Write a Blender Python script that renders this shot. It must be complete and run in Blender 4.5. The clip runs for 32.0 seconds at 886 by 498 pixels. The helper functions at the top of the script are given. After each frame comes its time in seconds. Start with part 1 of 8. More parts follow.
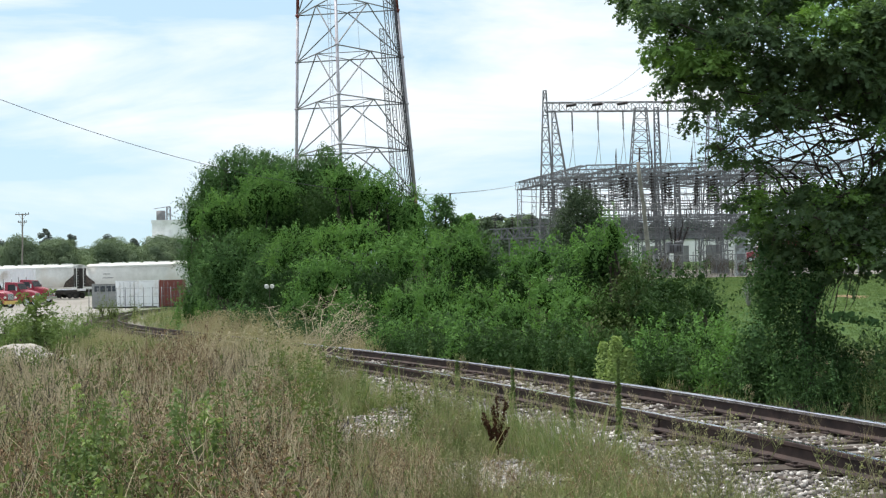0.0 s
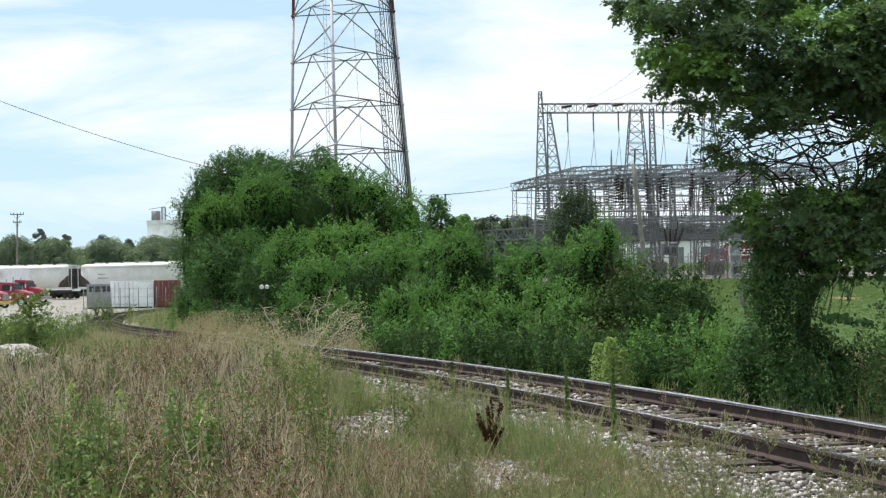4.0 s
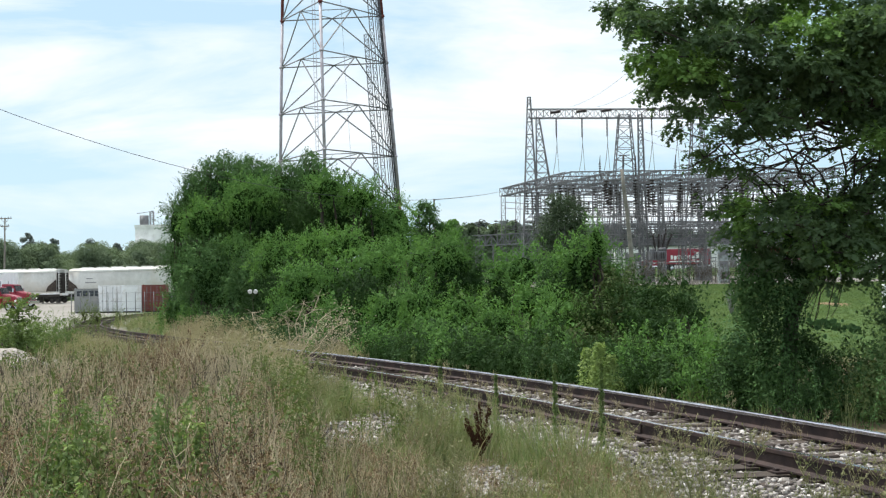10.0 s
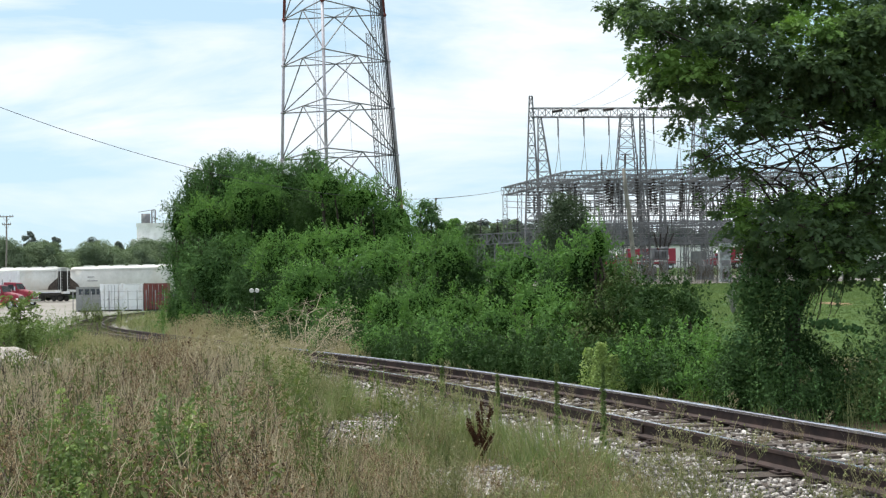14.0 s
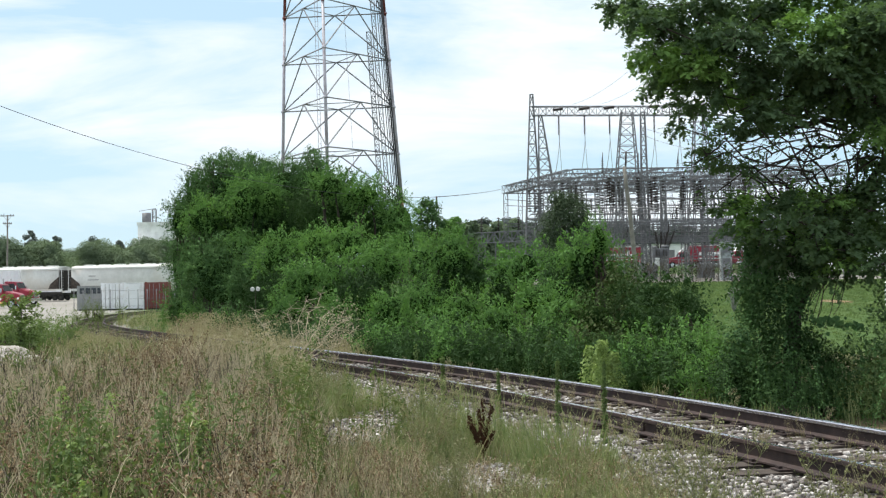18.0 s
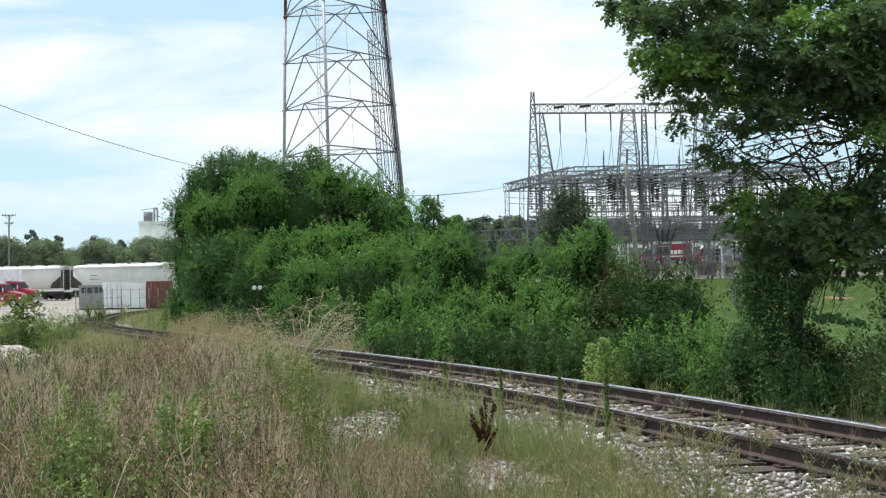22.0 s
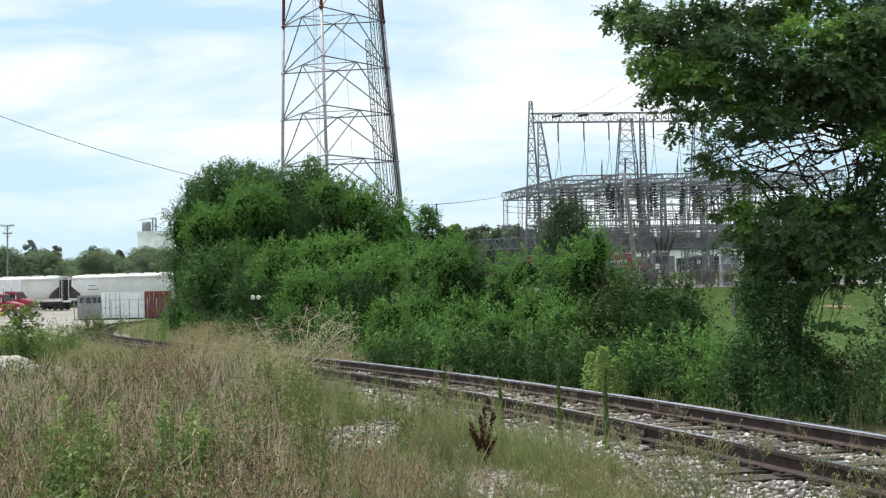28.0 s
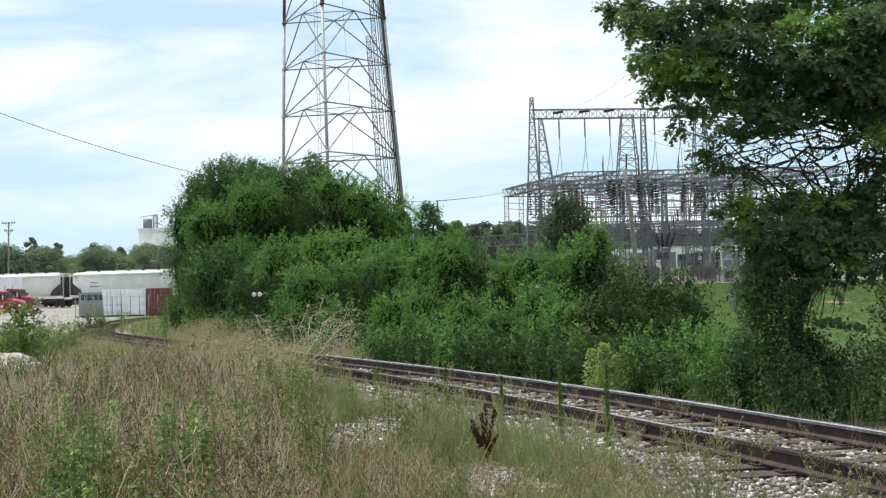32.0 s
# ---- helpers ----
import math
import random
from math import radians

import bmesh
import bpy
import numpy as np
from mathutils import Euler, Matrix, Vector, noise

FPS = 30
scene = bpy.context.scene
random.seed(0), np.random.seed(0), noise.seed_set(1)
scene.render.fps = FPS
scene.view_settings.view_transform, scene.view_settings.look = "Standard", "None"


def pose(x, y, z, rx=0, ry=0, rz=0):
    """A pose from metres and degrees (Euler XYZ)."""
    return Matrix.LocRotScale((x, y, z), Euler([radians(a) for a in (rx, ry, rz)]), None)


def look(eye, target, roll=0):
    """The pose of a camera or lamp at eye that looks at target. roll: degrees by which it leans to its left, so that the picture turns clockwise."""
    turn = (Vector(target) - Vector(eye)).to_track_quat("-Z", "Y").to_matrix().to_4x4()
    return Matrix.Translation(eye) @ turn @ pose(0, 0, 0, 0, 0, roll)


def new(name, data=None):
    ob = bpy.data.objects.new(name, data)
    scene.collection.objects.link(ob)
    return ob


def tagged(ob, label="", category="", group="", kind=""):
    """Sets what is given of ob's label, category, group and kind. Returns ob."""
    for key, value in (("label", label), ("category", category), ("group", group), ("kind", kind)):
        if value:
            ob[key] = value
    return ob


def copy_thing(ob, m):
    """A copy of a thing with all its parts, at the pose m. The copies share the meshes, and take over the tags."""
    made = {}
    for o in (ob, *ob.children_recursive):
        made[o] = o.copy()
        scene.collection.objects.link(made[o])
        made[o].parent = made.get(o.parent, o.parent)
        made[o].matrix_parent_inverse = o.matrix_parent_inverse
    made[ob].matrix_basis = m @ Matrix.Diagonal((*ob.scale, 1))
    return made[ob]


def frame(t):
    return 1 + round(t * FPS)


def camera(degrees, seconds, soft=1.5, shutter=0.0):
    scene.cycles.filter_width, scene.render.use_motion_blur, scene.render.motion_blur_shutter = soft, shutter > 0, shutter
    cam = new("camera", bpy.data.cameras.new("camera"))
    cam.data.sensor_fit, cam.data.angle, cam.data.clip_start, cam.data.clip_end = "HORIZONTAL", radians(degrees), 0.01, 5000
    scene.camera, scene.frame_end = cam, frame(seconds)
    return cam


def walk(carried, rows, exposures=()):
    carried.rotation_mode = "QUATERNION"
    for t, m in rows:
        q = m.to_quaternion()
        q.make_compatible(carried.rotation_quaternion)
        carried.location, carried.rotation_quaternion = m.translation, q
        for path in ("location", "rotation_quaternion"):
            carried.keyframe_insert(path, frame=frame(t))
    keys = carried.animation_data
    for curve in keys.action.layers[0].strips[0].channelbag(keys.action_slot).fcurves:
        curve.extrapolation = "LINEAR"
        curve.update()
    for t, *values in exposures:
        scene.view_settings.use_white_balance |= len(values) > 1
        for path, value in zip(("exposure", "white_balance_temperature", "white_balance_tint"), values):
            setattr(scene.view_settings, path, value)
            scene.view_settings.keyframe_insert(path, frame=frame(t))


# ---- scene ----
cam = camera(34.8, 32.0, soft=1.25)

# seconds, x, y, z, then degrees of turn to the left, tilt up and lean
PATH = [
    (0, 0.002, 0.002, 1.648, 0.612, 1.389, -1.230),
    (0.5, -0.006, 0.007, 1.644, 0.586, 1.394, -1.271),
    (1, 0.000, 0.003, 1.648, 0.552, 1.379, -1.225),
    (1.5, -0.001, 0.005, 1.650, 0.508, 1.408, -1.157),
    (2, -0.004, 0.000, 1.645, 0.476, 1.466, -1.070),
    (2.5, -0.001, 0.007, 1.649, 0.445, 1.459, -1.114),
    (3, 0.001, -0.002, 1.651, 0.442, 1.442, -1.222),
    (3.5, 0.002, -0.001, 1.645, 0.455, 1.430, -1.132),
    (5.5, 0.003, 0.001, 1.648, 0.324, 1.415, -1.108),
    (6, 0.003, 0.007, 1.649, 0.304, 1.396, -1.010),
    (6.5, 0.005, 0.006, 1.650, 0.286, 1.400, -0.901),
    (7, 0.003, 0.007, 1.647, 0.206, 1.414, -0.950),
    (7.5, 0.004, 0.000, 1.652, 0.119, 1.451, -1.134),
    (8, 0.003, 0.006, 1.647, 0.017, 1.486, -1.149),
    (8.5, 0.007, 0.002, 1.651, -0.018, 1.500, -1.152),
    (9, 0.007, 0.004, 1.650, -0.049, 1.509, -1.208),
    (9.5, 0.003, 0.007, 1.649, -0.055, 1.569, -1.074),
    (10, 0.002, -0.003, 1.646, -0.051, 1.621, -1.006),
    (10.5, 0.002, -0.004, 1.647, -0.068, 1.630, -1.102),
    (11, 0.005, 0.001, 1.653, -0.067, 1.650, -1.117),
    (11.5, 0.003, 0.002, 1.646, -0.058, 1.663, -1.118),
    (12, -0.000, 0.003, 1.654, -0.033, 1.660, -1.028),
    (12.5, -0.002, -0.004, 1.655, -0.019, 1.630, -0.881),
    (13, -0.000, -0.000, 1.650, -0.000, 1.604, -0.802),
    (13.5, -0.002, -0.002, 1.655, 0.001, 1.567, -0.844),
    (14, -0.002, -0.003, 1.657, 0.014, 1.572, -0.926),
    (14.5, -0.002, -0.001, 1.649, -0.019, 1.534, -0.939),
    (16.5, 0.004, -0.001, 1.652, -0.068, 1.485, -0.934),
    (17, 0.000, 0.002, 1.655, -0.069, 1.477, -1.012),
    (17.5, -0.000, -0.002, 1.652, 0.001, 1.536, -1.188),
    (18, 0.000, 0.005, 1.647, 0.050, 1.516, -1.009),
    (18.5, -0.004, -0.004, 1.645, 0.081, 1.465, -0.885),
    (19, -0.000, 0.001, 1.651, 0.129, 1.410, -0.984),
    (19.5, -0.005, 0.004, 1.652, 0.119, 1.405, -1.179),
    (20, -0.005, 0.006, 1.652, 0.093, 1.415, -1.339),
    (20.5, -0.003, -0.002, 1.652, 0.105, 1.466, -1.455),
    (21, -0.006, 0.006, 1.650, 0.094, 1.473, -1.307),
    (21.5, -0.002, 0.001, 1.647, 0.086, 1.481, -1.217),
    (22, -0.005, 0.001, 1.649, 0.111, 1.438, -1.206),
    (22.5, -0.002, -0.000, 1.652, 0.088, 1.357, -1.214),
    (23, 0.004, -0.003, 1.656, 0.083, 1.370, -1.272),
    (23.5, -0.006, -0.004, 1.652, 0.053, 1.417, -1.260),
    (24, -0.005, -0.017, 1.654, 0.048, 1.476, -1.290),
    (24.5, -0.002, -0.010, 1.649, 0.013, 1.500, -1.243),
    (25, -0.004, -0.001, 1.650, -0.046, 1.516, -1.096),
    (25.5, -0.006, -0.007, 1.650, -0.027, 1.509, -1.173),
    (27.5, -0.003, 0.003, 1.653, 0.016, 1.731, -1.303),
    (28, -0.007, 0.000, 1.645, 0.044, 1.815, -1.346),
    (28.5, -0.004, 0.008, 1.649, 0.047, 1.806, -1.366),
    (29, -0.007, 0.001, 1.652, 0.032, 1.814, -1.376),
    (29.5, -0.007, 0.006, 1.646, 0.031, 1.754, -1.407),
    (30, -0.012, -0.000, 1.653, 0.056, 1.729, -1.342),
    (30.5, -0.005, 0.005, 1.647, 0.108, 1.768, -1.192),
    (31, -0.005, 0.006, 1.649, 0.135, 1.743, -1.211),
    (31.5, -0.003, 0.005, 1.645, 0.128, 1.709, -1.310),
    (32, -0.005, 0.000, 1.651, 0.093, 1.672, -1.439),
]

walk(cam, [(t, pose(x, y, z, 90 + tilt, 0, turn) @ pose(0, 0, 0, 0, 0, lean)) for t, x, y, z, turn, tilt, lean in PATH], [(0, 0.03, 6400, 8), (32, 0.03, 6400, 8)])

# ---- sky and sun ----
world = bpy.data.worlds.new("sky")
scene.world = world
world.use_nodes = True
wn, wl = world.node_tree.nodes, world.node_tree.links
wn.clear()
w_out = wn.new("ShaderNodeOutputWorld")
w_bg = wn.new("ShaderNodeBackground")
w_sky = wn.new("ShaderNodeTexSky")
w_sky.sky_type, w_sky.sun_disc = "NISHITA", False
w_sky.sun_elevation, w_sky.sun_rotation = radians(65.3), radians(-53)
w_sky.air_density, w_sky.dust_density, w_sky.ozone_density = 1.0, 0.4, 2.0
w_scale = wn.new("ShaderNodeVectorMath")
w_scale.operation = "SCALE"
w_scale.inputs["Scale"].default_value = 0.15
w_tc = wn.new("ShaderNodeTexCoord")
w_map = wn.new("ShaderNodeMapping")
w_map.inputs["Scale"].default_value = (1.6, 1.6, 7.5)
w_map.inputs["Location"].default_value = (0.35, 0.2, 0.1)
w_noise = wn.new("ShaderNodeTexNoise")
w_noise.inputs["Scale"].default_value, w_noise.inputs["Detail"].default_value = 2.3, 9
w_noise.inputs["Roughness"].default_value, w_noise.inputs["Distortion"].default_value = 0.55, 0.4
w_ramp = wn.new("ShaderNodeValToRGB")
w_ramp.color_ramp.elements[0].position, w_ramp.color_ramp.elements[0].color = 0.43, (0.0, 0.0, 0.0, 1)
w_ramp.color_ramp.elements[1].position, w_ramp.color_ramp.elements[1].color = 0.63, (1, 1, 1, 1)
w_sep = wn.new("ShaderNodeSeparateXYZ")
w_rise = wn.new("ShaderNodeMath")
w_rise.operation = "MULTIPLY_ADD"
w_rise.inputs[1].default_value, w_rise.inputs[2].default_value = 0.55, -0.075
w_sum = wn.new("ShaderNodeMath")
w_veil = wn.new("ShaderNodeMix")
w_veil.data_type = "RGBA"
w_veil.inputs["Factor"].default_value = 0.8
w_veil.inputs["B"].default_value = (0.62, 0.83, 0.98, 1)
w_mix = wn.new("ShaderNodeMix")
w_mix.data_type = "RGBA"
w_mix.inputs["B"].default_value = (1.005, 1.05, 1.095, 1)
wl.new(w_tc.outputs["Generated"], w_map.inputs["Vector"])
wl.new(w_map.outputs["Vector"], w_noise.inputs["Vector"])
wl.new(w_tc.outputs["Generated"], w_sep.inputs["Vector"])
wl.new(w_sep.outputs["Z"], w_rise.inputs[0])
wl.new(w_noise.outputs["Fac"], w_sum.inputs[0])
wl.new(w_rise.outputs[0], w_sum.inputs[1])
wl.new(w_sum.outputs[0], w_ramp.inputs["Fac"])
wl.new(w_sky.outputs["Color"], w_scale.inputs[0])
wl.new(w_scale.outputs["Vector"], w_veil.inputs["A"])
wl.new(w_veil.outputs["Result"], w_mix.inputs["A"])
wl.new(w_ramp.outputs["Color"], w_mix.inputs["Factor"])
wl.new(w_mix.outputs["Result"], w_bg.inputs["Color"])
wl.new(w_bg.outputs["Background"], w_out.inputs["Surface"])

sun = new("sun", bpy.data.lights.new("sun", "SUN"))
sun.data.energy, sun.data.angle, sun.data.color = 5.0, radians(3), (1.0, 0.95, 0.87)
sun.matrix_world = look((-42, 32, 115), (0, 0, 0))


# ---- materials ----
def nodes_of(name, rough=0.8, metal=0.0, spec=0.3):
    m = bpy.data.materials.new(name)
    m.use_nodes = True
    b = m.node_tree.nodes["Principled BSDF"]
    b.inputs["Roughness"].default_value, b.inputs["Metallic"].default_value = rough, metal
    b.inputs["Specular IOR Level"].default_value = spec
    return m, m.node_tree.nodes, m.node_tree.links, b


def link_noise(n, l, scale, detail=4, space="Object", rough=0.6):
    tc, no = n.new("ShaderNodeTexCoord"), n.new("ShaderNodeTexNoise")
    no.inputs["Scale"].default_value, no.inputs["Detail"].default_value = scale, detail
    no.inputs["Roughness"].default_value = rough
    l.new(tc.outputs[space], no.inputs["Vector"])
    return no.outputs["Fac"]


def ramp(n, l, fac, stops):
    r = n.new("ShaderNodeValToRGB")
    els = r.color_ramp.elements
    while len(els) < len(stops):
        els.new(0.5)
    for e, (p, c) in zip(els, stops):
        e.position, e.color = p, (*c, 1)
    l.new(fac, r.inputs["Fac"])
    return r.outputs["Color"]


def mixed(n, l, fac, a, b, mode="MIX"):
    m = n.new("ShaderNodeMix")
    m.data_type, m.blend_type = "RGBA", mode
    for key, v in (("Factor", fac), ("A", a), ("B", b)):
        if isinstance(v, tuple):
            m.inputs[key].default_value = (*v, 1)
        elif isinstance(v, (int, float)):
            m.inputs[key].default_value = v
        else:
            l.new(v, m.inputs[key])
    return m.outputs["Result"]


def bump(n, l, b, fac, strength=0.4, dist=0.02):
    bp = n.new("ShaderNodeBump")
    bp.inputs["Strength"].default_value, bp.inputs["Distance"].default_value = strength, dist
    l.new(fac, bp.inputs["Height"])
    l.new(bp.outputs["Normal"], b.inputs["Normal"])


def surface(name, c1, c2, scale=3.0, rough=0.8, metal=0.0, fine=40.0, strength=0.3, dist=0.01, spec=0.3, stain=None):
    """Two tones at a broad scale, a fine grain over them and a little relief."""
    m, n, l, b = nodes_of(name, rough, metal, spec)
    col = ramp(n, l, link_noise(n, l, scale), [(0.35, c1), (0.65, c2)])
    grain = link_noise(n, l, fine, 3)
    col = mixed(n, l, 0.35, col, ramp(n, l, grain, [(0.3, (0.35, 0.35, 0.35)), (0.7, (0.65, 0.65, 0.65))]), "OVERLAY")
    if stain:
        s = ramp(n, l, link_noise(n, l, scale * 0.6, 8), [(0.52, (0, 0, 0)), (0.68, (1, 1, 1))])
        col = mixed(n, l, s, col, stain)
    l.new(col, b.inputs["Base Color"])
    bump(n, l, b, grain, strength, dist)
    return m


def leafy(name, tones, rough=0.65, through_share=0.18, broad=1.3, own=0.4):
    """Leaves: each its own tone, drifting over the plant, with light passing through."""
    m, n, l, b = nodes_of(name, rough, 0, 0.06)
    geo = n.new("ShaderNodeNewGeometry")
    info = n.new("ShaderNodeObjectInfo")
    k = len(tones) - 1
    # two thirds of the tone drift from spray to spray, one third from leaf to leaf
    big = link_noise(n, l, broad, 4, rough=0.7)
    spread = n.new("ShaderNodeMapRange")
    spread.inputs["From Min"].default_value, spread.inputs["From Max"].default_value = 0.34, 0.66
    l.new(big, spread.inputs["Value"])
    tone = n.new("ShaderNodeMix")
    tone.inputs["Factor"].default_value = own
    l.new(spread.outputs["Result"], tone.inputs["A"])
    l.new(geo.outputs["Random Per Island"], tone.inputs["B"])
    col = ramp(n, l, tone.outputs["Result"], [(i / k, c) for i, c in enumerate(tones)])
    col = mixed(n, l, 0.25, col, ramp(n, l, info.outputs["Random"], [(0, (0.4, 0.4, 0.4)), (1, (0.6, 0.6, 0.55))]), "OVERLAY")
    l.new(col, b.inputs["Base Color"])
    tr, mx = n.new("ShaderNodeBsdfTranslucent"), n.new("ShaderNodeMixShader")
    l.new(mixed(n, l, 1.0, col, (0.9, 0.97, 0.55), "MULTIPLY"), tr.inputs["Color"])  # light that has passed a leaf is yellower
    mx.inputs["Fac"].default_value = through_share
    l.new(b.outputs["BSDF"], mx.inputs[1])
    l.new(tr.outputs["BSDF"], mx.inputs[2])
    l.new(mx.outputs["Shader"], n["Material Output"].inputs["Surface"])
    return m


LEAF_VINE = leafy("vine_leaf", [(0.08, 0.161, 0.055), (0.107, 0.213, 0.067), (0.141, 0.272, 0.078), (0.198, 0.349, 0.094)], through_share=0.32, broad=0.6, own=0.4)
# The vine leaf again, darkened so its colour stands in for shade.
LEAF_VINE_SHADED = leafy("shaded_vine_leaf", [(0.026, 0.053, 0.022), (0.034, 0.071, 0.025), (0.046, 0.089, 0.031), (0.06, 0.114, 0.037)], through_share=0.22, broad=0.6, own=0.4)
# Dark tree leaf; on trunk vine and verge its darkness stands for shade.
LEAF_SHADE = leafy("dark_shade_leaf", [(0.05, 0.101, 0.044), (0.068, 0.136, 0.052), (0.092, 0.177, 0.059), (0.126, 0.23, 0.072)], through_share=0.1, broad=0.6, own=0.4)
LEAF_RED = leafy("red_brown_leaf", [(0.038, 0.07, 0.022), (0.05, 0.088, 0.026), (0.066, 0.085, 0.034), (0.11, 0.075, 0.052)], through_share=0.1, broad=0.9, own=0.35)
LEAF_OAK = leafy("oak_leaf", [(0.07, 0.112, 0.065), (0.087, 0.141, 0.075), (0.108, 0.173, 0.084), (0.135, 0.214, 0.096)], 0.65, 0.5, 0.9, 0.3)
# Paler copy of the oak leaf that paints sunlit patches.
LEAF_OAK_SUNLIT = leafy("sunlit_oak_leaf", [(0.094, 0.178, 0.052), (0.135, 0.243, 0.067), (0.188, 0.313, 0.084)], 0.6, 0.35, 1.2, 0.3)
# Haze is put into the next two leaf colours: paler, greyer with distance.
LEAF_FAR = leafy("hazed_far_leaf", [(0.138, 0.186, 0.126), (0.172, 0.228, 0.146), (0.213, 0.274, 0.168)], 0.7, 0.2, 0.12, 0.2)
LEAF_HAZE = leafy("hazed_distant_leaf", [(0.105, 0.128, 0.125), (0.125, 0.15, 0.145), (0.145, 0.17, 0.16)], 0.8, 0.2, 0.1, 0.2)
LEAF_OLIVE = leafy("olive_weed_leaf", [(0.095, 0.131, 0.05), (0.142, 0.184, 0.072), (0.21, 0.247, 0.11)], 0.6, 0.3, 1.0)
LEAF_WEED = leafy("weed_leaf", [(0.102, 0.157, 0.061), (0.144, 0.205, 0.081), (0.204, 0.27, 0.121)], 0.5, 0.35, 2.0)
LEAF_PALE = leafy("pale_weed_leaf", [(0.209, 0.296, 0.106), (0.283, 0.377, 0.148), (0.386, 0.469, 0.201)], 0.6, 0.35, 2.0)
DRY_STEM = leafy("dry_stem", [(0.111, 0.087, 0.06), (0.277, 0.225, 0.156), (0.545, 0.461, 0.322), (0.854, 0.766, 0.588)], 0.8, 0.18, 0.6, 0.8)
DRY_SEED = leafy("dry_seed", [(0.037, 0.023, 0.017), (0.105, 0.068, 0.046), (0.315, 0.222, 0.145), (0.525, 0.4, 0.265)], 0.9, 0.15, 0.6, 0.6)
STRAW = leafy("straw_grass", [(0.237, 0.199, 0.132), (0.323, 0.281, 0.193), (0.399, 0.359, 0.253), (0.19, 0.213, 0.105)], 0.7, 0.3, 0.5)
LEAF_CEDAR = leafy("grey_green_leaf", [(0.05, 0.075, 0.048), (0.066, 0.095, 0.058), (0.086, 0.118, 0.068)], 0.7, 0.15, 0.8)
GRASS = leafy("green_grass", [(0.113, 0.166, 0.069), (0.183, 0.238, 0.106), (0.27, 0.305, 0.157), (0.367, 0.342, 0.226)], 0.6, 0.35, 0.8)
BANK_GRASS = leafy("bank_grass", [(0.12, 0.152, 0.07), (0.202, 0.221, 0.111), (0.314, 0.304, 0.188), (0.249, 0.186, 0.147)], 0.65, 0.3, 0.9, 0.5)
DOCK = leafy("dock_seed", [(0.045, 0.024, 0.016), (0.07, 0.036, 0.022), (0.1, 0.055, 0.03)], 0.8, 0.1, 2)
PALE_TWIG = leafy("pale_twig", [(0.375, 0.312, 0.213), (0.5, 0.425, 0.3), (0.625, 0.55, 0.413)], 0.8, 0.05, 1)
# Near-black core colour that stands in for shade between the leaves.
HOLLOW_SHADE = surface("hollow_shade", (0.012, 0.03, 0.008), (0.028, 0.055, 0.014), 2.5, 0.95, fine=14, strength=0.9, dist=0.08, spec=0.0)
BARK = surface("bark", (0.032, 0.027, 0.022), (0.07, 0.058, 0.046), 4, 0.95, fine=60, strength=0.8, dist=0.03)
STONE = surface("ballast_stone", (0.12, 0.108, 0.1), (0.26, 0.245, 0.23), 6, 0.9, fine=60, strength=0.5)
m_, n_, l_, b_ = nodes_of("ballast_stone_pieces", 0.9)
g_ = n_.new("ShaderNodeNewGeometry")
c_ = ramp(n_, l_, g_.outputs["Random Per Island"], [(0, (0.075, 0.065, 0.06)), (0.3, (0.19, 0.172, 0.162)), (0.62, (0.36, 0.335, 0.318)), (1, (0.6, 0.575, 0.555))])
c_ = mixed(n_, l_, 0.4, c_, ramp(n_, l_, link_noise(n_, l_, 40), [(0.3, (0.3, 0.3, 0.3)), (0.7, (0.7, 0.7, 0.7))]), "OVERLAY")
l_.new(c_, b_.inputs["Base Color"])
STONES = m_
RAIL_SIDE = surface("rusty_rail", (0.03, 0.022, 0.022), (0.066, 0.044, 0.04), 5, 0.75, 0.2, fine=90, strength=0.4, dist=0.004)
RAIL_TOP = surface("polished_rail", (0.52, 0.51, 0.56), (0.72, 0.72, 0.78), 6, 0.22, 1.0, fine=30, strength=0.05, dist=0.002)
TIE = surface("weathered_tie", (0.034, 0.028, 0.024), (0.095, 0.077, 0.066), 3, 0.95, fine=35, strength=0.8, dist=0.02)
STEEL_GREY = surface("galvanised_steel", (0.15, 0.153, 0.165), (0.23, 0.233, 0.245), 2, 0.6, 0.3, fine=20, strength=0.1)
STEEL_WHITE = surface("white_painted_steel", (0.34, 0.33, 0.37), (0.46, 0.45, 0.5), 1.5, 0.55, 0.1, fine=20, strength=0.1, stain=(0.28, 0.24, 0.26))
STEEL_RED = surface("faded_red_steel", (0.16, 0.05, 0.05), (0.22, 0.07, 0.065), 1.5, 0.6, 0.1, fine=20, strength=0.1)
CABLE = surface("black_cable", (0.035, 0.035, 0.04), (0.06, 0.06, 0.07), 2, 0.5)
CERAMIC = surface("brown_insulator", (0.03, 0.024, 0.024), (0.05, 0.038, 0.036), 3, 0.4)
WOOD = surface("grey_pole_wood", (0.16, 0.15, 0.135), (0.25, 0.235, 0.21), 2, 0.95, fine=30, strength=0.5)
CAR_WHITE = surface("hopper_paint", (0.56, 0.57, 0.55), (0.68, 0.69, 0.67), 0.35, 0.6, 0, fine=3, strength=0.1, stain=(0.58, 0.55, 0.5))
CAR_DARK = surface("dark_undercarriage", (0.03, 0.028, 0.026), (0.06, 0.055, 0.05), 2, 0.85)
BOX_WHITE = surface("container_white", (0.72, 0.74, 0.77), (0.84, 0.86, 0.89), 0.8, 0.55, stain=(0.5, 0.46, 0.42))
BOX_GREY = surface("container_grey", (0.2, 0.21, 0.21), (0.28, 0.29, 0.29), 0.8, 0.6, stain=(0.33, 0.32, 0.3))
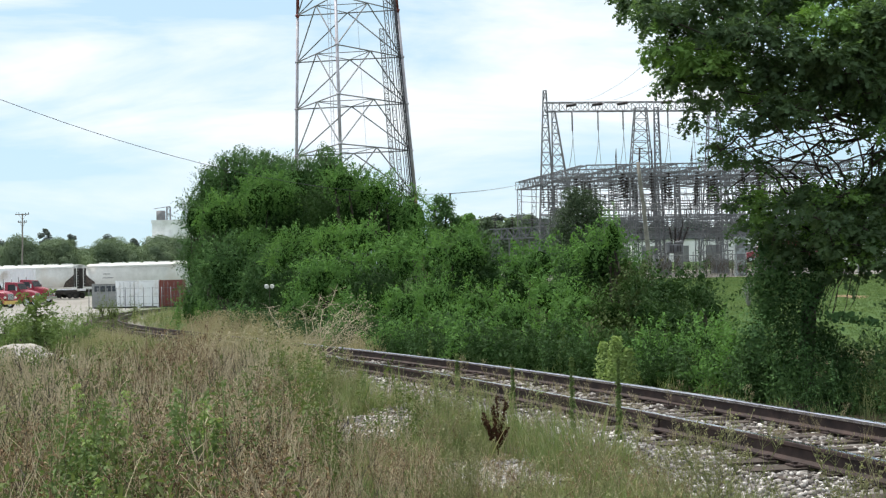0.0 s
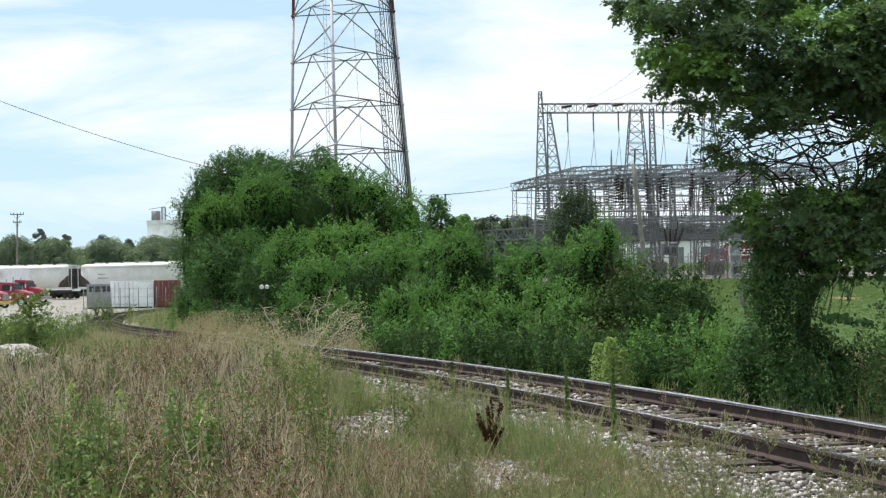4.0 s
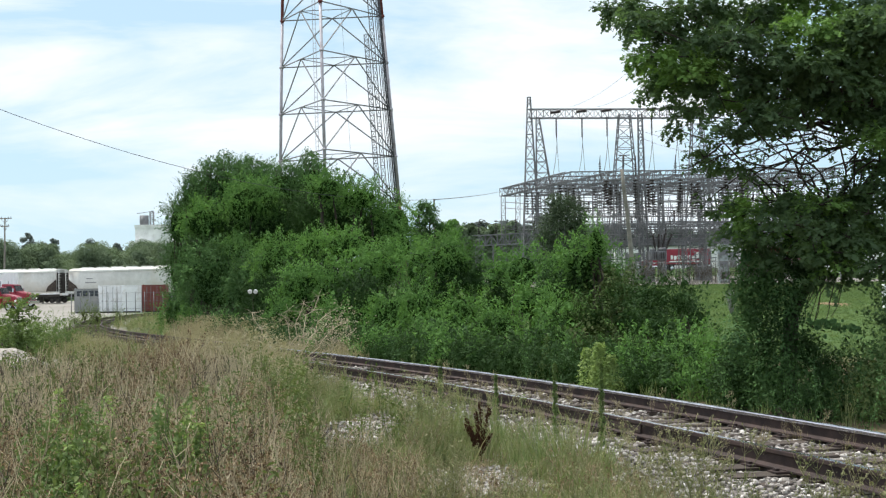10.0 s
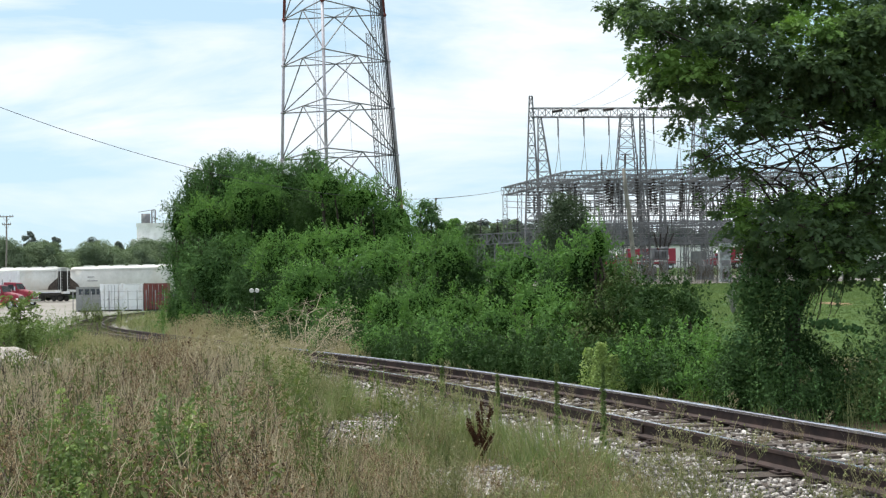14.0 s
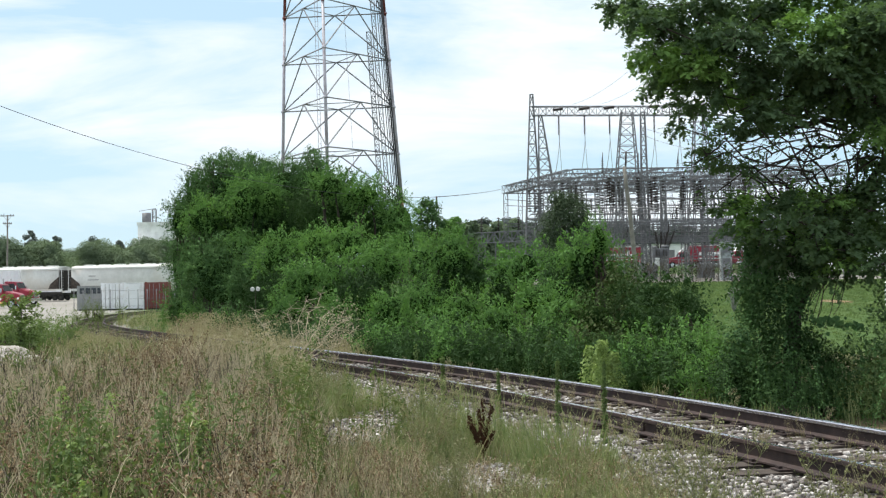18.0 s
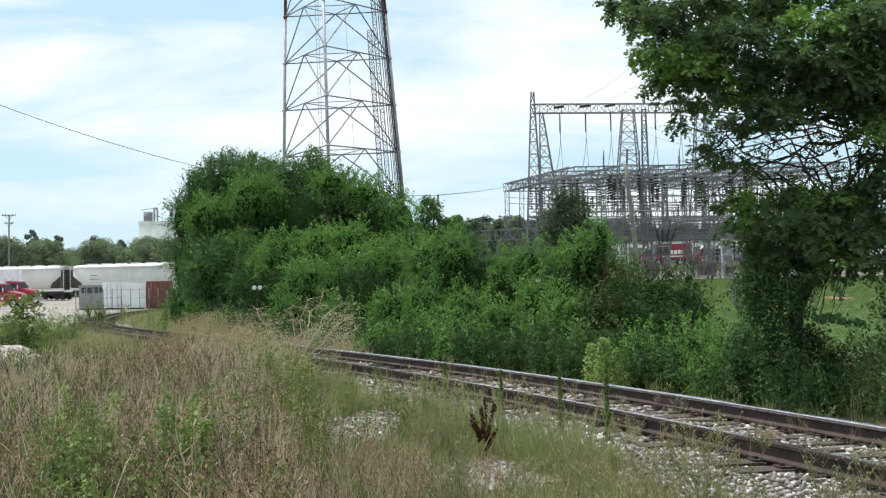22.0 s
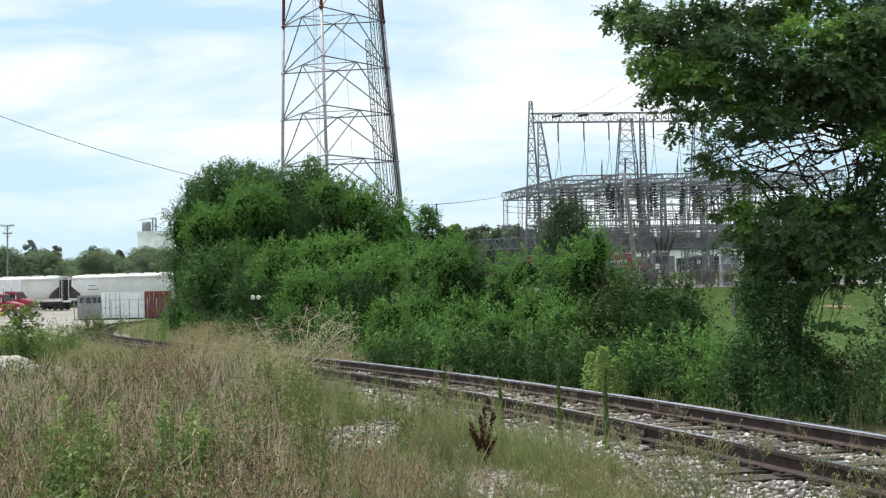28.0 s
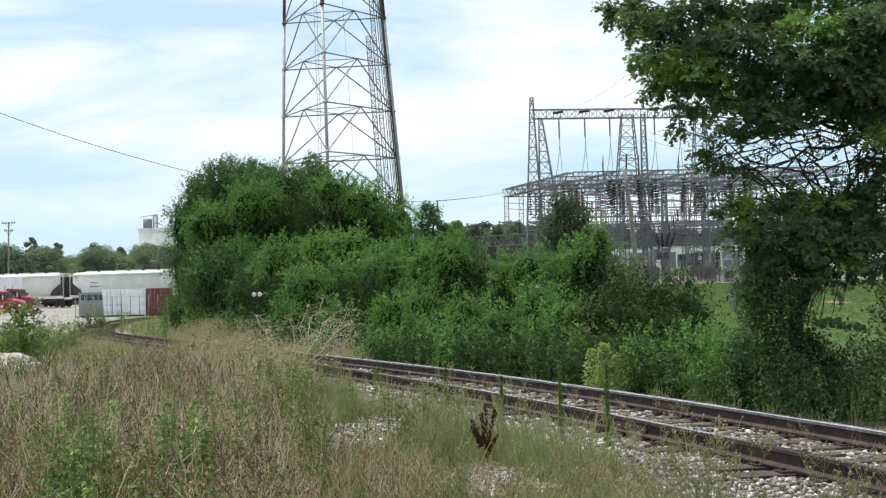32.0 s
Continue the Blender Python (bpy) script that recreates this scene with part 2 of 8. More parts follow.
BOX_RED = surface("container_rust_red", (0.15, 0.045, 0.04), (0.2, 0.065, 0.055), 0.8, 0.65, stain=(0.12, 0.06, 0.05))
TRUCK_RED = surface("truck_red", (0.24, 0.014, 0.036), (0.31, 0.022, 0.048), 1, 0.3, spec=0.5, strength=0.02)
TRUCK_WHITE = surface("truck_white", (0.72, 0.72, 0.74), (0.8, 0.8, 0.82), 1, 0.35, spec=0.5, strength=0.02)
TRUCK_YELLOW = surface("truck_yellow", (0.5, 0.36, 0.1), (0.6, 0.44, 0.14), 1, 0.4)
CHROME = surface("chrome", (0.6, 0.6, 0.62), (0.7, 0.7, 0.72), 4, 0.2, 1.0, strength=0.02)
GLASS_DARK = surface("dark_glass", (0.02, 0.025, 0.03), (0.035, 0.04, 0.05), 1, 0.08, spec=0.6, strength=0.0)
RUBBER = surface("tyre_rubber", (0.02, 0.02, 0.02), (0.035, 0.035, 0.035), 6, 0.9)
BLACK_PAINT = surface("black_paint", (0.03, 0.03, 0.034), (0.05, 0.05, 0.055), 1, 0.5)
GRAVEL = surface("grey_gravel", (0.15, 0.14, 0.125), (0.24, 0.225, 0.205), 0.5, 0.95, fine=9, strength=0.5, stain=(0.13, 0.14, 0.09))
LIMESTONE = surface("tan_limestone", (0.3, 0.275, 0.245), (0.44, 0.415, 0.38), 2.2, 0.95, fine=18, strength=0.8, dist=0.05, stain=(0.14, 0.125, 0.1))
WALL_WHITE = surface("white_siding", (0.7, 0.71, 0.71), (0.85, 0.86, 0.86), 0.4, 0.6, stain=(0.55, 0.54, 0.52))
ROOF_GREY = surface("grey_metal_roof", (0.15, 0.15, 0.155), (0.22, 0.22, 0.225), 0.4, 0.5, 0.2)
EARTH = surface("bare_earth", (0.15, 0.11, 0.065), (0.24, 0.17, 0.11), 1.2, 0.95, fine=20, strength=0.5, spec=0.03)
LAWN = leafy("lawn_grass", [(0.122, 0.177, 0.087), (0.134, 0.195, 0.092), (0.152, 0.212, 0.098), (0.183, 0.236, 0.112)], 0.8, 0.5, 0.25, 0.2)
CABINET = surface("pale_cabinet_paint", (0.24, 0.28, 0.29), (0.4, 0.44, 0.45), 2.2, 0.6, fine=12, stain=(0.14, 0.15, 0.14))
GREY_TWIG = leafy("grey_twig", [(0.2, 0.21, 0.19), (0.28, 0.29, 0.27), (0.36, 0.37, 0.34)], 0.8, 0.05, 1)
DEAD_WOOD = leafy("dead_wood", [(0.3, 0.262, 0.195), (0.435, 0.383, 0.285), (0.57, 0.51, 0.39)], 0.85, 0.05, 1)
DEAD_STALK = leafy("dead_stalk", [(0.05, 0.042, 0.036), (0.09, 0.076, 0.064), (0.14, 0.125, 0.1)], 0.9, 0.05, 0.5, 0.6)
FENCE = surface("fence_wire", (0.13, 0.135, 0.135), (0.19, 0.195, 0.195), 2, 0.6, 0.5)

# the ground: dry earth under the weeds, lawn beyond the shrubs, pale gravel in the yard
m_, n_, l_, b_ = nodes_of("ground", 0.95, 0, 0.03)
tc_ = n_.new("ShaderNodeTexCoord")
sep_ = n_.new("ShaderNodeSeparateXYZ")
l_.new(tc_.outputs["Object"], sep_.inputs["Vector"])
big_, fine_ = link_noise(n_, l_, 0.12, 6), link_noise(n_, l_, 9, 5)


def math_node(op, a, b):
    q = n_.new("ShaderNodeMath")
    q.operation, q.use_clamp = op, False
    for i, v in enumerate((a, b)):
        if isinstance(v, (int, float)):
            q.inputs[i].default_value = v
        else:
            l_.new(v, q.inputs[i])
    return q.outputs[0]


def step_of(v, lo, hi):
    q = n_.new("ShaderNodeMapRange")
    q.inputs["From Min"].default_value, q.inputs["From Max"].default_value = lo, hi
    l_.new(v, q.inputs["Value"])
    return q.outputs["Result"]


earth_ = ramp(n_, l_, fine_, [(0.3, (0.07, 0.058, 0.038)), (0.55, (0.12, 0.1, 0.06)), (0.75, (0.17, 0.15, 0.1))])
lawn_ = ramp(n_, l_, fine_, [(0.3, (0.042, 0.076, 0.027)), (0.7, (0.068, 0.112, 0.037))])
lawn_ = mixed(n_, l_, ramp(n_, l_, big_, [(0.45, (0, 0, 0)), (0.7, (0.6, 0.6, 0.6))]), lawn_, (0.09, 0.12, 0.04))
yard_ = ramp(n_, l_, fine_, [(0.3, (0.24, 0.23, 0.215)), (0.7, (0.32, 0.31, 0.29))])
yard_ = mixed(n_, l_, ramp(n_, l_, big_, [(0.45, (0, 0, 0)), (0.65, (0.7, 0.7, 0.7))]), yard_, (0.2, 0.19, 0.17))
wob_ = math_node("MULTIPLY", math_node("SUBTRACT", big_, 0.5), 14)
edge_y = math_node("ADD", sep_.outputs["Y"], wob_)
is_far = step_of(edge_y, 33, 40)
side_ = math_node("ADD", math_node("ADD", sep_.outputs["X"], math_node("MULTIPLY", sep_.outputs["Y"], 0.225)), wob_)
is_left = step_of(side_, 2, -4)
yard_far = step_of(edge_y, 66, 74)
past_ = step_of(sep_.outputs["Y"], 225, 235)
col_ = mixed(n_, l_, is_far, earth_, lawn_)
yd_ = math_node("MULTIPLY", is_left, yard_far)
yd_ = math_node("MULTIPLY", yd_, math_node("SUBTRACT", 1.0, past_))
col_ = mixed(n_, l_, yd_, col_, yard_)
l_.new(col_, b_.inputs["Base Color"])
bump(n_, l_, b_, fine_, 0.6, 0.05)
GROUND = m_


# ---- building helpers ----
def part(name, bm, material, parent=None, label=""):
    """Links a bmesh as one mesh object, under a thing or a part."""
    me = bpy.data.meshes.new(name)
    bm.to_mesh(me)
    bm.free()
    me.materials.append(material)
    ob = new(name, me)
    ob.parent = parent
    if label:
        ob["label"] = label
    return ob


def shared(name, me, parent, m=None, label=""):
    ob = new(name, me)
    ob.parent = parent
    if m is not None:
        ob.matrix_basis = m
    if label:
        ob["label"] = label
    return ob


def holder(name, m, label, category, group="", kind=""):
    ob = new(name)
    ob.matrix_basis = m
    ob.empty_display_size = 0.2
    return tagged(ob, label, category, group, kind)


def array_mesh(name, verts, tris, material, smooth=False):
    me = bpy.data.meshes.new(name)
    verts, tris = np.asarray(verts, np.float32), np.asarray(tris, np.int32)
    me.vertices.add(len(verts))
    me.vertices.foreach_set("co", verts.ravel())
    me.loops.add(tris.size)
    me.loops.foreach_set("vertex_index", tris.ravel())
    me.polygons.add(len(tris))
    k = tris.shape[1]
    me.polygons.foreach_set("loop_start", np.arange(0, tris.size, k, dtype=np.int32))
    me.polygons.foreach_set("loop_total", np.full(len(tris), k, dtype=np.int32))
    if smooth:
        me.polygons.foreach_set("use_smooth", np.ones(len(tris), dtype=bool))
    me.update(calc_edges=True)
    me.materials.append(material)
    return me


def box(bm, x0, x1, y0, y1, z0, z1, bevel=0.0, m=None):
    made = bmesh.ops.create_cube(bm, size=1.0, matrix=Matrix.Translation(((x0 + x1) / 2, (y0 + y1) / 2, (z0 + z1) / 2)) @ Matrix.Diagonal((x1 - x0, y1 - y0, z1 - z0, 1)))
    vs = made["verts"]
    if bevel:
        es = list({e for v in vs for e in v.link_edges})
        out = bmesh.ops.bevel(bm, geom=es, offset=bevel, segments=2, affect="EDGES", profile=0.6)
        vs = out["verts"]
        vs = list({v for f in out["faces"] for v in f.verts})
    if m is not None:
        bmesh.ops.transform(bm, matrix=m, verts=list(vs))
    return vs


def boxed(name, dims, material, parent=None, bevel=0.0, label=""):
    bm = bmesh.new()
    box(bm, *dims, bevel=bevel)
    return part(name, bm, material, parent, label)


def bar(bm, a, b, r0, r1=None, sides=4):
    """A straight member from a to b."""
    a, b = Vector(a), Vector(b)
    d = b - a
    if d.length < 1e-6:
        return
    q = d.to_track_quat("Z", "Y").to_matrix()
    r1 = r0 if r1 is None else r1
    low, top = [], []
    for i in range(sides):
        w = 2 * math.pi * (i + 0.5) / sides
        o = q @ Vector((math.cos(w), math.sin(w), 0))
        low.append(bm.verts.new(a + o * r0))
        top.append(bm.verts.new(b + o * r1))
    for i in range(sides):
        j = (i + 1) % sides
        f = bm.faces.new((low[i], low[j], top[j], top[i]))
        f.smooth = sides > 5
    bm.faces.new(low[::-1])
    bm.faces.new(top)


def rod(bm, pts, r, sides=5, r1=None):
    """A bent round member through the points, tapering from r to r1."""
    pts = [Vector(p) for p in pts]
    r1 = r if r1 is None else r1
    rings, n = [], len(pts)
    for k, p in enumerate(pts):
        d = pts[min(k + 1, n - 1)] - pts[max(k - 1, 0)]
        q = d.to_track_quat("Z", "Y").to_matrix()
        rad = r + (r1 - r) * k / (n - 1)
        rings.append([bm.verts.new(p + q @ Vector((math.cos(w), math.sin(w), 0)) * rad) for w in [2 * math.pi * i / sides for i in range(sides)]])
    for a, b in zip(rings[:-1], rings[1:]):
        for i in range(sides):
            f = bm.faces.new((a[i], a[(i + 1) % sides], b[(i + 1) % sides], b[i]))
            f.smooth = sides > 4
    bm.faces.new(rings[0][::-1])
    bm.faces.new(rings[-1])


def lattice(bm, a, b, w0, w1, panels, t, side=Vector((1, 0, 0))):
    """A square trussed column or beam from a to b."""
    a, b = Vector(a), Vector(b)
    d = (b - a).normalized()
    u = (side - d * side.dot(d)).normalized()
    v = d.cross(u)
    corner = ((-1, -1), (1, -1), (1, 1), (-1, 1))

    def at(k, i):
        f = k / panels
        w = (w0 + (w1 - w0) * f) / 2
        return a + (b - a) * f + u * corner[i][0] * w + v * corner[i][1] * w
    for i in range(4):
        bar(bm, at(0, i), at(panels, i), t * 1.5)
        for k in range(panels):
            j = (i + 1) % 4
            p, q = (i, j) if (k + i) % 2 else (j, i)
            bar(bm, at(k, p), at(k + 1, q), t)
            bar(bm, at(k + 1, i), at(k + 1, j), t)


rng = np.random.default_rng(7)


def hash3(i, j, k, seed):
    h = (i * 374761393 + j * 668265263 + k * 1274126177 + seed * 974711) & 0x7FFFFFFF
    h = ((h ^ (h >> 13)) * 1103515245 + 12345) & 0x7FFFFFFF
    h = (h ^ (h >> 15)) & 0xFFFF
    return h / 65535.0


def lumps(p, scale, seed=0):
    """Smooth value noise at the points p, from -1 to 1."""
    q = np.asarray(p, float) / scale
    i = np.floor(q).astype(np.int64)
    f = q - i
    f = f * f * (3 - 2 * f)
    out = np.zeros(len(q))
    for a in (0, 1):
        for b in (0, 1):
            for c in (0, 1):
                w = (f[:, 0] if a else 1 - f[:, 0]) * (f[:, 1] if b else 1 - f[:, 1]) * (f[:, 2] if c else 1 - f[:, 2])
                out += w * hash3(i[:, 0] + a, i[:, 1] + b, i[:, 2] + c, seed)
    return out * 2 - 1


def leaf_arrays(centres, normals, size, slim=0.6, fold=0.25):
    """Folded four-cornered leaves at the centres, facing roughly along the normals."""
    n = len(centres)
    nn = normals / np.linalg.norm(normals, axis=1, keepdims=True)
    r = rng.normal(size=(n, 3))
    r[:, 2] -= 0.5
    u = r - nn * np.sum(r * nn, axis=1, keepdims=True)
    u /= np.linalg.norm(u, axis=1, keepdims=True) + 1e-9
    v = np.cross(nn, u)
    s = (size * rng.uniform(0.6, 1.25, n))[:, None]
    verts = np.empty((n, 4, 3))
    verts[:, 0] = centres - u * s * 0.5
    verts[:, 1] = centres + v * s * slim * 0.5 + nn * s * fold * 0.5
    verts[:, 2] = centres + u * s * 0.5 - nn * s * 0.12
    verts[:, 3] = centres - v * s * slim * 0.5 + nn * s * fold * 0.5
    base = (np.arange(n) * 4)[:, None]
    tris = np.concatenate([base + np.array([0, 1, 2]), base + np.array([0, 2, 3])], axis=1).reshape(-1, 3)
    return verts.reshape(-1, 3), tris


def ball_points(n):
    p = rng.normal(size=(n, 3))
    return p / np.linalg.norm(p, axis=1, keepdims=True)


def core_arrays(c, r, shrink=0.78, rough=0.22, seed=0, lump=1.3, rings=10, around=18):
    th, ph = np.meshgrid(np.linspace(0.05, math.pi - 0.05, rings), np.arange(around) * 2 * math.pi / around, indexing="ij")
    u = np.stack([np.sin(th) * np.cos(ph), np.sin(th) * np.sin(ph), np.cos(th)], -1).reshape(-1, 3)
    p = np.array(c) + u * np.array(r)
    k = shrink * (1 + rough * lumps(p, lump, seed))
    p = np.array(c) + u * np.array(r) * k[:, None]
    t = []
    for i in range(rings - 1):
        for j in range(around):
            a, b = i * around + j, i * around + (j + 1) % around
            t += [(a, a + around, b), (b, a + around, b + around)]
    return p, np.array(t)


def joined(lists):
    vs, ts, o = [], [], 0
    for v, t in lists:
        vs.append(v)
        ts.append(np.asarray(t) + o)
        o += len(v)
    return np.concatenate(vs), np.concatenate(ts)


def ground_z(x, y):
    """Height of the ground: level round the track and in the yard, rising over the lawn to the road behind."""
    x, y = np.asarray(x, float), np.asarray(y, float)
    rise = np.where(y < 45, 0, np.where(y < 150, (y - 45) * 0.022, 2.31 + (np.minimum(y, 300) - 150) * 0.0215))
    share = np.clip((x / np.maximum(y, 20) + 0.12) / 0.12, 0, 1)
    share = share * share * (3 - 2 * share)
    low = np.interp(y, [24, 44, 110, 141, 172, 182], [-0.12, -0.4, -0.4, -0.15, -0.05, 0.75])
    low = low * (1 - share) + np.minimum(low, -0.12 - 0.28 * np.clip((y - 24) / 20, 0, 1)) * share
    return low + rise * share + 0.03 * np.sin(x * 1.7 + 1) * np.sin(y * 1.3) * np.clip(30 / np.maximum(y, 30), 0, 1)


def gz(x, y):
    return float(ground_z(x, y))



# ---- the ground ----
def build_ground():
    ys = np.concatenate([np.linspace(-60, 0, 13)[:-1], np.linspace(0, 60, 81)[:-1], np.linspace(60, 320, 66)[:-1], np.geomspace(320, 4500, 14)])
    side = np.concatenate([np.linspace(0, 30, 41)[:-1], np.linspace(30, 140, 45)[:-1], np.geomspace(140, 3500, 12)])
    xs = np.concatenate([-side[:0:-1], side])
    gx, gy = np.meshgrid(xs, ys)
    v = np.stack([gx.ravel(), gy.ravel(), ground_z(gx.ravel(), gy.ravel())], -1)
    w = len(xs)
    q = [(j * w + i, j * w + i + 1, (j + 1) * w + i + 1, (j + 1) * w + i) for j in range(len(ys) - 1) for i in range(w - 1)]
    tagged(new("ground", array_mesh("ground", v, q, GROUND, True)), "dry earth, mown lawn and pale gravel yard", "ground", kind="structure")


build_ground()


# ---- the railway track ----
def track_line(step=0.26):
    """Centre line of the track from near to far: places, headings and running lengths."""
    s = np.arange(-26, 175, step)
    k = np.where(s < 21, 0.0071, np.where(s < 29, -0.006, np.where(s < 48, -0.001, np.where(s < 86, -0.004, -0.005))))
    i0 = int(np.argmin(abs(s)))
    ang = np.cumsum(k) * step
    ang += 0.2688 - ang[i0]
    x, y = np.cumsum(-np.sin(ang)) * step, np.cumsum(np.cos(ang)) * step
    return s, x - x[i0] + 3.794, y - y[i0] + 12, ang


TS, TX, TY, TA = track_line()
TZ = np.interp(TS, [-26, 25, 84, 175], [0.16, 0.24, -0.12, -0.16])  # top of the rails


def on_track(s, off, dz=0.0):
    """A point at running length s, off metres to the outer (right) side, dz over the rail tops."""
    a = np.interp(s, TS, TA)
    return (float(np.interp(s, TS, TX) + off * math.cos(a)), float(np.interp(s, TS, TY) + off * math.sin(a)), float(np.interp(s, TS, TZ) + dz))


RAIL_SHAPE = [(-0.068, -0.17), (-0.068, -0.155), (-0.012, -0.135), (-0.009, -0.05), (-0.036, -0.038), (-0.036, -0.009), (-0.03, 0), (0.03, 0), (0.036, -0.009), (0.036, -0.038), (0.009, -0.05), (0.012, -0.135), (0.068, -0.155), (0.068, -0.17)]


def sweep(bm, shape, off, s0, s1, step, mat_top=None):
    """Sweeps a profile along the track; the faces between the two highest points take the second material."""
    ss = np.append(np.arange(s0, s1, step), s1)
    rings = []
    for s in ss:
        rings.append([bm.verts.new(on_track(s, off + o, z)) for o, z in shape])
    n = len(shape)
    for a, b in zip(rings[:-1], rings[1:]):
        for i in range(n):
            f = bm.faces.new((a[i], a[(i + 1) % n], b[(i + 1) % n], b[i]))
            if mat_top is not None and i in mat_top:
                f.material_index = 1
    for r in (rings[0][::-1], rings[-1]):
        bm.faces.new(r)


def build_track():
    track = holder("railway_track", pose(0, 0, 0), "curving single railway track with rusty rails on old ties", "railway track", kind="structure")
    joints = {-0.755: [-20.0, 3.9, 27.8, 60, 100, 174], 0.755: [-22.0, 5.9, 29.8, 62, 102, 174]}
    for off, js in joints.items():
        for s0, s1 in zip([-26] + js[:-1], js):
            bm = bmesh.new()
            sweep(bm, RAIL_SHAPE, off, s0 + 0.004, s1 - 0.004, 0.5 if s1 < 40 else 1.5, () if s1 > 30 else (4, 5, 6) if off > 0 else (6, 7))
            ob = part("rail", bm, RAIL_SIDE, track, "rust-brown steel rail with a polished top")
            ob.data.materials.append(RAIL_TOP)
        for j in js[:4]:
            for d in (-1, 1):
                bm = bmesh.new()
                sweep(bm, [(d * 0.012, -0.135), (d * 0.034, -0.13), (d * 0.03, -0.05), (d * 0.012, -0.045)], off, j - 0.45, j + 0.45, 0.3)
                part("joint_bar", bm, RAIL_SIDE, track, "bolted rusty joint bar")
    # ties, uneven and split at the ends
    metas = []
    for k in range(4):
        bm = bmesh.new()
        vs = box(bm, -1.3, 1.3, -0.115, 0.115, -0.18, 0.0, bevel=0.012)
        for v in bm.verts:
            v.co += Vector((random.uniform(-0.03, 0.03), random.uniform(-0.012, 0.012), random.uniform(-0.012, 0.006)))
        me = bpy.data.meshes.new("tie")
        bm.to_mesh(me)
        bm.free()
        me.materials.append(TIE)
        metas.append(me)
    bm = bmesh.new()
    box(bm, -0.14, 0.14, -0.09, 0.09, 0.0, 0.018, bevel=0.004)
    for q in (-0.1, 0.1):
        box(bm, q - 0.018, q + 0.018, -0.03, 0.03, 0.016, 0.04)
    plate = bpy.data.meshes.new("tie_plate")
    bm.to_mesh(plate)
    bm.free()
    plate.materials.append(RAIL_SIDE)
    s, i = -14.0, 0
    while s < 105:
        x, y, z = on_track(s, random.uniform(-0.05, 0.05), -0.188 + random.uniform(-0.016, 0.004))
        turn = math.degrees(np.interp(s, TS, TA)) + random.uniform(-2.5, 2.5)
        tie = shared("tie", random.choice(metas), track, pose(x, y, z, 0, random.uniform(-0.5, 0.5), turn))
        if s < 24:
            for q in (-0.755, 0.755):
                shared("tie_plate", plate, tie, pose(q, 0, 0))
        s += random.uniform(0.5, 0.58)
    # the ballast bed under it
    bm = bmesh.new()
    sweep(bm, [(-3.4, -0.62), (-2.2, -0.36), (-1.5, -0.22), (1.5, -0.22), (2.2, -0.36), (3.4, -0.62)][::-1], 0, -26, 120, 1.0)
    tagged(part("ballast_bed", bm, STONE), "pale grey crushed stone ballast bed", "ballast", kind="structure")


build_track()


def stone_templates(k=6):
    out = []
    for _ in range(k):
        th = np.array([(1, 1, 1), (1, 1, -1), (1, -1, 1), (1, -1, -1), (-1, 1, 1), (-1, 1, -1), (-1, -1, 1), (-1, -1, -1)], float) * 0.55
        p = th * rng.uniform(0.55, 1.15, (8, 3)) * np.array([1, rng.uniform(0.7, 1), rng.uniform(0.55, 0.9)])
        f = [(0, 2, 3, 1), (4, 5, 7, 6), (0, 1, 5, 4), (2, 6, 7, 3), (0, 4, 6, 2), (1, 3, 7, 5)]
        t = [x for a, b, c, d in f for x in ((a, b, c), (a, c, d))]
        out.append((p, np.array(t)))
    return out


def scattered(templates, pos, size, lean=0.15, spin=True):
    """Copies of small meshes, turned and scaled, joined into arrays."""
    lists = []
    pick = rng.integers(0, len(templates), len(pos))
    for i, (v, t) in enumerate(templates):
        at = pos[pick == i]
        sz = np.broadcast_to(size, len(pos))[pick == i]
        n = len(at)
        if not n:
            continue
        a = rng.uniform(0, 2 * math.pi, n) if spin else np.zeros(n)
        ca, sa = np.cos(a)[:, None], np.sin(a)[:, None]
        vx = v[None, :, 0] * ca - v[None, :, 1] * sa
        vy = v[None, :, 0] * sa + v[None, :, 1] * ca
        vz = np.broadcast_to(v[None, :, 2], vx.shape)
        lx, ly = rng.normal(0, lean, (n, 1)), rng.normal(0, lean, (n, 1))
        q = np.stack([vx + vz * lx, vy + vz * ly, vz - vx * lx * 0.3], -1) * sz[:, None, None] + at[:, None, :]
        tt = (t[None] + (np.arange(n) * len(v))[:, None, None]).reshape(-1, 3)
        lists.append((q.reshape(-1, 3), tt))
    return joined(lists)


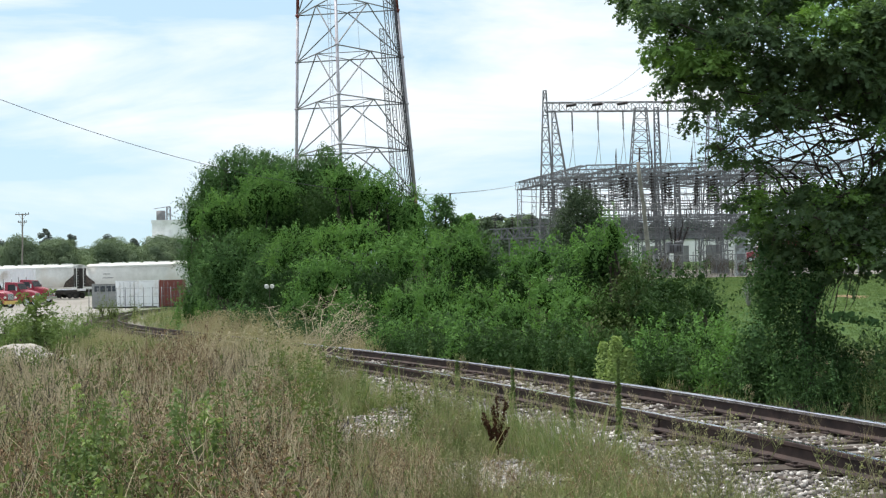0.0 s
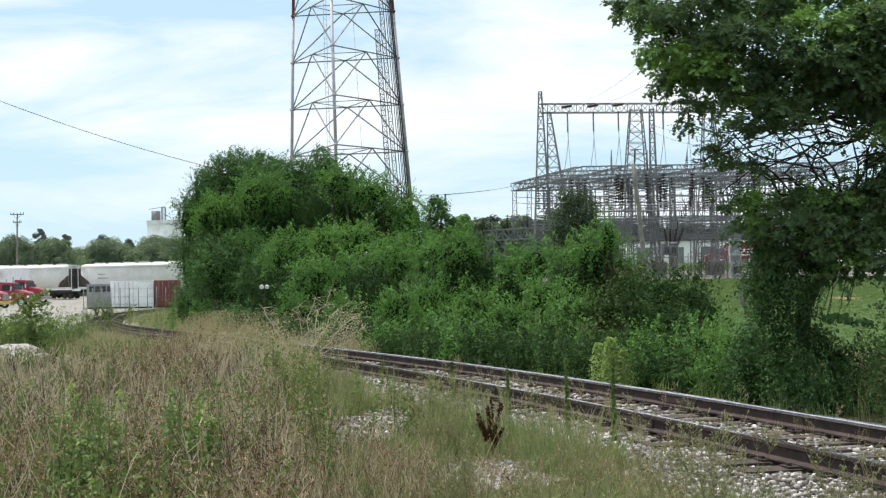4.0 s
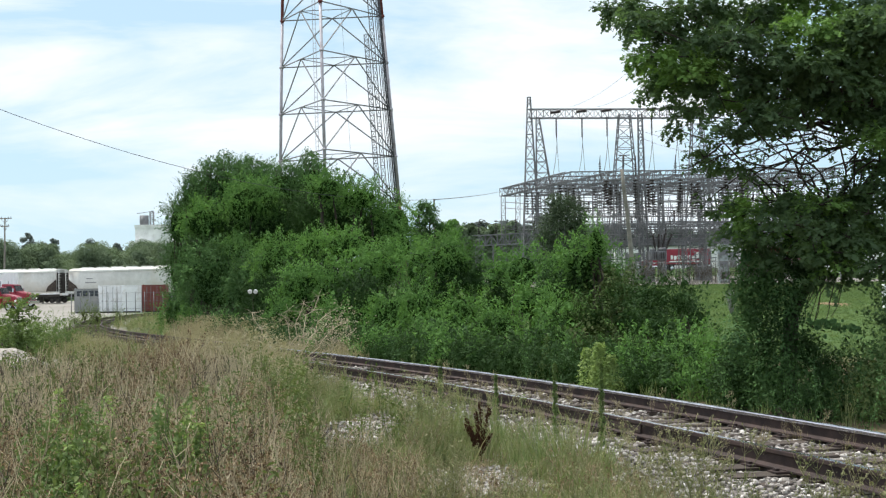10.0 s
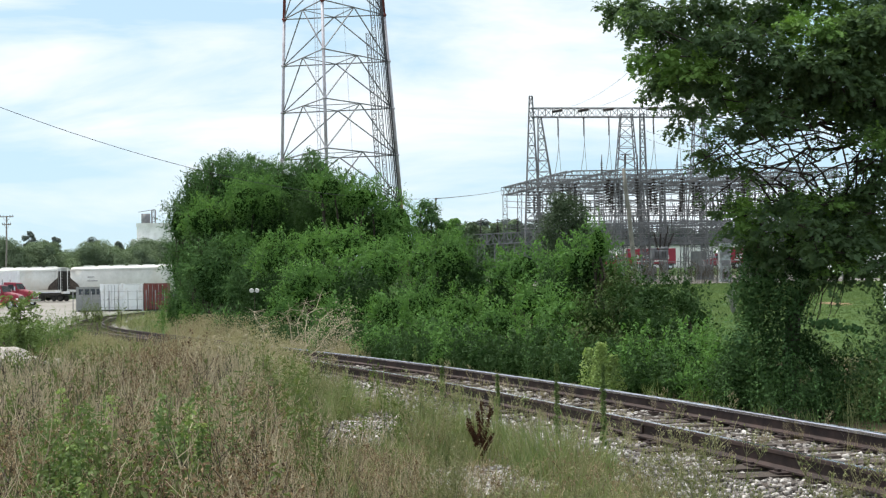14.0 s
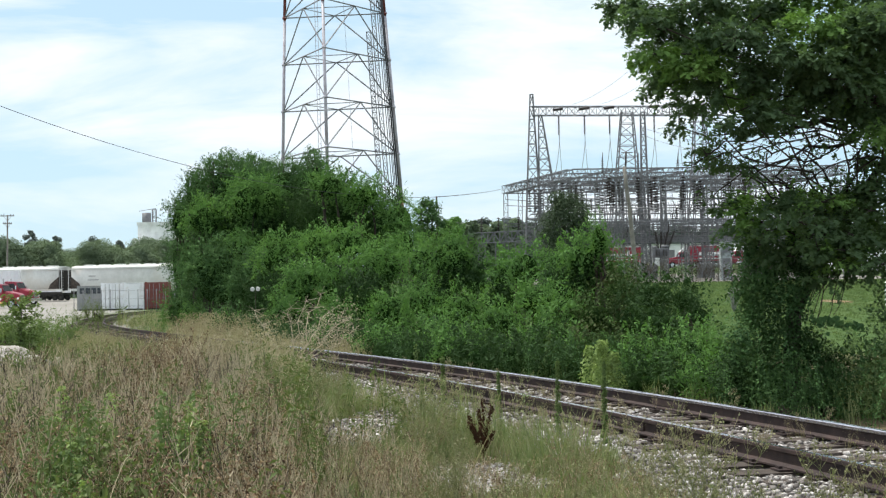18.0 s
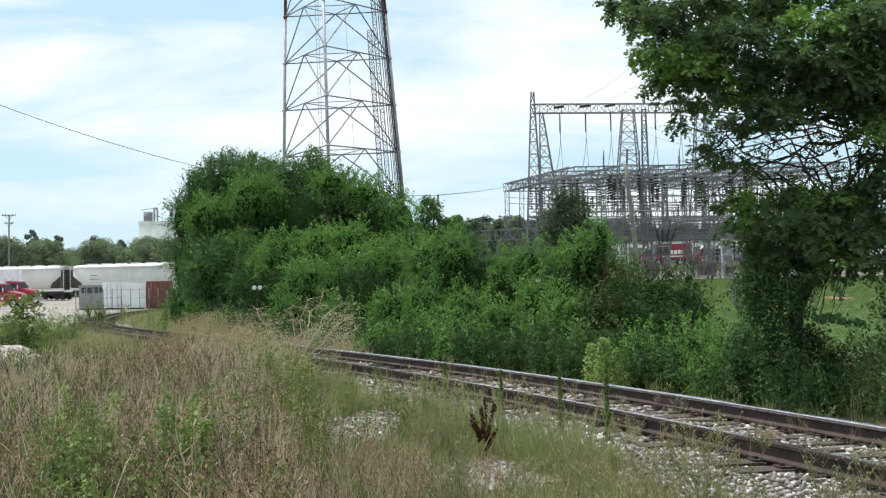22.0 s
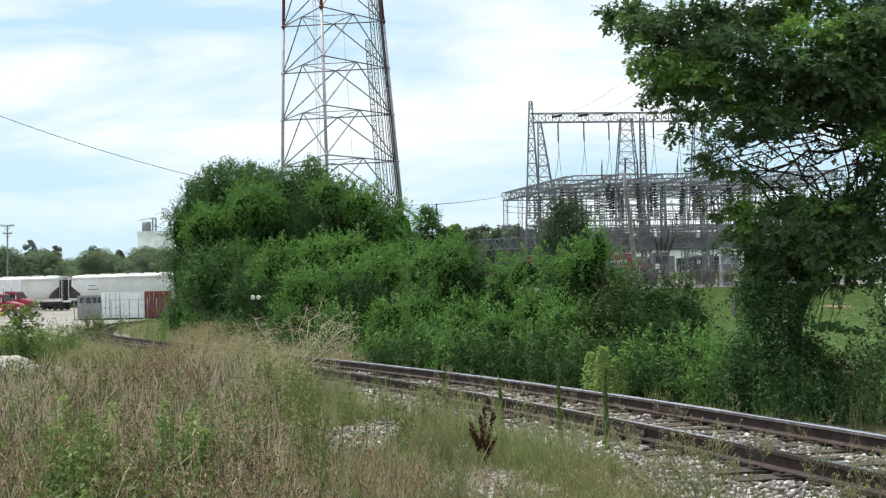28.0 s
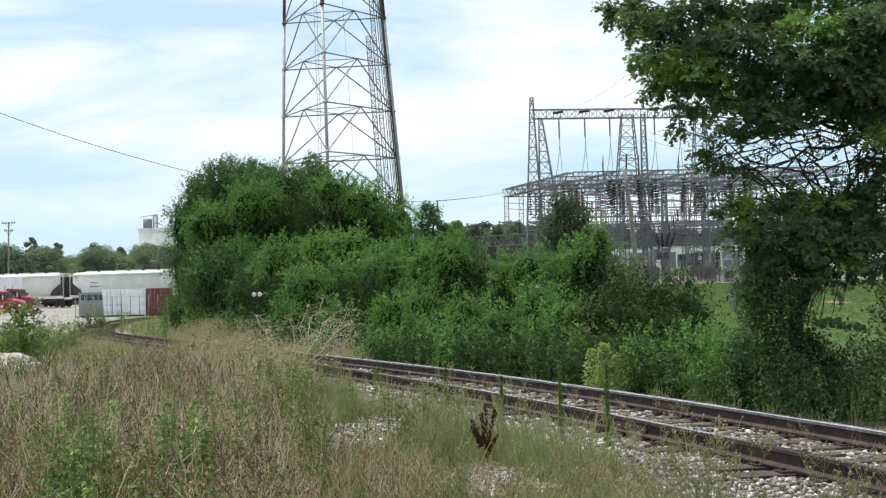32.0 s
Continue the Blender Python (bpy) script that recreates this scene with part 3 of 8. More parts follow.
def build_stones():
    tem = stone_templates()
    n = 66000
    s = rng.uniform(-9, 24, n) + 0
    s = np.where(rng.random(n) < 0.25, rng.uniform(20, 45, n), s)
    off = rng.uniform(-2.6, 1.9, n)
    keep = rng.random(n) < np.where(abs(off) < 1.3, 0.8, np.where(off < -1.3, np.clip(1.2 - (abs(off) - 1.3) * 0.5, 0.1, 1), 0.4))
    s, off = s[keep], off[keep]
    z = np.interp(abs(off), [0, 1.3, 1.5, 2.2, 3.4], [-0.225, -0.22, -0.2, -0.315, -0.48]) + 0.035 * lumps(np.stack([s, off, off * 0], -1), 0.6, 17) * (abs(off) < 1.35) + np.where(off < -0.95, 0.012, 0)
    a = np.interp(s, TS, TA)
    p = np.stack([np.interp(s, TS, TX) + off * np.cos(a), np.interp(s, TS, TY) + off * np.sin(a), np.interp(s, TS, TZ) + z + rng.uniform(-0.012, 0.018, len(s))], -1)
    v, t = scattered(tem, p, rng.uniform(0.018, 0.044, len(p)), 0.6)
    for px, py, r in ((-1.05, 17.4, 1.1), (0.25, 13.0, 0.8), (0.9, 10.6, 0.4)):
        k = 1700
        w, q = rng.uniform(0, 2 * math.pi, k), np.sqrt(rng.random(k)) * r
        x, y = px + np.cos(w) * q, py + np.sin(w) * q * 1.3
        bv, bt = scattered(tem, np.stack([x, y, ground_z(x, y) + 0.01], -1), rng.uniform(0.022, 0.055, k), 0.6)
        v, t = joined([(v, t), (bv, bt)])
    tagged(new("ballast_stones", array_mesh("ballast_stones", v, t, STONES)), "loose pale limestone ballast between the ties", "ballast", kind="stuff")


build_stones()



# ---- the lattice radio tower behind the shrubs ----
def build_radio_tower():
    cx, cy, zn = (-13.08, 178.00, 30.79)
    tower = holder("radio_tower", pose(cx, cy, gz(cx, cy), 0, -1.2, 0), "tall three-legged lattice tower painted red and white", "radio tower")
    g = gz(cx, cy)
    levels = [zn - 6.05 * k - g for k in range(5, -6, -1)]
    levels[0] = 0.0

    def node(z, i):
        r = 7.87 + (zn - g - z) * 0.0612
        w = radians(-2.9 + 120 * i)
        return Vector((r * math.sin(w), -r * math.cos(w), z))

    def paint(z):
        return STEEL_RED if z + g < 13 or z + g > 36.5 else STEEL_WHITE

    def bare(z):
        return STEEL_RED if z + g > 37.5 else STEEL_GREY
    for i in range(3):
        for za, zb in ((0, 13 - g), (13 - g, 36.5 - g), (36.5 - g, levels[-1])):
            bm = bmesh.new()
            bar(bm, node(za, i), node(zb, i), 0.2, 0.19, 10)
            for z in levels:
                if za <= z < zb:
                    bar(bm, node(z - 0.12, i), node(z + 0.12, i), 0.3, 0.3, 10)
            part("leg", bm, paint((za + zb) / 2), tower)
    for z0, z1 in zip(levels[:-1], levels[1:]):
        mids = []
        for i in range(3):
            j = (i + 1) % 3
            m = (node(z1, i) + node(z1, j)) / 2
            mids.append(m)
            bm = bmesh.new()
            bar(bm, node(z1, i), node(z1, j), 0.085, None, 5)
            part("girt", bm, bare(z1), tower)
            bm = bmesh.new()
            bar(bm, m, node(z0, i), 0.085, None, 5)
            bar(bm, m, node(z0, j), 0.085, None, 5)
            part("brace", bm, bare(z0), tower)
        bm = bmesh.new()
        for i in range(3):
            bar(bm, mids[i], mids[(i + 1) % 3], 0.06, None, 4)
        part("inner_brace", bm, bare(z1), tower)
    top = levels[-1]

    def inside(z, i, f, out):
        a, b = node(z, i), node(z, (i + 1) % 3)
        return a + (b - a) * f + Vector((out, 0, 0))
    # the ladder by the front leg
    bm = bmesh.new()
    for o in (-1.05, -0.72):
        bar(bm, node(0, 0) + Vector((o, 0.6, 0)), node(top, 0) + Vector((o, 0.6, 0)), 0.035)
    for k in range(int(top / 0.6)):
        p = node(k * 0.6, 0) + Vector((-0.88, 0.6, 0))
        bar(bm, p - Vector((0.16, 0, 0)), p + Vector((0.16, 0, 0)), 0.025)
    part("ladder", bm, STEEL_WHITE, tower)
    # slim trussed cable ladders and the black feed lines beside the far leg
    for f, w, end in ((0.70, 0.55, 33.9 - g), (0.80, 0.5, top)):
        bm = bmesh.new()
        lattice(bm, inside(0, 0, f, 0), inside(end, 0, f, 0), w, w, 48, 0.035)
        part("cable_ladder", bm, STEEL_GREY, tower)
    for k, f in enumerate((0.86, 0.89, 0.91, 0.935, 0.96)):
        bm = bmesh.new()
        bar(bm, inside(0, 0, f, 0.1), inside(top, 0, f, 0.1), 0.05 if k < 3 else 0.1, None, 6)
        part("feed_line", bm, CABLE, tower)
    bm = bmesh.new()
    bar(bm, Vector((2.6, -1, 4)), Vector((1.6, -1, 40)), 0.02)
    part("guy_wire", bm, CABLE, tower)


build_radio_tower()


# ---- the substation ----
def insulator(bm, a, b, r=0.16, discs=9):
    a, b = Vector(a), Vector(b)
    bar(bm, a, b, 0.04, None, 5)
    for k in range(discs):
        p = a + (b - a) * ((k + 0.5) / discs)
        d = (b - a).normalized() * 0.05
        bar(bm, p - d, p + d, r, r * 0.6, 7)


def build_substation():
    fl, bl, fr = Vector((13.33, 146.00, 13.52)), Vector((7.47, 169.00, 13.50)), Vector((41.69, 147.00, 13.20))
    g = gz(fl.x, fl.y)
    sub = holder("electrical_substation", pose(fl.x, fl.y, g), "grey galvanised lattice steelwork of an electrical substation", "substation")
    h = fl.z - g
    u = Vector((fr.x - fl.x, fr.y - fl.y, 0))
    v = Vector((bl.x - fl.x, bl.y - fl.y, 0))
    nu, nv = 6, 4

    def at(i, j, z):
        p = u * (i / nu) + v * (j / nv)
        return Vector((p.x, p.y, z))
    for i in range(nu + 1):
        for j in range(nv + 1):
            low = gz(fl.x + at(i, j, 0).x, fl.y + at(i, j, 0).y) - g - 0.1
            bm = bmesh.new()
            lean = Vector((random.uniform(-0.25, 0.25), random.uniform(-0.2, 0.2), 0))
            lattice(bm, at(i, j, low) + lean, at(i, j, h - 0.9), 0.5 if j else 0.4, 0.5, 9, 0.022)
            part("column", bm, STEEL_GREY, sub)
    for i in range(nu + 1):
        for j in range(nv):
            bm = bmesh.new()
            lattice(bm, at(i, j, h - 0.45), at(i, j + 1, h - 0.45), 0.9, 0.9, 6, 0.028, Vector((0, 0, 1)))
            part("beam", bm, STEEL_GREY, sub)
    for j in range(nv + 1):
        for i in range(nu):
            bm = bmesh.new()
            lattice(bm, at(i, j, h - 0.45), at(i + 1, j, h - 0.45), 0.9, 0.9, 7, 0.028, Vector((0, 0, 1)))
            part("beam", bm, STEEL_GREY, sub)
            for level in ((0.52, 0.36), (0.5,), (0.66, 0.4), (0.52,), (0.6, 0.45))[j]:
                bm = bmesh.new()
                lattice(bm, at(i, j, h * level), at(i + 1, j, h * level), 0.4, 0.4, 8, 0.026, Vector((0, 0, 1)))
                part("switch_beam", bm, STEEL_GREY, sub)
    # strings of brown discs under the beams, busbars below them
    for j in range(nv + 1):
        for i in range(nu):
            for f in (0.22, 0.36, 0.5) if j % 2 else (0.45, 0.82):
                if (i * 3 + j * 5 + int(f * 10)) % 5 < 4:
                    bm = bmesh.new()
                    p = at(i + f, j, h - 0.9)
                    insulator(bm, p, p - Vector((0, 0, 2.6)), 0.31, 9)
                    part("insulator_string", bm, CERAMIC, sub, "dark brown disc insulator string")
    for j in (0, 2):
        for k, z in enumerate((h - 3.0, h - 3.9, h * 0.62, h * 0.55, h * 0.46)):
            bm = bmesh.new()
            a, b = at(0, j + 0.2 + 0.2 * k, z), at(nu, j + 0.2 + 0.2 * k, z - 0.3)
            bar(bm, a, b, 0.06, None, 6)
            part("busbar", bm, STEEL_GREY, sub)
            for i in range(1, nu * 2, 4):
                q = a + (b - a) * (i / (nu * 2))
                bm = bmesh.new()
                insulator(bm, q - Vector((0, 0, 1.2)), q, 0.15, 6)
                part("post_insulator", bm, CERAMIC, sub)
    for j in (0, 2, 4):
        for k in range(2):
            bm = bmesh.new()
            a, b = at(0, j, h - 1.6 - 0.7 * k), at(nu, j, h - 1.6 - 0.7 * k)
            n = 14
            pts = [a + (b - a) * (q / n) - Vector((0, 0, 0.35 * (1 - (2 * ((q * 2 % n) / n) - 1) ** 2))) for q in range(n + 1)]
            rod(bm, pts, 0.03, 4)
            part("conductor", bm, STEEL_GREY, sub)
    # droppers and slanting stays between the bars
    rnd = random.Random(12)
    for k in range(90):
        i, j = rnd.uniform(0.2, nu - 0.2), rnd.choice((0.3, 1.2, 2.1, 3.3))
        a = at(i, j, h - rnd.uniform(1.5, 3.2))
        b = at(i + rnd.uniform(-0.12, 0.12), j, h * rnd.uniform(0.22, 0.55))
        bm = bmesh.new()
        pts = [a + (b - a) * q + Vector((0.25 * math.sin(q * math.pi) * rnd.uniform(-1, 1), 0, 0)) for q in (0, 0.33, 0.66, 1)]
        rod(bm, pts, rnd.uniform(0.022, 0.045), 4)
        part("dropper", bm, STEEL_GREY, sub)
    # slim dark bushings standing on the roof of the frame
    for i, j in ((0.9, 0.5), (1.75, 0.6), (2.65, 0.6), (3.5, 0.4), (4.6, 0.5), (5.4, 0.6)):
        bm = bmesh.new()
        p = at(i, j, h + 0.05)
        insulator(bm, p - Vector((0, 0, 0.3)), p + Vector((0, 0, 1.1)), 0.16, 6)
        bar(bm, p + Vector((0, 0, 1.0)), p + Vector((0.05, 0, 1.9)), 0.07, 0.03, 6)
        part("bushing", bm, CERAMIC, sub, "slim dark bushing on the frame")
    # breakers and transformers on the ground
    for k in range(5):
        i, j = 0.6 + (k % 5) * 1.25, 0.4 + (k // 5) * 1.7
        p = at(i, j, 0)
        low = gz(fl.x + p.x, fl.y + p.y) - g
        bm = bmesh.new()
        box(bm, p.x - 0.8, p.x + 0.8, p.y - 0.6, p.y + 0.6, low + 0.2, low + 1.7, bevel=0.08)
        for q in (-0.5, 0, 0.5):
            insulator(bm, (p.x + q, p.y, low + 1.7), (p.x + q * 1.6, p.y, low + 3.3), 0.15, 7)
        part("breaker", bm, STEEL_GREY, sub)

    # a transformer on a steel stand, with dark bushings spread like a fan
    k0 = Vector(((1164 - 784) / 2500 * 146, 146, 0))
    low = gz(k0.x, k0.y) - g
    p = Vector((k0.x - fl.x, k0.y - fl.y, low))
    tank = boxed("transformer_tank", (p.x - 0.75, p.x + 0.95, p.y - 0.7, p.y + 0.7, low + 2.4, low + 3.35), STEEL_GREY, sub, 0.08, "grey transformer tank on a stand")
    for k in range(7):
        boxed("cooling_fin", (p.x - 0.65 + k * 0.24, p.x - 0.59 + k * 0.24, p.y - 0.9, p.y - 0.69, low + 2.5, low + 3.2), CERAMIC if k % 3 else STEEL_GREY, tank)
    for q in (-0.65, 0.85):
        boxed("stand_leg", (p.x + q - 0.06, p.x + q + 0.06, p.y - 0.5, p.y - 0.38, low - 0.1, low + 2.4), STEEL_GREY, tank)
    for q in (-0.5, 0.05, 0.65, 1.3):
        bm = bmesh.new()
        insulator(bm, p + Vector((0.2 + q * 0.55, 0, 3.35)), p + Vector((0.2 + q * 1.1, 0, 5.1)), 0.17, 12)
        part("bushing", bm, CERAMIC, tank, "dark brown ribbed bushing")
    bm = bmesh.new()
    bar(bm, p + Vector((0.1, -0.6, 3.5)), p + Vector((0.9, -0.6, 3.55)), 0.16, None, 14)
    part("conservator", bm, STEEL_GREY, tank, "grey oil conservator drum")
    bm = bmesh.new()
    bar(bm, p + Vector((-0.8, -0.6, 3.45)), p + Vector((-0.3, -0.6, 3.45)), 0.16, None, 12)
    part("conservator", bm, STEEL_GREY, tank)

    # a pale control cabinet by the fence
    c0 = Vector((28.04, 141.00, 2.72))
    q = Vector((c0.x - fl.x, c0.y - fl.y, gz(c0.x, c0.y) - g))
    cab = boxed("control_cabinet", (q.x - 0.55, q.x + 0.55, q.y - 0.5, q.y + 0.5, q.z, q.z + 3.9), CABINET, sub, 0.05, "pale grey control cabinet")
    for k in range(3):
        boxed("louvre", (q.x - 0.4, q.x + 0.4, q.y - 0.54, q.y - 0.48, q.z + 0.5 + k * 1.15, q.z + 1.1 + k * 1.15), STEEL_GREY, cab, 0.01)

    # the tall portal over it
    a, b = Vector((10.30, 160.00, 21.35)), Vector((28.79, 158.00, 20.75))
    portal = holder("substation_portal", pose(a.x, a.y, gz(a.x, a.y)), "tall grey lattice portal with hanging insulators", "portal")
    o = Vector((a.x, a.y, gz(a.x, a.y)))
    ah, d = a.z - o.z, Vector((b.x - a.x, b.y - a.y, 0))
    bm = bmesh.new()
    lattice(bm, Vector((-0.1, 0, ah)), d * 1.1 + Vector((0.6, 0, b.z - o.z)), 1.0, 1.0, 26, 0.04, Vector((0, 0, 1)))
    part("portal_beam", bm, STEEL_GREY, portal)
    # legs: place along the span of the foot and the head, their widths, height of the head
    for foot, head, w0, w1, hz in ((-0.1, -0.1, 2.3, 0.32, ah + 1.9), (2.1, 0.85, 3.3, 0.36, ah - 0.5), (10.35, 10.6, 4.2, 1.25, ah - 0.5), (12.5, 12.35, 1.0, 0.45, ah - 0.5), (19.2, 18.6, 4.2, 0.9, ah - 0.5)):
        p, q = d.normalized() * foot, d.normalized() * head
        low = gz(o.x + p.x, o.y + p.y) - o.z
        bm = bmesh.new()
        lattice(bm, Vector((p.x, p.y, low)), Vector((q.x, q.y, hz)), w0, w1, 15, 0.045)
        part("portal_leg", bm, STEEL_GREY, portal)
    bm = bmesh.new()
    bar(bm, d * 0.56 + Vector((0, 0, ah - 5)), d * 0.56 + Vector((-0.1, 0, ah - 7.2)), 0.12, 0.08, 6)
    bar(bm, d * 0.53 + Vector((0, 0, ah - 5)), d * 0.6 + Vector((0, 0, ah - 5)), 0.06)
    part("switch_arm", bm, CERAMIC, portal)
    for k, f in enumerate((0.147, 0.303, 0.454, 0.722, 0.872, 1.01)):
        p = d * f + Vector((0.2, 0, ah - 0.6))
        bm = bmesh.new()
        insulator(bm, p, p - Vector((0, 0, 2.2)), 0.12, 14)
        part("insulator_string", bm, CERAMIC, portal)
        bm = bmesh.new()
        bar(bm, p - Vector((0, 0, 2.2)), p - Vector((-0.3, 0, 7.4)), 0.03)
        pts = [p + Vector((0.45 * s - 0.6 * s * s, 0.3, -2.0 - 2.9 * s + 0.7 * math.sin(s * 3.1))) for s in np.linspace(0, 2, 9)]
        rod(bm, pts, 0.028, 4)
        part("drop_wire", bm, STEEL_GREY, portal)
        bm = bmesh.new()
        q = p + Vector((-0.7, -0.7, 0.55))
        insulator(bm, q, q + Vector((1.15, -0.35, 0.12)), 0.2, 9)
        part("strain_insulator", bm, CERAMIC, portal)
    # lower trussed bay on the other side
    a2, b2 = Vector((4.13, 166.00, 7.24)), Vector((10.84, 160.00, 7.26))
    bay = holder("substation_bay", pose(a2.x, a2.y, gz(a2.x, a2.y)), "low grey trussed busbar bay with dark post insulators", "substation")
    o = Vector((a2.x, a2.y, gz(a2.x, a2.y)))
    da = b2 - a2
    bm = bmesh.new()
    lattice(bm, Vector((0, 0, a2.z - o.z)), Vector((0, 0, a2.z - o.z)) + da, 1.2, 1.2, 10, 0.042, Vector((0, 0, 1)))
    part("beam", bm, STEEL_GREY, bay)
    for f in (0.04, 0.33, 0.66, 0.96):
        p = da * f
        bm = bmesh.new()
        lattice(bm, Vector((p.x, p.y, -0.2)), Vector((p.x, p.y, a2.z - o.z + p.z - 0.7)), 0.8, 0.8, 6, 0.05)
        part("column", bm, STEEL_GREY, bay)
        bm = bmesh.new()
        q = Vector((p.x, p.y, a2.z - o.z + p.z + 0.7))
        insulator(bm, q, q + Vector((0, 0, 1.6)), 0.25, 6)
        part("post_insulator", bm, CERAMIC, bay)


build_substation()


def lawn_details():
    x, y, z = (22.14, 80.00, 0.38)
    bm = bmesh.new()
    ring = [bm.verts.new((x + math.cos(w) * (0.75 + 0.25 * math.sin(3 * w + 1) + 0.2 * math.sin(7 * w)), y + math.sin(w) * 2.2 * (1 + 0.2 * math.sin(2 * w) + 0.2 * math.sin(5 * w)), gz(x, y + math.sin(w) * 3.2) + 0.03)) for w in np.linspace(0, 2 * math.pi, 30)[:-1]]
    mid = bm.verts.new((x, y, gz(x, y) + 0.06))
    for i in range(len(ring)):
        bm.faces.new((ring[i], ring[(i + 1) % len(ring)], mid))
    tagged(part("bare_patch", bm, EARTH), "bare reddish earth patch worn in the lawn", "ground", kind="structure")
    x, y, z = (23.33, 74.00, 0.76)
    box_ = holder("utility_box", pose(x, y, gz(x, y)), "white metal utility box standing on the lawn", "utility box")
    boxed("body", (-0.28, 0.28, -0.2, 0.2, 0.0, 1.25), BOX_WHITE, box_, 0.03)
    boxed("door", (-0.22, 0.22, -0.23, -0.19, 0.1, 1.12), BOX_WHITE, box_, 0.01)
    boxed("handle", (0.12, 0.16, -0.26, -0.22, 0.55, 0.72), STEEL_GREY, box_)


lawn_details()


def build_fence():
    a, b = Vector((19.05, 138.00, 1.99)), Vector((39.46, 138.00, 1.70))
    bm = bmesh.new()
    n = 44
    ys = (136.6, 140, 145, 150, 156, 164, 174, 184)
    grid = [[bm.verts.new((x, y + (0.3 * math.sin(k * 1.7) if y < 137 else 0), gz(x, y) + 0.05)) for k, x in enumerate(np.linspace(a.x - 14, b.x + 6, n))] for y in ys]
    for r0, r1 in zip(grid[:-1], grid[1:]):
        for k in range(n - 1):
            bm.faces.new((r0[k], r0[k + 1], r1[k + 1], r1[k]))
    tagged(part("gravel_yard", bm, GRAVEL), "grey gravel yard under the substation", "ground", kind="structure")
    fence = holder("substation_fence", pose(a.x, a.y, gz(a.x, a.y)), "tall chain-link fence with grey posts round the substation", "fence")
    n = 16
    o = gz(a.x, a.y)
    for k in range(n + 1):
        x = (b.x - a.x) * k / n
        z = gz(a.x + x, a.y) - o
        bm = bmesh.new()
        bar(bm, (x, 0, z), (x, 0, z + 2.3), 0.045, None, 6)
        bar(bm, (x, 0, z + 2.3), (x, -0.25, z + 2.55), 0.03, None, 5)
        part("post", bm, FENCE, fence)
        if k < n:
            w = (b.x - a.x) / n
            bm = bmesh.new()
            for q in range(6):
                f = q / 6
                bar(bm, (x + w * f, 0, z), (x + w * min(f + 0.35, 1), 0, z + 2.2), 0.008, None, 3)
                bar(bm, (x + w * f, 0, z + 2.2), (x + w * min(f + 0.35, 1), 0, z), 0.008, None, 3)
            bar(bm, (x, 0, z + 2.2), (x + w, 0, z + 2.2), 0.03, None, 5)
            part("mesh_panel", bm, FENCE, fence)


build_fence()


def build_wood_pole(name, base, top_z, lean, r, arms, label):
    x, y = base
    z = gz(x, y)
    pole = holder(name, pose(x, y, z), label, "utility pole")
    h = top_z - z
    bm = bmesh.new()
    n = 6
    rod(bm, [(lean * k / n + 0.03 * math.sin(k * 2.1), 0, h * k / n - 0.3 * (k == 0)) for k in range(n + 1)], r, 9, r * 0.65)
    part("shaft", bm, WOOD, pole)
    for dz, w in arms:
        bm = bmesh.new()
        zz = h - dz
        box(bm, lean - w, lean + w, -0.2, -0.08, zz - 0.07, zz + 0.07)
        bar(bm, (lean - w * 0.6, -0.14, zz), (lean, -0.1, zz - 0.8), 0.03)
        bar(bm, (lean + w * 0.6, -0.14, zz), (lean, -0.1, zz - 0.8), 0.03)
        part("cross_arm", bm, WOOD, pole)
        for q in (-0.9, -0.5, 0.5, 0.9):
            bm = bmesh.new()
            insulator(bm, (lean + w * q, -0.14, zz + 0.07), (lean + w * q, -0.14, zz + 0.28), 0.06, 3)
            part("pin_insulator", bm, CERAMIC, pole)
    return pole


px_, py_, pz_ = (14.41, 112.00, 10.92)
qx_, qy_, qz_ = (15.33, 112.00, 2.38)
build_wood_pole("utility_pole", (qx_, qy_), pz_, px_ - qx_, 0.21, [], "leaning weathered wooden pole before the substation")
px_, py_, pz_ = (-69.48, 225.00, 14.24)
build_wood_pole("utility_pole", (px_ - 0.25, 225), pz_, 0.25, 0.17, [(0.15, 1.1), (1.4, 0.7)], "wooden utility pole with cross arms beside the yard")


def build_wire(name, a, b, sag, r, label):
    a, b = Vector(a), Vector(b)
    bm = bmesh.new()
    n = 26
    pts = [a + (b - a) * (k / n) - Vector((0, 0, sag * 4 * (k / n) * (1 - k / n))) for k in range(n + 1)]
    rod(bm, pts, r, 5)
    tagged(part(name, bm, CABLE), label, "cable")


def build_long_span():
    """The cable that sags past the vine-covered trees to its pole beyond them."""
    bm = bmesh.new()
    rod(bm, [(-13.17 + 17.82 * t, 42 + 28 * t, 7.26 - 6.73 * t + 6.11 * t * t) for t in np.linspace(-0.5, 0.7225, 34)], 0.0095, 5)
    tagged(part("overhead_cable", bm, CABLE), "dark overhead cable sagging past the vine-covered trees", "cable")


build_long_span()
build_wire("overhead_cable", (-0.30, 62.2, 5.59), (7.57, 169, 13.3), 0.12, 0.018, "dark overhead cable running on to the substation")
build_wood_pole("utility_pole", (-0.30, 62.3), 5.62, 0.0, 0.07, [], "wooden utility pole half hidden by the trees")
build_wire("overhead_cable", (22.49, 158.00, 19.01), (31.18, 150.00, 16.18), 0.4, 0.013, "thin conductor strung from the portal leg")
build_wire("overhead_cable", (22.48, 158.00, 18.25), (31.17, 150.00, 15.82), 0.8, 0.013, "thin conductor strung from the portal leg")
build_wire("overhead_cable", (14.86, 160.00, 22.04), (16.89, 120.00, 20.49), 0.5, 0.013, "thin conductor strung from the portal")
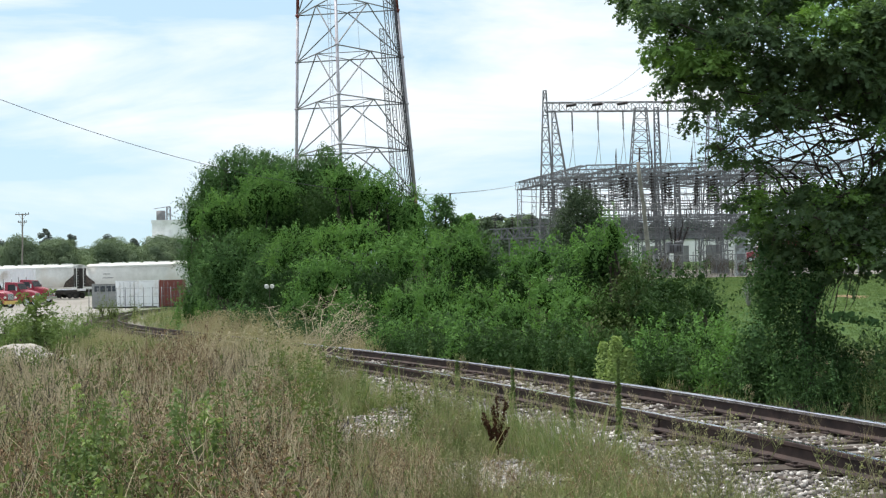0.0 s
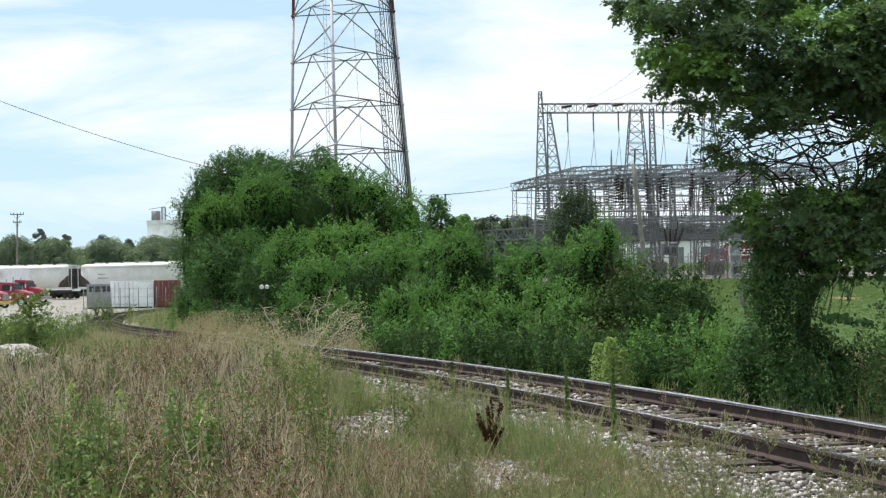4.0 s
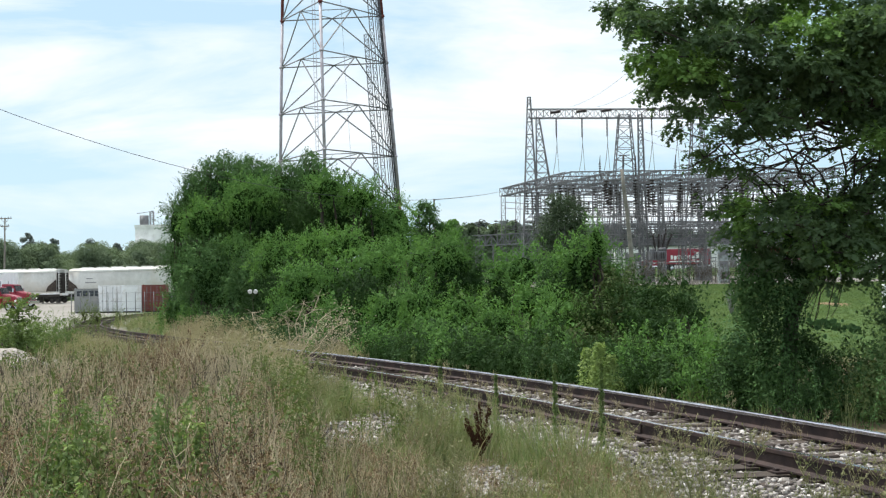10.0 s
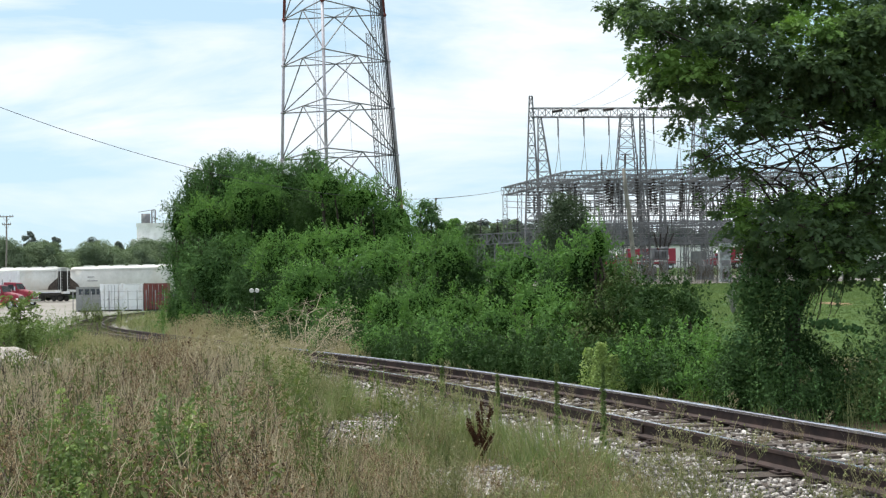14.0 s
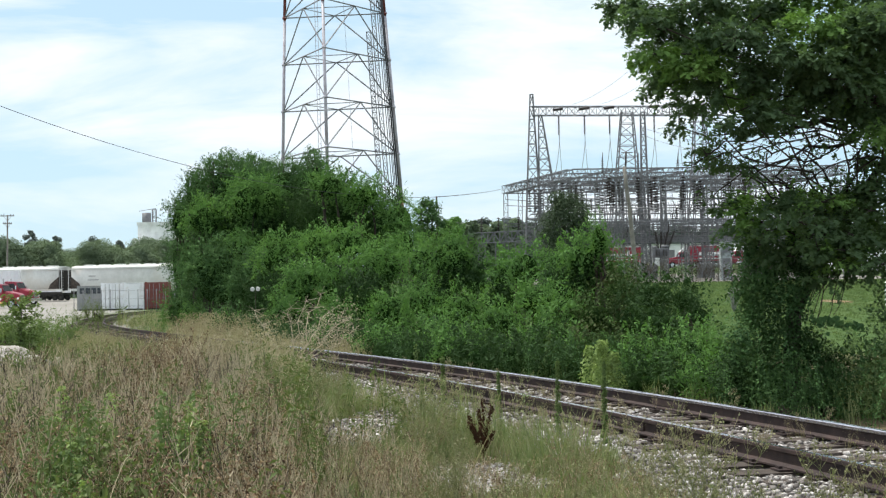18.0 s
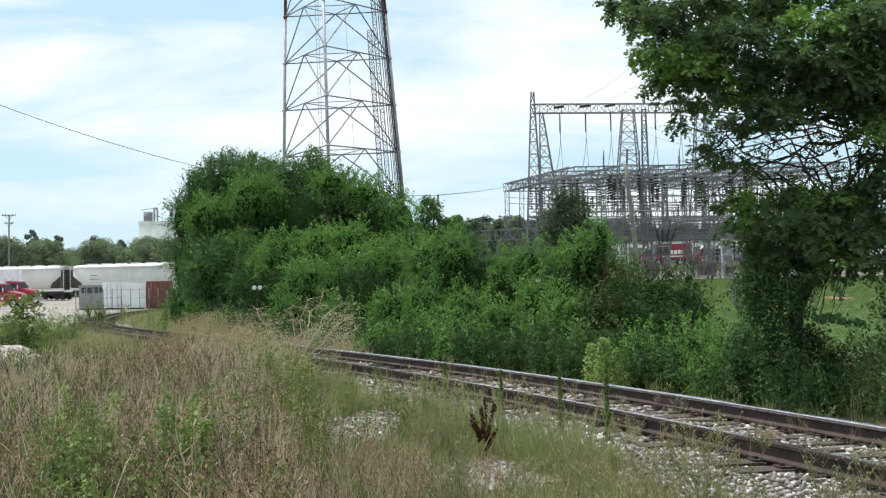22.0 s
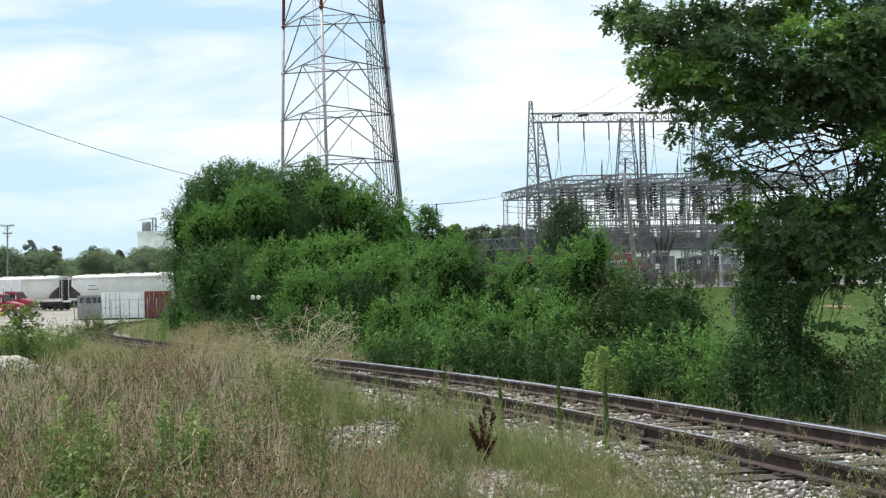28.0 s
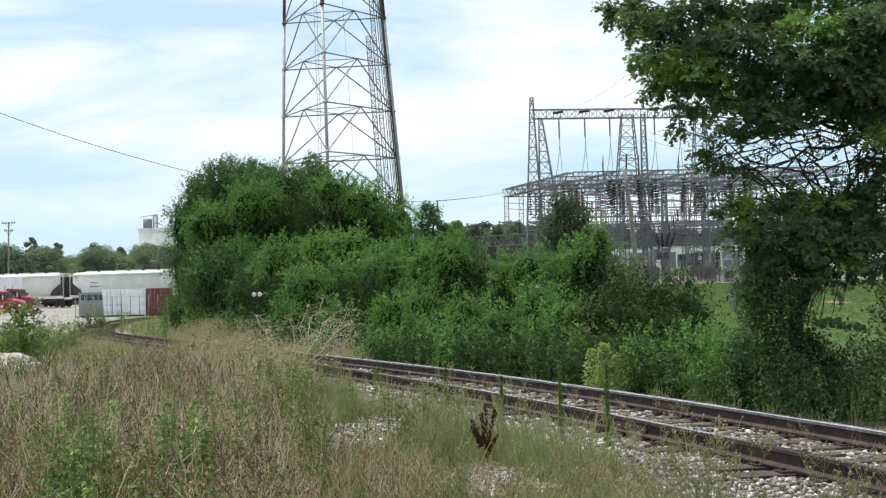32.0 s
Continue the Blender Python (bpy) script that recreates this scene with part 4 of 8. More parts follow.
build_wire("overhead_cable", (17.94, 160.00, 22.00), (19.30, 120.00, 20.22), 0.5, 0.013, "thin conductor strung from the portal")


# ---- the yard: hopper wagons, containers, parked trucks ----
def wheel(name, parent, x, y, r, w, tyre_mat=RUBBER, rim_mat=CHROME):
    """A wheel lying across the local y axis, hub at height r."""
    bm = bmesh.new()
    prof = [(0.62, -0.5), (0.95, -0.5), (1.0, -0.35), (1.0, 0.35), (0.95, 0.5), (0.62, 0.5)]
    rings = []
    for k in range(18):
        a = 2 * math.pi * k / 18
        rings.append([bm.verts.new((math.cos(a) * r * q, w * o, math.sin(a) * r * q)) for q, o in prof])
    for k in range(18):
        a, b = rings[k], rings[(k + 1) % 18]
        for i in range(len(prof)):
            j = (i + 1) % len(prof)
            bm.faces.new((a[i], a[j], b[j], b[i]))
    wh = part(name, bm, tyre_mat, parent)
    wh.location = (x, y, r)
    bm = bmesh.new()
    bar(bm, (0, -w * 0.4, 0), (0, w * 0.4, 0), r * 0.62, None, 14)
    bar(bm, (0, -w * 0.55, 0), (0, w * 0.55, 0), r * 0.2, None, 8)
    part("rim", bm, rim_mat, wh)
    return wh


def build_hopper(m, length=17.0):
    """A covered hopper wagon along local x, on the ground at z = 0."""
    car = holder("hopper_wagon", m, "dirty white covered hopper wagon with rounded sides", "railway wagon", "hopper wagons in the yard")
    half, w = length / 2, 1.55
    bm = bmesh.new()
    prof = [(-1.2, 1.25), (-w, 1.6), (-w - 0.05, 2.7), (-w, 3.95), (-1.4, 4.28), (-0.5, 4.42), (0.5, 4.42), (1.4, 4.28), (w, 3.95), (w + 0.05, 2.7), (w, 1.6), (1.2, 1.25)]
    rings = [[bm.verts.new((x, a, b)) for a, b in prof] for x in np.linspace(-half, half, 9)]
    for r0, r1 in zip(rings[:-1], rings[1:]):
        for i in range(len(prof)):
            j = (i + 1) % len(prof)
            f = bm.faces.new((r0[i], r0[j], r1[j], r1[i]))
            f.smooth = True
    bm.faces.new(rings[0][::-1])
    bm.faces.new(rings[-1])
    part("body", bm, CAR_WHITE, car)
    bm = bmesh.new()
    box(bm, -half - 0.05, half + 0.05, -w - 0.1, -w + 0.05, 3.92, 4.12, bevel=0.02)
    box(bm, -half - 0.05, half + 0.05, w - 0.05, w + 0.1, 3.92, 4.12, bevel=0.02)
    part("top_rail", bm, CAR_WHITE, car)
    bm = bmesh.new()
    box(bm, -half - 0.5, half + 0.5, -w - 0.08, -w + 0.1, 1.15, 1.45)
    box(bm, -half - 0.5, half + 0.5, w - 0.1, w + 0.08, 1.15, 1.45)
    part("side_sill", bm, CAR_WHITE, car)
    for s in (-1, 1):
        for y in (-w - 0.08, w + 0.08):
            bm = bmesh.new()
            x0 = s * (half + 0.01)
            vs = [bm.verts.new(p) for p in ((x0, y, 1.45), (x0 - s * 1.5, y, 1.45), (x0 - s * 1.2, y, 2.1), (x0, y, 3.0), (x0, y * 0.9, 1.45), (x0 - s * 1.5, y * 0.9, 1.45), (x0 - s * 1.2, y * 0.9, 2.1), (x0, y * 0.9, 3.0))]
            for f in ((0, 1, 2, 3), (7, 6, 5, 4), (0, 4, 5, 1), (1, 5, 6, 2), (2, 6, 7, 3), (3, 7, 4, 0)):
                bm.faces.new([vs[k] for k in f])
            bmesh.ops.recalc_face_normals(bm, faces=bm.faces)
            part("slope_sheet", bm, TIE, car, "dark opening under the sloping end")
        bm = bmesh.new()
        for y in (-w, w):
            bar(bm, (s * (half + 0.45), y, 1.3), (s * (half + 0.45), y, 4.2), 0.05)
        for k in range(8):
            z = 1.5 + k * 0.36
            bar(bm, (s * (half + 0.45), -w, z), (s * (half + 0.45), -w + 0.5, z), 0.03)
        box(bm, min(s * half, s * (half + 0.5)), max(s * half, s * (half + 0.5)), -0.4, 0.4, 4.3, 4.36)
        part("end_ladder", bm, CAR_WHITE, car)
        # Added dark block imitates the shadow below the inward-sloping end.
        boxed("end_shade", (min(s * (half + 0.02), s * (half + 0.3)), max(s * (half + 0.02), s * (half + 0.3)), -1.35, 1.35, 1.1, 3.9), CAR_DARK, car, 0.03, "dark block standing in for shade below the sloping end")
        bogie = boxed("bogie", (s * (half - 1.9) - 1.5, s * (half - 1.9) + 1.5, -1.05, 1.05, 0.45, 0.95), CAR_DARK, car, 0.06)
        for q in (-0.9, 0.9):
            for y in (-0.78, 0.78):
                wheel("wheel", bogie, s * (half - 1.9) + q, y, 0.46, 0.16, CAR_DARK, CAR_DARK)
        bm = bmesh.new()
        box(bm, min(s * half, s * (half + 1.0)), max(s * half, s * (half + 1.0)), -0.2, 0.2, 0.75, 1.05)
        part("coupler", bm, CAR_DARK, car)
    for k in range(3):
        x = (k - 1) * length * 0.27
        bm = bmesh.new()
        top = [bm.verts.new((x + a * 2.0, b * 1.3, 1.3)) for a, b in ((-1, -1), (1, -1), (1, 1), (-1, 1))]
        low = [bm.verts.new((x + a * 0.5, b * 0.5, 0.35)) for a, b in ((-1, -1), (1, -1), (1, 1), (-1, 1))]
        bm.faces.new(top)
        bm.faces.new(low[::-1])
        for i in range(4):
            bm.faces.new((top[i], low[i], low[(i + 1) % 4], top[(i + 1) % 4]))
        bmesh.ops.recalc_face_normals(bm, faces=bm.faces)
        part("discharge_hopper", bm, CAR_WHITE, car)
    for k in range(7):
        x = (k - 3) * length * 0.13
        boxed("hatch", (x - 0.7, x + 0.7, -0.35, 0.35, 4.41, 4.56), CAR_WHITE, car, 0.03)
    for x0, x1, z0 in ((-5.9, -4.85, 3.0), (-6.0, -4.4, 2.5)):
        boxed("stencil", (x0, x1, -w - 0.085, -w - 0.06, z0, z0 + 0.09), STEEL_GREY, car, 0.0, "grey lettering bar")
    return car


def build_container(m, size, material, label, doors=True):
    """A shipping container, its end to local -y, corrugated along its length."""
    w, ln, h = size
    c = holder("shipping_container", m, label, "container", "containers in a row by the track")
    pts = []
    n = int(ln / 0.14)
    for s in (-1, 1):
        for k in range(n):
            y0 = -0.0 + ln * k / n
            o = 0.03 if k % 4 < 2 else 0.0
            pts.append((s * (w / 2 - o - 0.02), y0))
    for s in (0, 1):
        row = pts[s * n:(s + 1) * n]
        bm = bmesh.new()
        for (xa, ya), (xb, yb) in zip(row[:-1], row[1:]):
            f = [bm.verts.new(p) for p in ((xa, ya, 0.16), (xb, yb, 0.16), (xb, yb, h - 0.1), (xa, ya, h - 0.1))]
            bm.faces.new(f)
        bmesh.ops.remove_doubles(bm, verts=bm.verts[:], dist=0.001)
        part("side_wall", bm, material, c)
    boxed("roof", (-w / 2 + 0.01, w / 2 - 0.01, 0.0, ln, h - 0.1, h - 0.03), material, c, 0.01)
    boxed("floor_frame", (-w / 2 + 0.01, w / 2 - 0.01, 0.0, ln, 0.0, 0.15), CAR_DARK, c)
    for x in (-w / 2 + 0.08, w / 2 - 0.08):
        for y in (0.06, ln - 0.06):
            boxed("corner_post", (x - 0.08, x + 0.08, y - 0.08, y + 0.08, 0, h), material, c, 0.01)
    boxed("back_wall", (-w / 2 + 0.05, w / 2 - 0.05, ln - 0.1, ln - 0.04, 0.1, h - 0.05), material, c)
    if doors:
        for s in (-1, 1):
            x0, x1 = sorted((s * 0.015, s * (w / 2 - 0.15)))
            door = boxed("door", (x0, x1, -0.02, 0.05, 0.14, h - 0.12), material, c, 0.012)
            bm = bmesh.new()
            for q in (0.3, 0.7):
                x = x0 + (x1 - x0) * q
                bar(bm, (x, -0.06, 0.18), (x, -0.06, h - 0.16), 0.022, None, 6)
                box(bm, x - 0.12, x + 0.02, -0.1, -0.05, h * 0.42, h * 0.44)
            part("lock_rod", bm, STEEL_GREY, door)
    else:
        boxed("front_wall", (-w / 2 + 0.15, w / 2 - 0.15, -0.01, 0.05, 0.14, h - 0.12), material, c, 0.012)
    return c


def build_tractor(m, label, nose=TRUCK_RED, fairing=None, bumper=CHROME, name="semi_truck", group="parked red trucks", length=6.6):
    """A conventional lorry tractor, nose to local -x, on the ground at z = 0."""
    t = holder(name, m, label, "truck", group)
    boxed("chassis", (-3.0, length - 3.2, -0.45, 0.45, 0.62, 0.9), CAR_DARK, t, 0.03)
    bm = bmesh.new()
    lo = [(-3.1, 0.75), (-3.15, 1.55), (-2.9, 1.75), (-1.35, 2.05), (-1.35, 0.75)]
    vs = []
    for s in (-1, 1):
        vs.append([bm.verts.new((x, s * (0.72 if x < -2 else 0.95), z)) for x, z in lo])
    bm.faces.new(vs[0][::-1])
    bm.faces.new(vs[1])
    for i in range(5):
        j = (i + 1) % 5
        bm.faces.new((vs[0][i], vs[0][j], vs[1][j], vs[1][i]))
    bmesh.ops.recalc_face_normals(bm, faces=bm.faces)
    bmesh.ops.bevel(bm, geom=bm.edges[:], offset=0.09, segments=3, affect="EDGES")
    part("hood", bm, nose, t)
    for s in (-1, 1):
        bm = bmesh.new()
        for k in range(9):
            a0, a1 = math.pi * k / 9, math.pi * (k + 1) / 9
            for q in (0,):
                pa = [(-2.35 - math.cos(a) * 0.68, 0.55 + math.sin(a) * 0.68) for a in (a0, a1)]
                v = [bm.verts.new(p) for p in ((pa[0][0], s * 0.72, pa[0][1]), (pa[1][0], s * 0.72, pa[1][1]), (pa[1][0], s * 1.2, pa[1][1]), (pa[0][0], s * 1.2, pa[0][1]))]
                bm.faces.new(v)
        bmesh.ops.remove_doubles(bm, verts=bm.verts[:], dist=0.002)
        bmesh.ops.solidify(bm, geom=bm.faces[:], thickness=0.06)
        part("fender", bm, nose, t)
        bm = bmesh.new()
        box(bm, -3.18, -3.05, s * 0.9 - 0.16, s * 0.9 + 0.16, 1.05, 1.3, bevel=0.03)
        part("headlight", bm, TRUCK_WHITE, t, "clear headlight")
    bm = bmesh.new()
    box(bm, -3.22, -3.12, -0.5, 0.5, 0.9, 1.6, bevel=0.03)
    for k in range(9):
        box(bm, -3.25, -3.2, -0.45 + k * 0.1, -0.41 + k * 0.1, 0.93, 1.57)
    part("grille", bm, CHROME, t, "chrome grille")
    boxed("bumper", (-3.4, -3.15, -1.2, 1.2, 0.42, 0.82), bumper, t, 0.06)
    bm = bmesh.new()
    lo = [(-1.35, 0.75), (-1.35, 2.0), (-1.0, 2.85), (0.55, 2.95), (0.55, 0.75)]
    vs = [[bm.verts.new((x, s * (1.08 if z < 2.2 else 0.98), z)) for x, z in lo] for s in (-1, 1)]
    bm.faces.new(vs[0][::-1])
    bm.faces.new(vs[1])
    for i in range(5):
        j = (i + 1) % 5
        bm.faces.new((vs[0][i], vs[0][j], vs[1][j], vs[1][i]))
    bmesh.ops.recalc_face_normals(bm, faces=bm.faces)
    bmesh.ops.bevel(bm, geom=bm.edges[:], offset=0.07, segments=2, affect="EDGES")
    cab = part("cab", bm, nose, t)
    bm = bmesh.new()
    v = [bm.verts.new(p) for p in ((-1.37, -0.95, 2.05), (-1.37, 0.95, 2.05), (-1.07, 0.88, 2.75), (-1.07, -0.88, 2.75))]
    bm.faces.new(v)
    bmesh.ops.solidify(bm, geom=bm.faces[:], thickness=0.03)
    part("windscreen", bm, GLASS_DARK, cab)
    for s in (-1, 1):
        bm = bmesh.new()
        v = [bm.verts.new(p) for p in ((-1.05, s * 1.1, 1.95), (0.1, s * 1.1, 1.95), (0.1, s * 1.02, 2.65), (-0.8, s * 1.02, 2.65))]
        bm.faces.new(v)
        bmesh.ops.solidify(bm, geom=bm.faces[:], thickness=0.03)
        part("side_window", bm, GLASS_DARK, cab)
        bm = bmesh.new()
        box(bm, -1.25, -1.1, s * 1.3 - 0.06, s * 1.3 + 0.06, 1.9, 2.4, bevel=0.02)
        bar(bm, (-1.15, s * 1.05, 2.3), (-1.15, s * 1.3, 2.3), 0.02)
        part("mirror", bm, CHROME, cab)
        bm = bmesh.new()
        bar(bm, (0.7, s * 0.95, 0.9), (0.7, s * 0.95, 3.3), 0.06, None, 8)
        part("exhaust_stack", bm, STEEL_GREY, t)
        bm = bmesh.new()
        bar(bm, (-0.9, s * 1.0, 0.72), (0.5, s * 1.0, 0.72), 0.3, None, 12)
        part("fuel_tank", bm, CHROME, t)
        bm = bmesh.new()
        box(bm, -0.55, -0.25, s * 1.09 - 0.01, s * 1.09 + 0.01, 1.25, 1.55)
        box(bm, -0.3, -0.0, s * 1.09 - 0.01, s * 1.09 + 0.01, 1.4, 1.5)
        part("door_emblem", bm, TRUCK_WHITE, cab, "small white emblem shape")
        wheel("wheel", t, -2.35, s * 1.0, 0.52, 0.3)
        for q in (1.6, 2.85):
            wheel("wheel", t, q, s * 0.95, 0.52, 0.55)
    if fairing:
        bm = bmesh.new()
        lo = [(-0.95, 2.9), (-0.2, 3.65), (0.5, 3.85), (0.5, 2.9)]
        vs = [[bm.verts.new((x, s * 0.95, z)) for x, z in lo] for s in (-1, 1)]
        bm.faces.new(vs[0][::-1])
        bm.faces.new(vs[1])
        for i in range(4):
            j = (i + 1) % 4
            bm.faces.new((vs[0][i], vs[0][j], vs[1][j], vs[1][i]))
        bmesh.ops.recalc_face_normals(bm, faces=bm.faces)
        bmesh.ops.bevel(bm, geom=bm.edges[:], offset=0.1, segments=2, affect="EDGES")
        part("roof_fairing", bm, fairing, t, "white roof fairing")
    return t


def yard():
    def spot(p):
        return p[0], p[1], gz(p[0], p[1])
    # the line of wagons runs behind the yard, nearer towards the shrubs
    a, b = Vector((-48.33, 186.00, 3.14)), Vector((-30.00, 180.00, 2.86))
    d = (b - a).normalized()
    turn = math.degrees(math.atan2(d.y, d.x))
    x, y, z = spot(a + d * 8.6)
    first = build_hopper(pose(x, y, z, 0, 0, turn))
    for k in (-1, 1):
        q = a + d * (8.6 + 19.2 * k)
        copy_thing(first, pose(q.x, q.y, gz(q.x, q.y), 0, 0, turn + k * -2))
    x, y = -54.4, 180.8
    van = build_container(pose(x, y, gz(x, y) + 1.1, 0, 0, 100), (2.6, 12, 2.9), BOX_WHITE, "white van trailer parked beside the wagons", False)
    van["category"] = "trailer"
    for yy in (8.6, 9.9):
        for xx in (-0.95, 0.95):
            w = wheel("wheel", van, xx, yy, 0.5, 0.4)
            w.location.z, w.rotation_euler.z = -0.6, radians(90)
    for xx in (-0.7, 0.7):
        boxed("landing_leg", (xx - 0.07, xx + 0.07, 1.6, 1.75, -1.1, 0.05), CAR_DARK, van)
    x, y = -50.2, 181.6
    bed = holder("flatbed_trailer", pose(x, y, gz(x, y), 0, 0, -14), "pale grey flatbed trailer parked before the wagons", "trailer")
    boxed("deck", (-2.2, 1.8, -1.1, 1.1, 0.95, 1.25), BOX_WHITE, bed, 0.03)
    boxed("side_rail", (-2.2, 1.8, -1.16, -1.1, 0.8, 1.1), CAR_DARK, bed)
    for sx in (0.6, 1.4):
        for sy in (-0.85, 0.85):
            wheel("wheel", bed, sx, sy, 0.38, 0.3, RUBBER, CAR_DARK)
    for sy in (-0.6, 0.6):
        boxed("landing_leg", (-1.6, -1.48, sy - 0.06, sy + 0.06, 0.0, 0.95), CAR_DARK, bed)
    # the row of containers, ends to the camera
    row = [((134, 182), BOX_GREY, "weathered grey open-topped equipment box", False), ((176, 216), BOX_WHITE, "white shipping container with closed end doors", True), ((217, 252), BOX_WHITE, "plain white shipping container", False), ((254, 294), BOX_RED, "rust-red shipping container with closed doors", True)]
    for (p0, p1), mat, lab, doors in row:
        dd = 141.0
        xm = ((p0 + p1) / 2 - 784) / 2500 * dd
        box_ = build_container(pose(xm, dd, gz(xm, dd), 0, 0, 8), ((p1 - p0) / 2500 * dd, 6.1, 2.75 if mat != BOX_GREY else 2.5), mat, lab, doors)
        if mat == BOX_GREY:
            for k in range(4):
                w = (p1 - p0) / 2500 * dd
                x0 = -w / 2 + 0.2 + k * (w - 0.4) / 4
                boxed("window", (x0 + 0.06, x0 + (w - 0.4) / 4 - 0.06, -0.06, 0.0, 1.7, 2.25), GLASS_DARK, box_, 0.01, "dark window opening")
    # a wire fence before the containers
    fx0, fx1, fy = (128 - 784) / 2500 * 135, (306 - 784) / 2500 * 135, 135.0
    fence = holder("yard_fence", pose(fx0, fy, gz(fx0, fy)), "low wire fence with thin dark posts before the containers", "fence")
    n = 11
    for k in range(n + 1):
        x = (fx1 - fx0) * k / n
        bm = bmesh.new()
        bar(bm, (x, 0, -0.2), (x, 0, 2.1), 0.04, None, 6)
        part("post", bm, STEEL_GREY, fence)
    for z in (0.5, 1.2, 2.0):
        bm = bmesh.new()
        bar(bm, (0, 0, z), (fx1 - fx0, 0, z), 0.012, None, 4)
        part("wire", bm, STEEL_GREY, fence)
    # parked trucks
    x, y, z = spot((-53.15, 168.00, -0.09))
    build_tractor(pose(x, y, z, 0, 0, 168), "red conventional truck parked on the gravel yard")
    x, y, z = spot((-53.85, 176.00, -0.06))
    build_tractor(pose(x, y, z, 0, 0, 168), "red conventional truck parked behind its twin")
    x, y, z = spot((-52.89, 158.00, -0.20))
    build_tractor(pose(x, y, z, 0, 0, 160), "red truck with a yellow bumper parked on the yard", bumper=TRUCK_YELLOW)


yard()


# ---- buildings far off ----
def build_warehouse(m, w, dp, h, ridge, label, doors=0):
    bl = holder("warehouse", m, label, "building")
    for nm, dims in (("front_wall", (-w / 2, w / 2, 0, 0.25, -0.5, h)), ("back_wall", (-w / 2, w / 2, dp - 0.25, dp, -0.5, h)), ("side_wall", (-w / 2, -w / 2 + 0.25, 0.25, dp - 0.25, -0.5, h)), ("side_wall", (w / 2 - 0.25, w / 2, 0.25, dp - 0.25, -0.5, h))):
        boxed(nm, dims, WALL_WHITE, bl)
    bm = bmesh.new()
    v = [bm.verts.new(p) for p in ((-w / 2 - 0.4, -0.4, h), (w / 2 + 0.4, -0.4, h), (w / 2 + 0.4, dp / 2, h + ridge), (-w / 2 - 0.4, dp / 2, h + ridge), (-w / 2 - 0.4, dp + 0.4, h), (w / 2 + 0.4, dp + 0.4, h))]
    bm.faces.new((v[0], v[1], v[2], v[3]))
    bm.faces.new((v[3], v[2], v[5], v[4]))
    bmesh.ops.solidify(bm, geom=bm.faces[:], thickness=0.2)
    part("roof", bm, ROOF_GREY, bl)
    for k in range(doors):
        x = -w / 2 + w * (k + 0.5) / doors
        boxed("loading_door", (x - 1.6, x + 1.6, -0.06, 0.02, 0, 3.4), ROOF_GREY, bl, 0.02)
    return bl


x_, y_, z_ = (54.07, 300.00, 5.81)
build_warehouse(pose(x_, y_, gz(x_, y_), 0, 0, 0), 34, 20, 4.7, 0.3, "long white warehouse with a grey metal roof", 5)
x_, y_, z_ = (38.50, 305.00, 6.11)
build_warehouse(pose(x_, y_, gz(x_, y_), 0, 0, 0), 14, 12, 4.0, 0.6, "low white shed beside the warehouse", 2)
x_, y_, z_ = (61.20, 190.00, 3.15)
build_warehouse(pose(x_, y_, gz(x_, y_), 0, 0, 6), 14, 10, 3.4, 1.2, "small white building beyond the lawn", 1)


def build_elevator():
    x, y, z = (-96.29, 470.00, 16.35)
    el = holder("grain_elevator", pose(x, y, gz(x, y)), "white grain elevator with a grey tank on its roof", "building")
    top = (-96.23, 470.00, 24.25)[2] - gz(x, y)
    boxed("main_block", (-5.6, 5.8, 0, 12, -0.5, top), WALL_WHITE, el, 0.05)
    boxed("annex", (-7, 1, -3, 0, -0.5, top - 5), WALL_WHITE, el, 0.05)
    bm = bmesh.new()
    bar(bm, (-3.4, 4, top), (-3.4, 4, top + 3.8), 1.5, None, 16)
    part("roof_tank", bm, STEEL_GREY, el, "grey steel tank")
    bm = bmesh.new()
    lattice(bm, Vector((-0.8, 4, top)), Vector((-0.8, 4, top + 5)), 1.2, 1.2, 4, 0.08)
    bar(bm, (-5.6, 3, top + 4.4), (0, 3, top + 5.2), 0.12)
    part("headhouse_frame", bm, STEEL_GREY, el)
    boxed("parapet", (-5.8, 6.0, -0.2, 0.1, top - 0.6, top + 0.5), WALL_WHITE, el)


build_elevator()


def build_yard_lamp():
    x, y, z = (-28.26, 150.00, 7.21)
    lamp = holder("yard_lamp", pose(x, y, gz(x, y)), "white yard lamp head on a slim grey post", "lamp post")
    h = z - gz(x, y)
    bm = bmesh.new()
    bar(bm, (0, 0, -0.2), (0, 0, h), 0.07, 0.05, 8)
    part("post", bm, STEEL_GREY, lamp)
    bm = bmesh.new()
    bmesh.ops.create_uvsphere(bm, u_segments=16, v_segments=10, radius=0.45)
    bmesh.ops.scale(bm, vec=(1.1, 1, 0.75), verts=bm.verts[:])
    part("shade", bm, TRUCK_WHITE, lamp).location = (0, 0, h)


build_yard_lamp()



# ---- shrubs, trees and vines ----
def limb(bm, a, b, r0, r1, sag=0.0, segs=4, sides=6, jitter=0.06):
    a, b = Vector(a), Vector(b)
    pts = []
    for k in range(segs + 1):
        f = k / segs
        p = a + (b - a) * f + Vector((0, 0, -sag * math.sin(math.pi * f)))
        if 0 < k < segs:
            p += Vector((random.uniform(-1, 1), random.uniform(-1, 1), random.uniform(-1, 1))) * jitter * (b - a).length
        pts.append(p)
    rod(bm, pts, r0, sides, r1)
    return pts


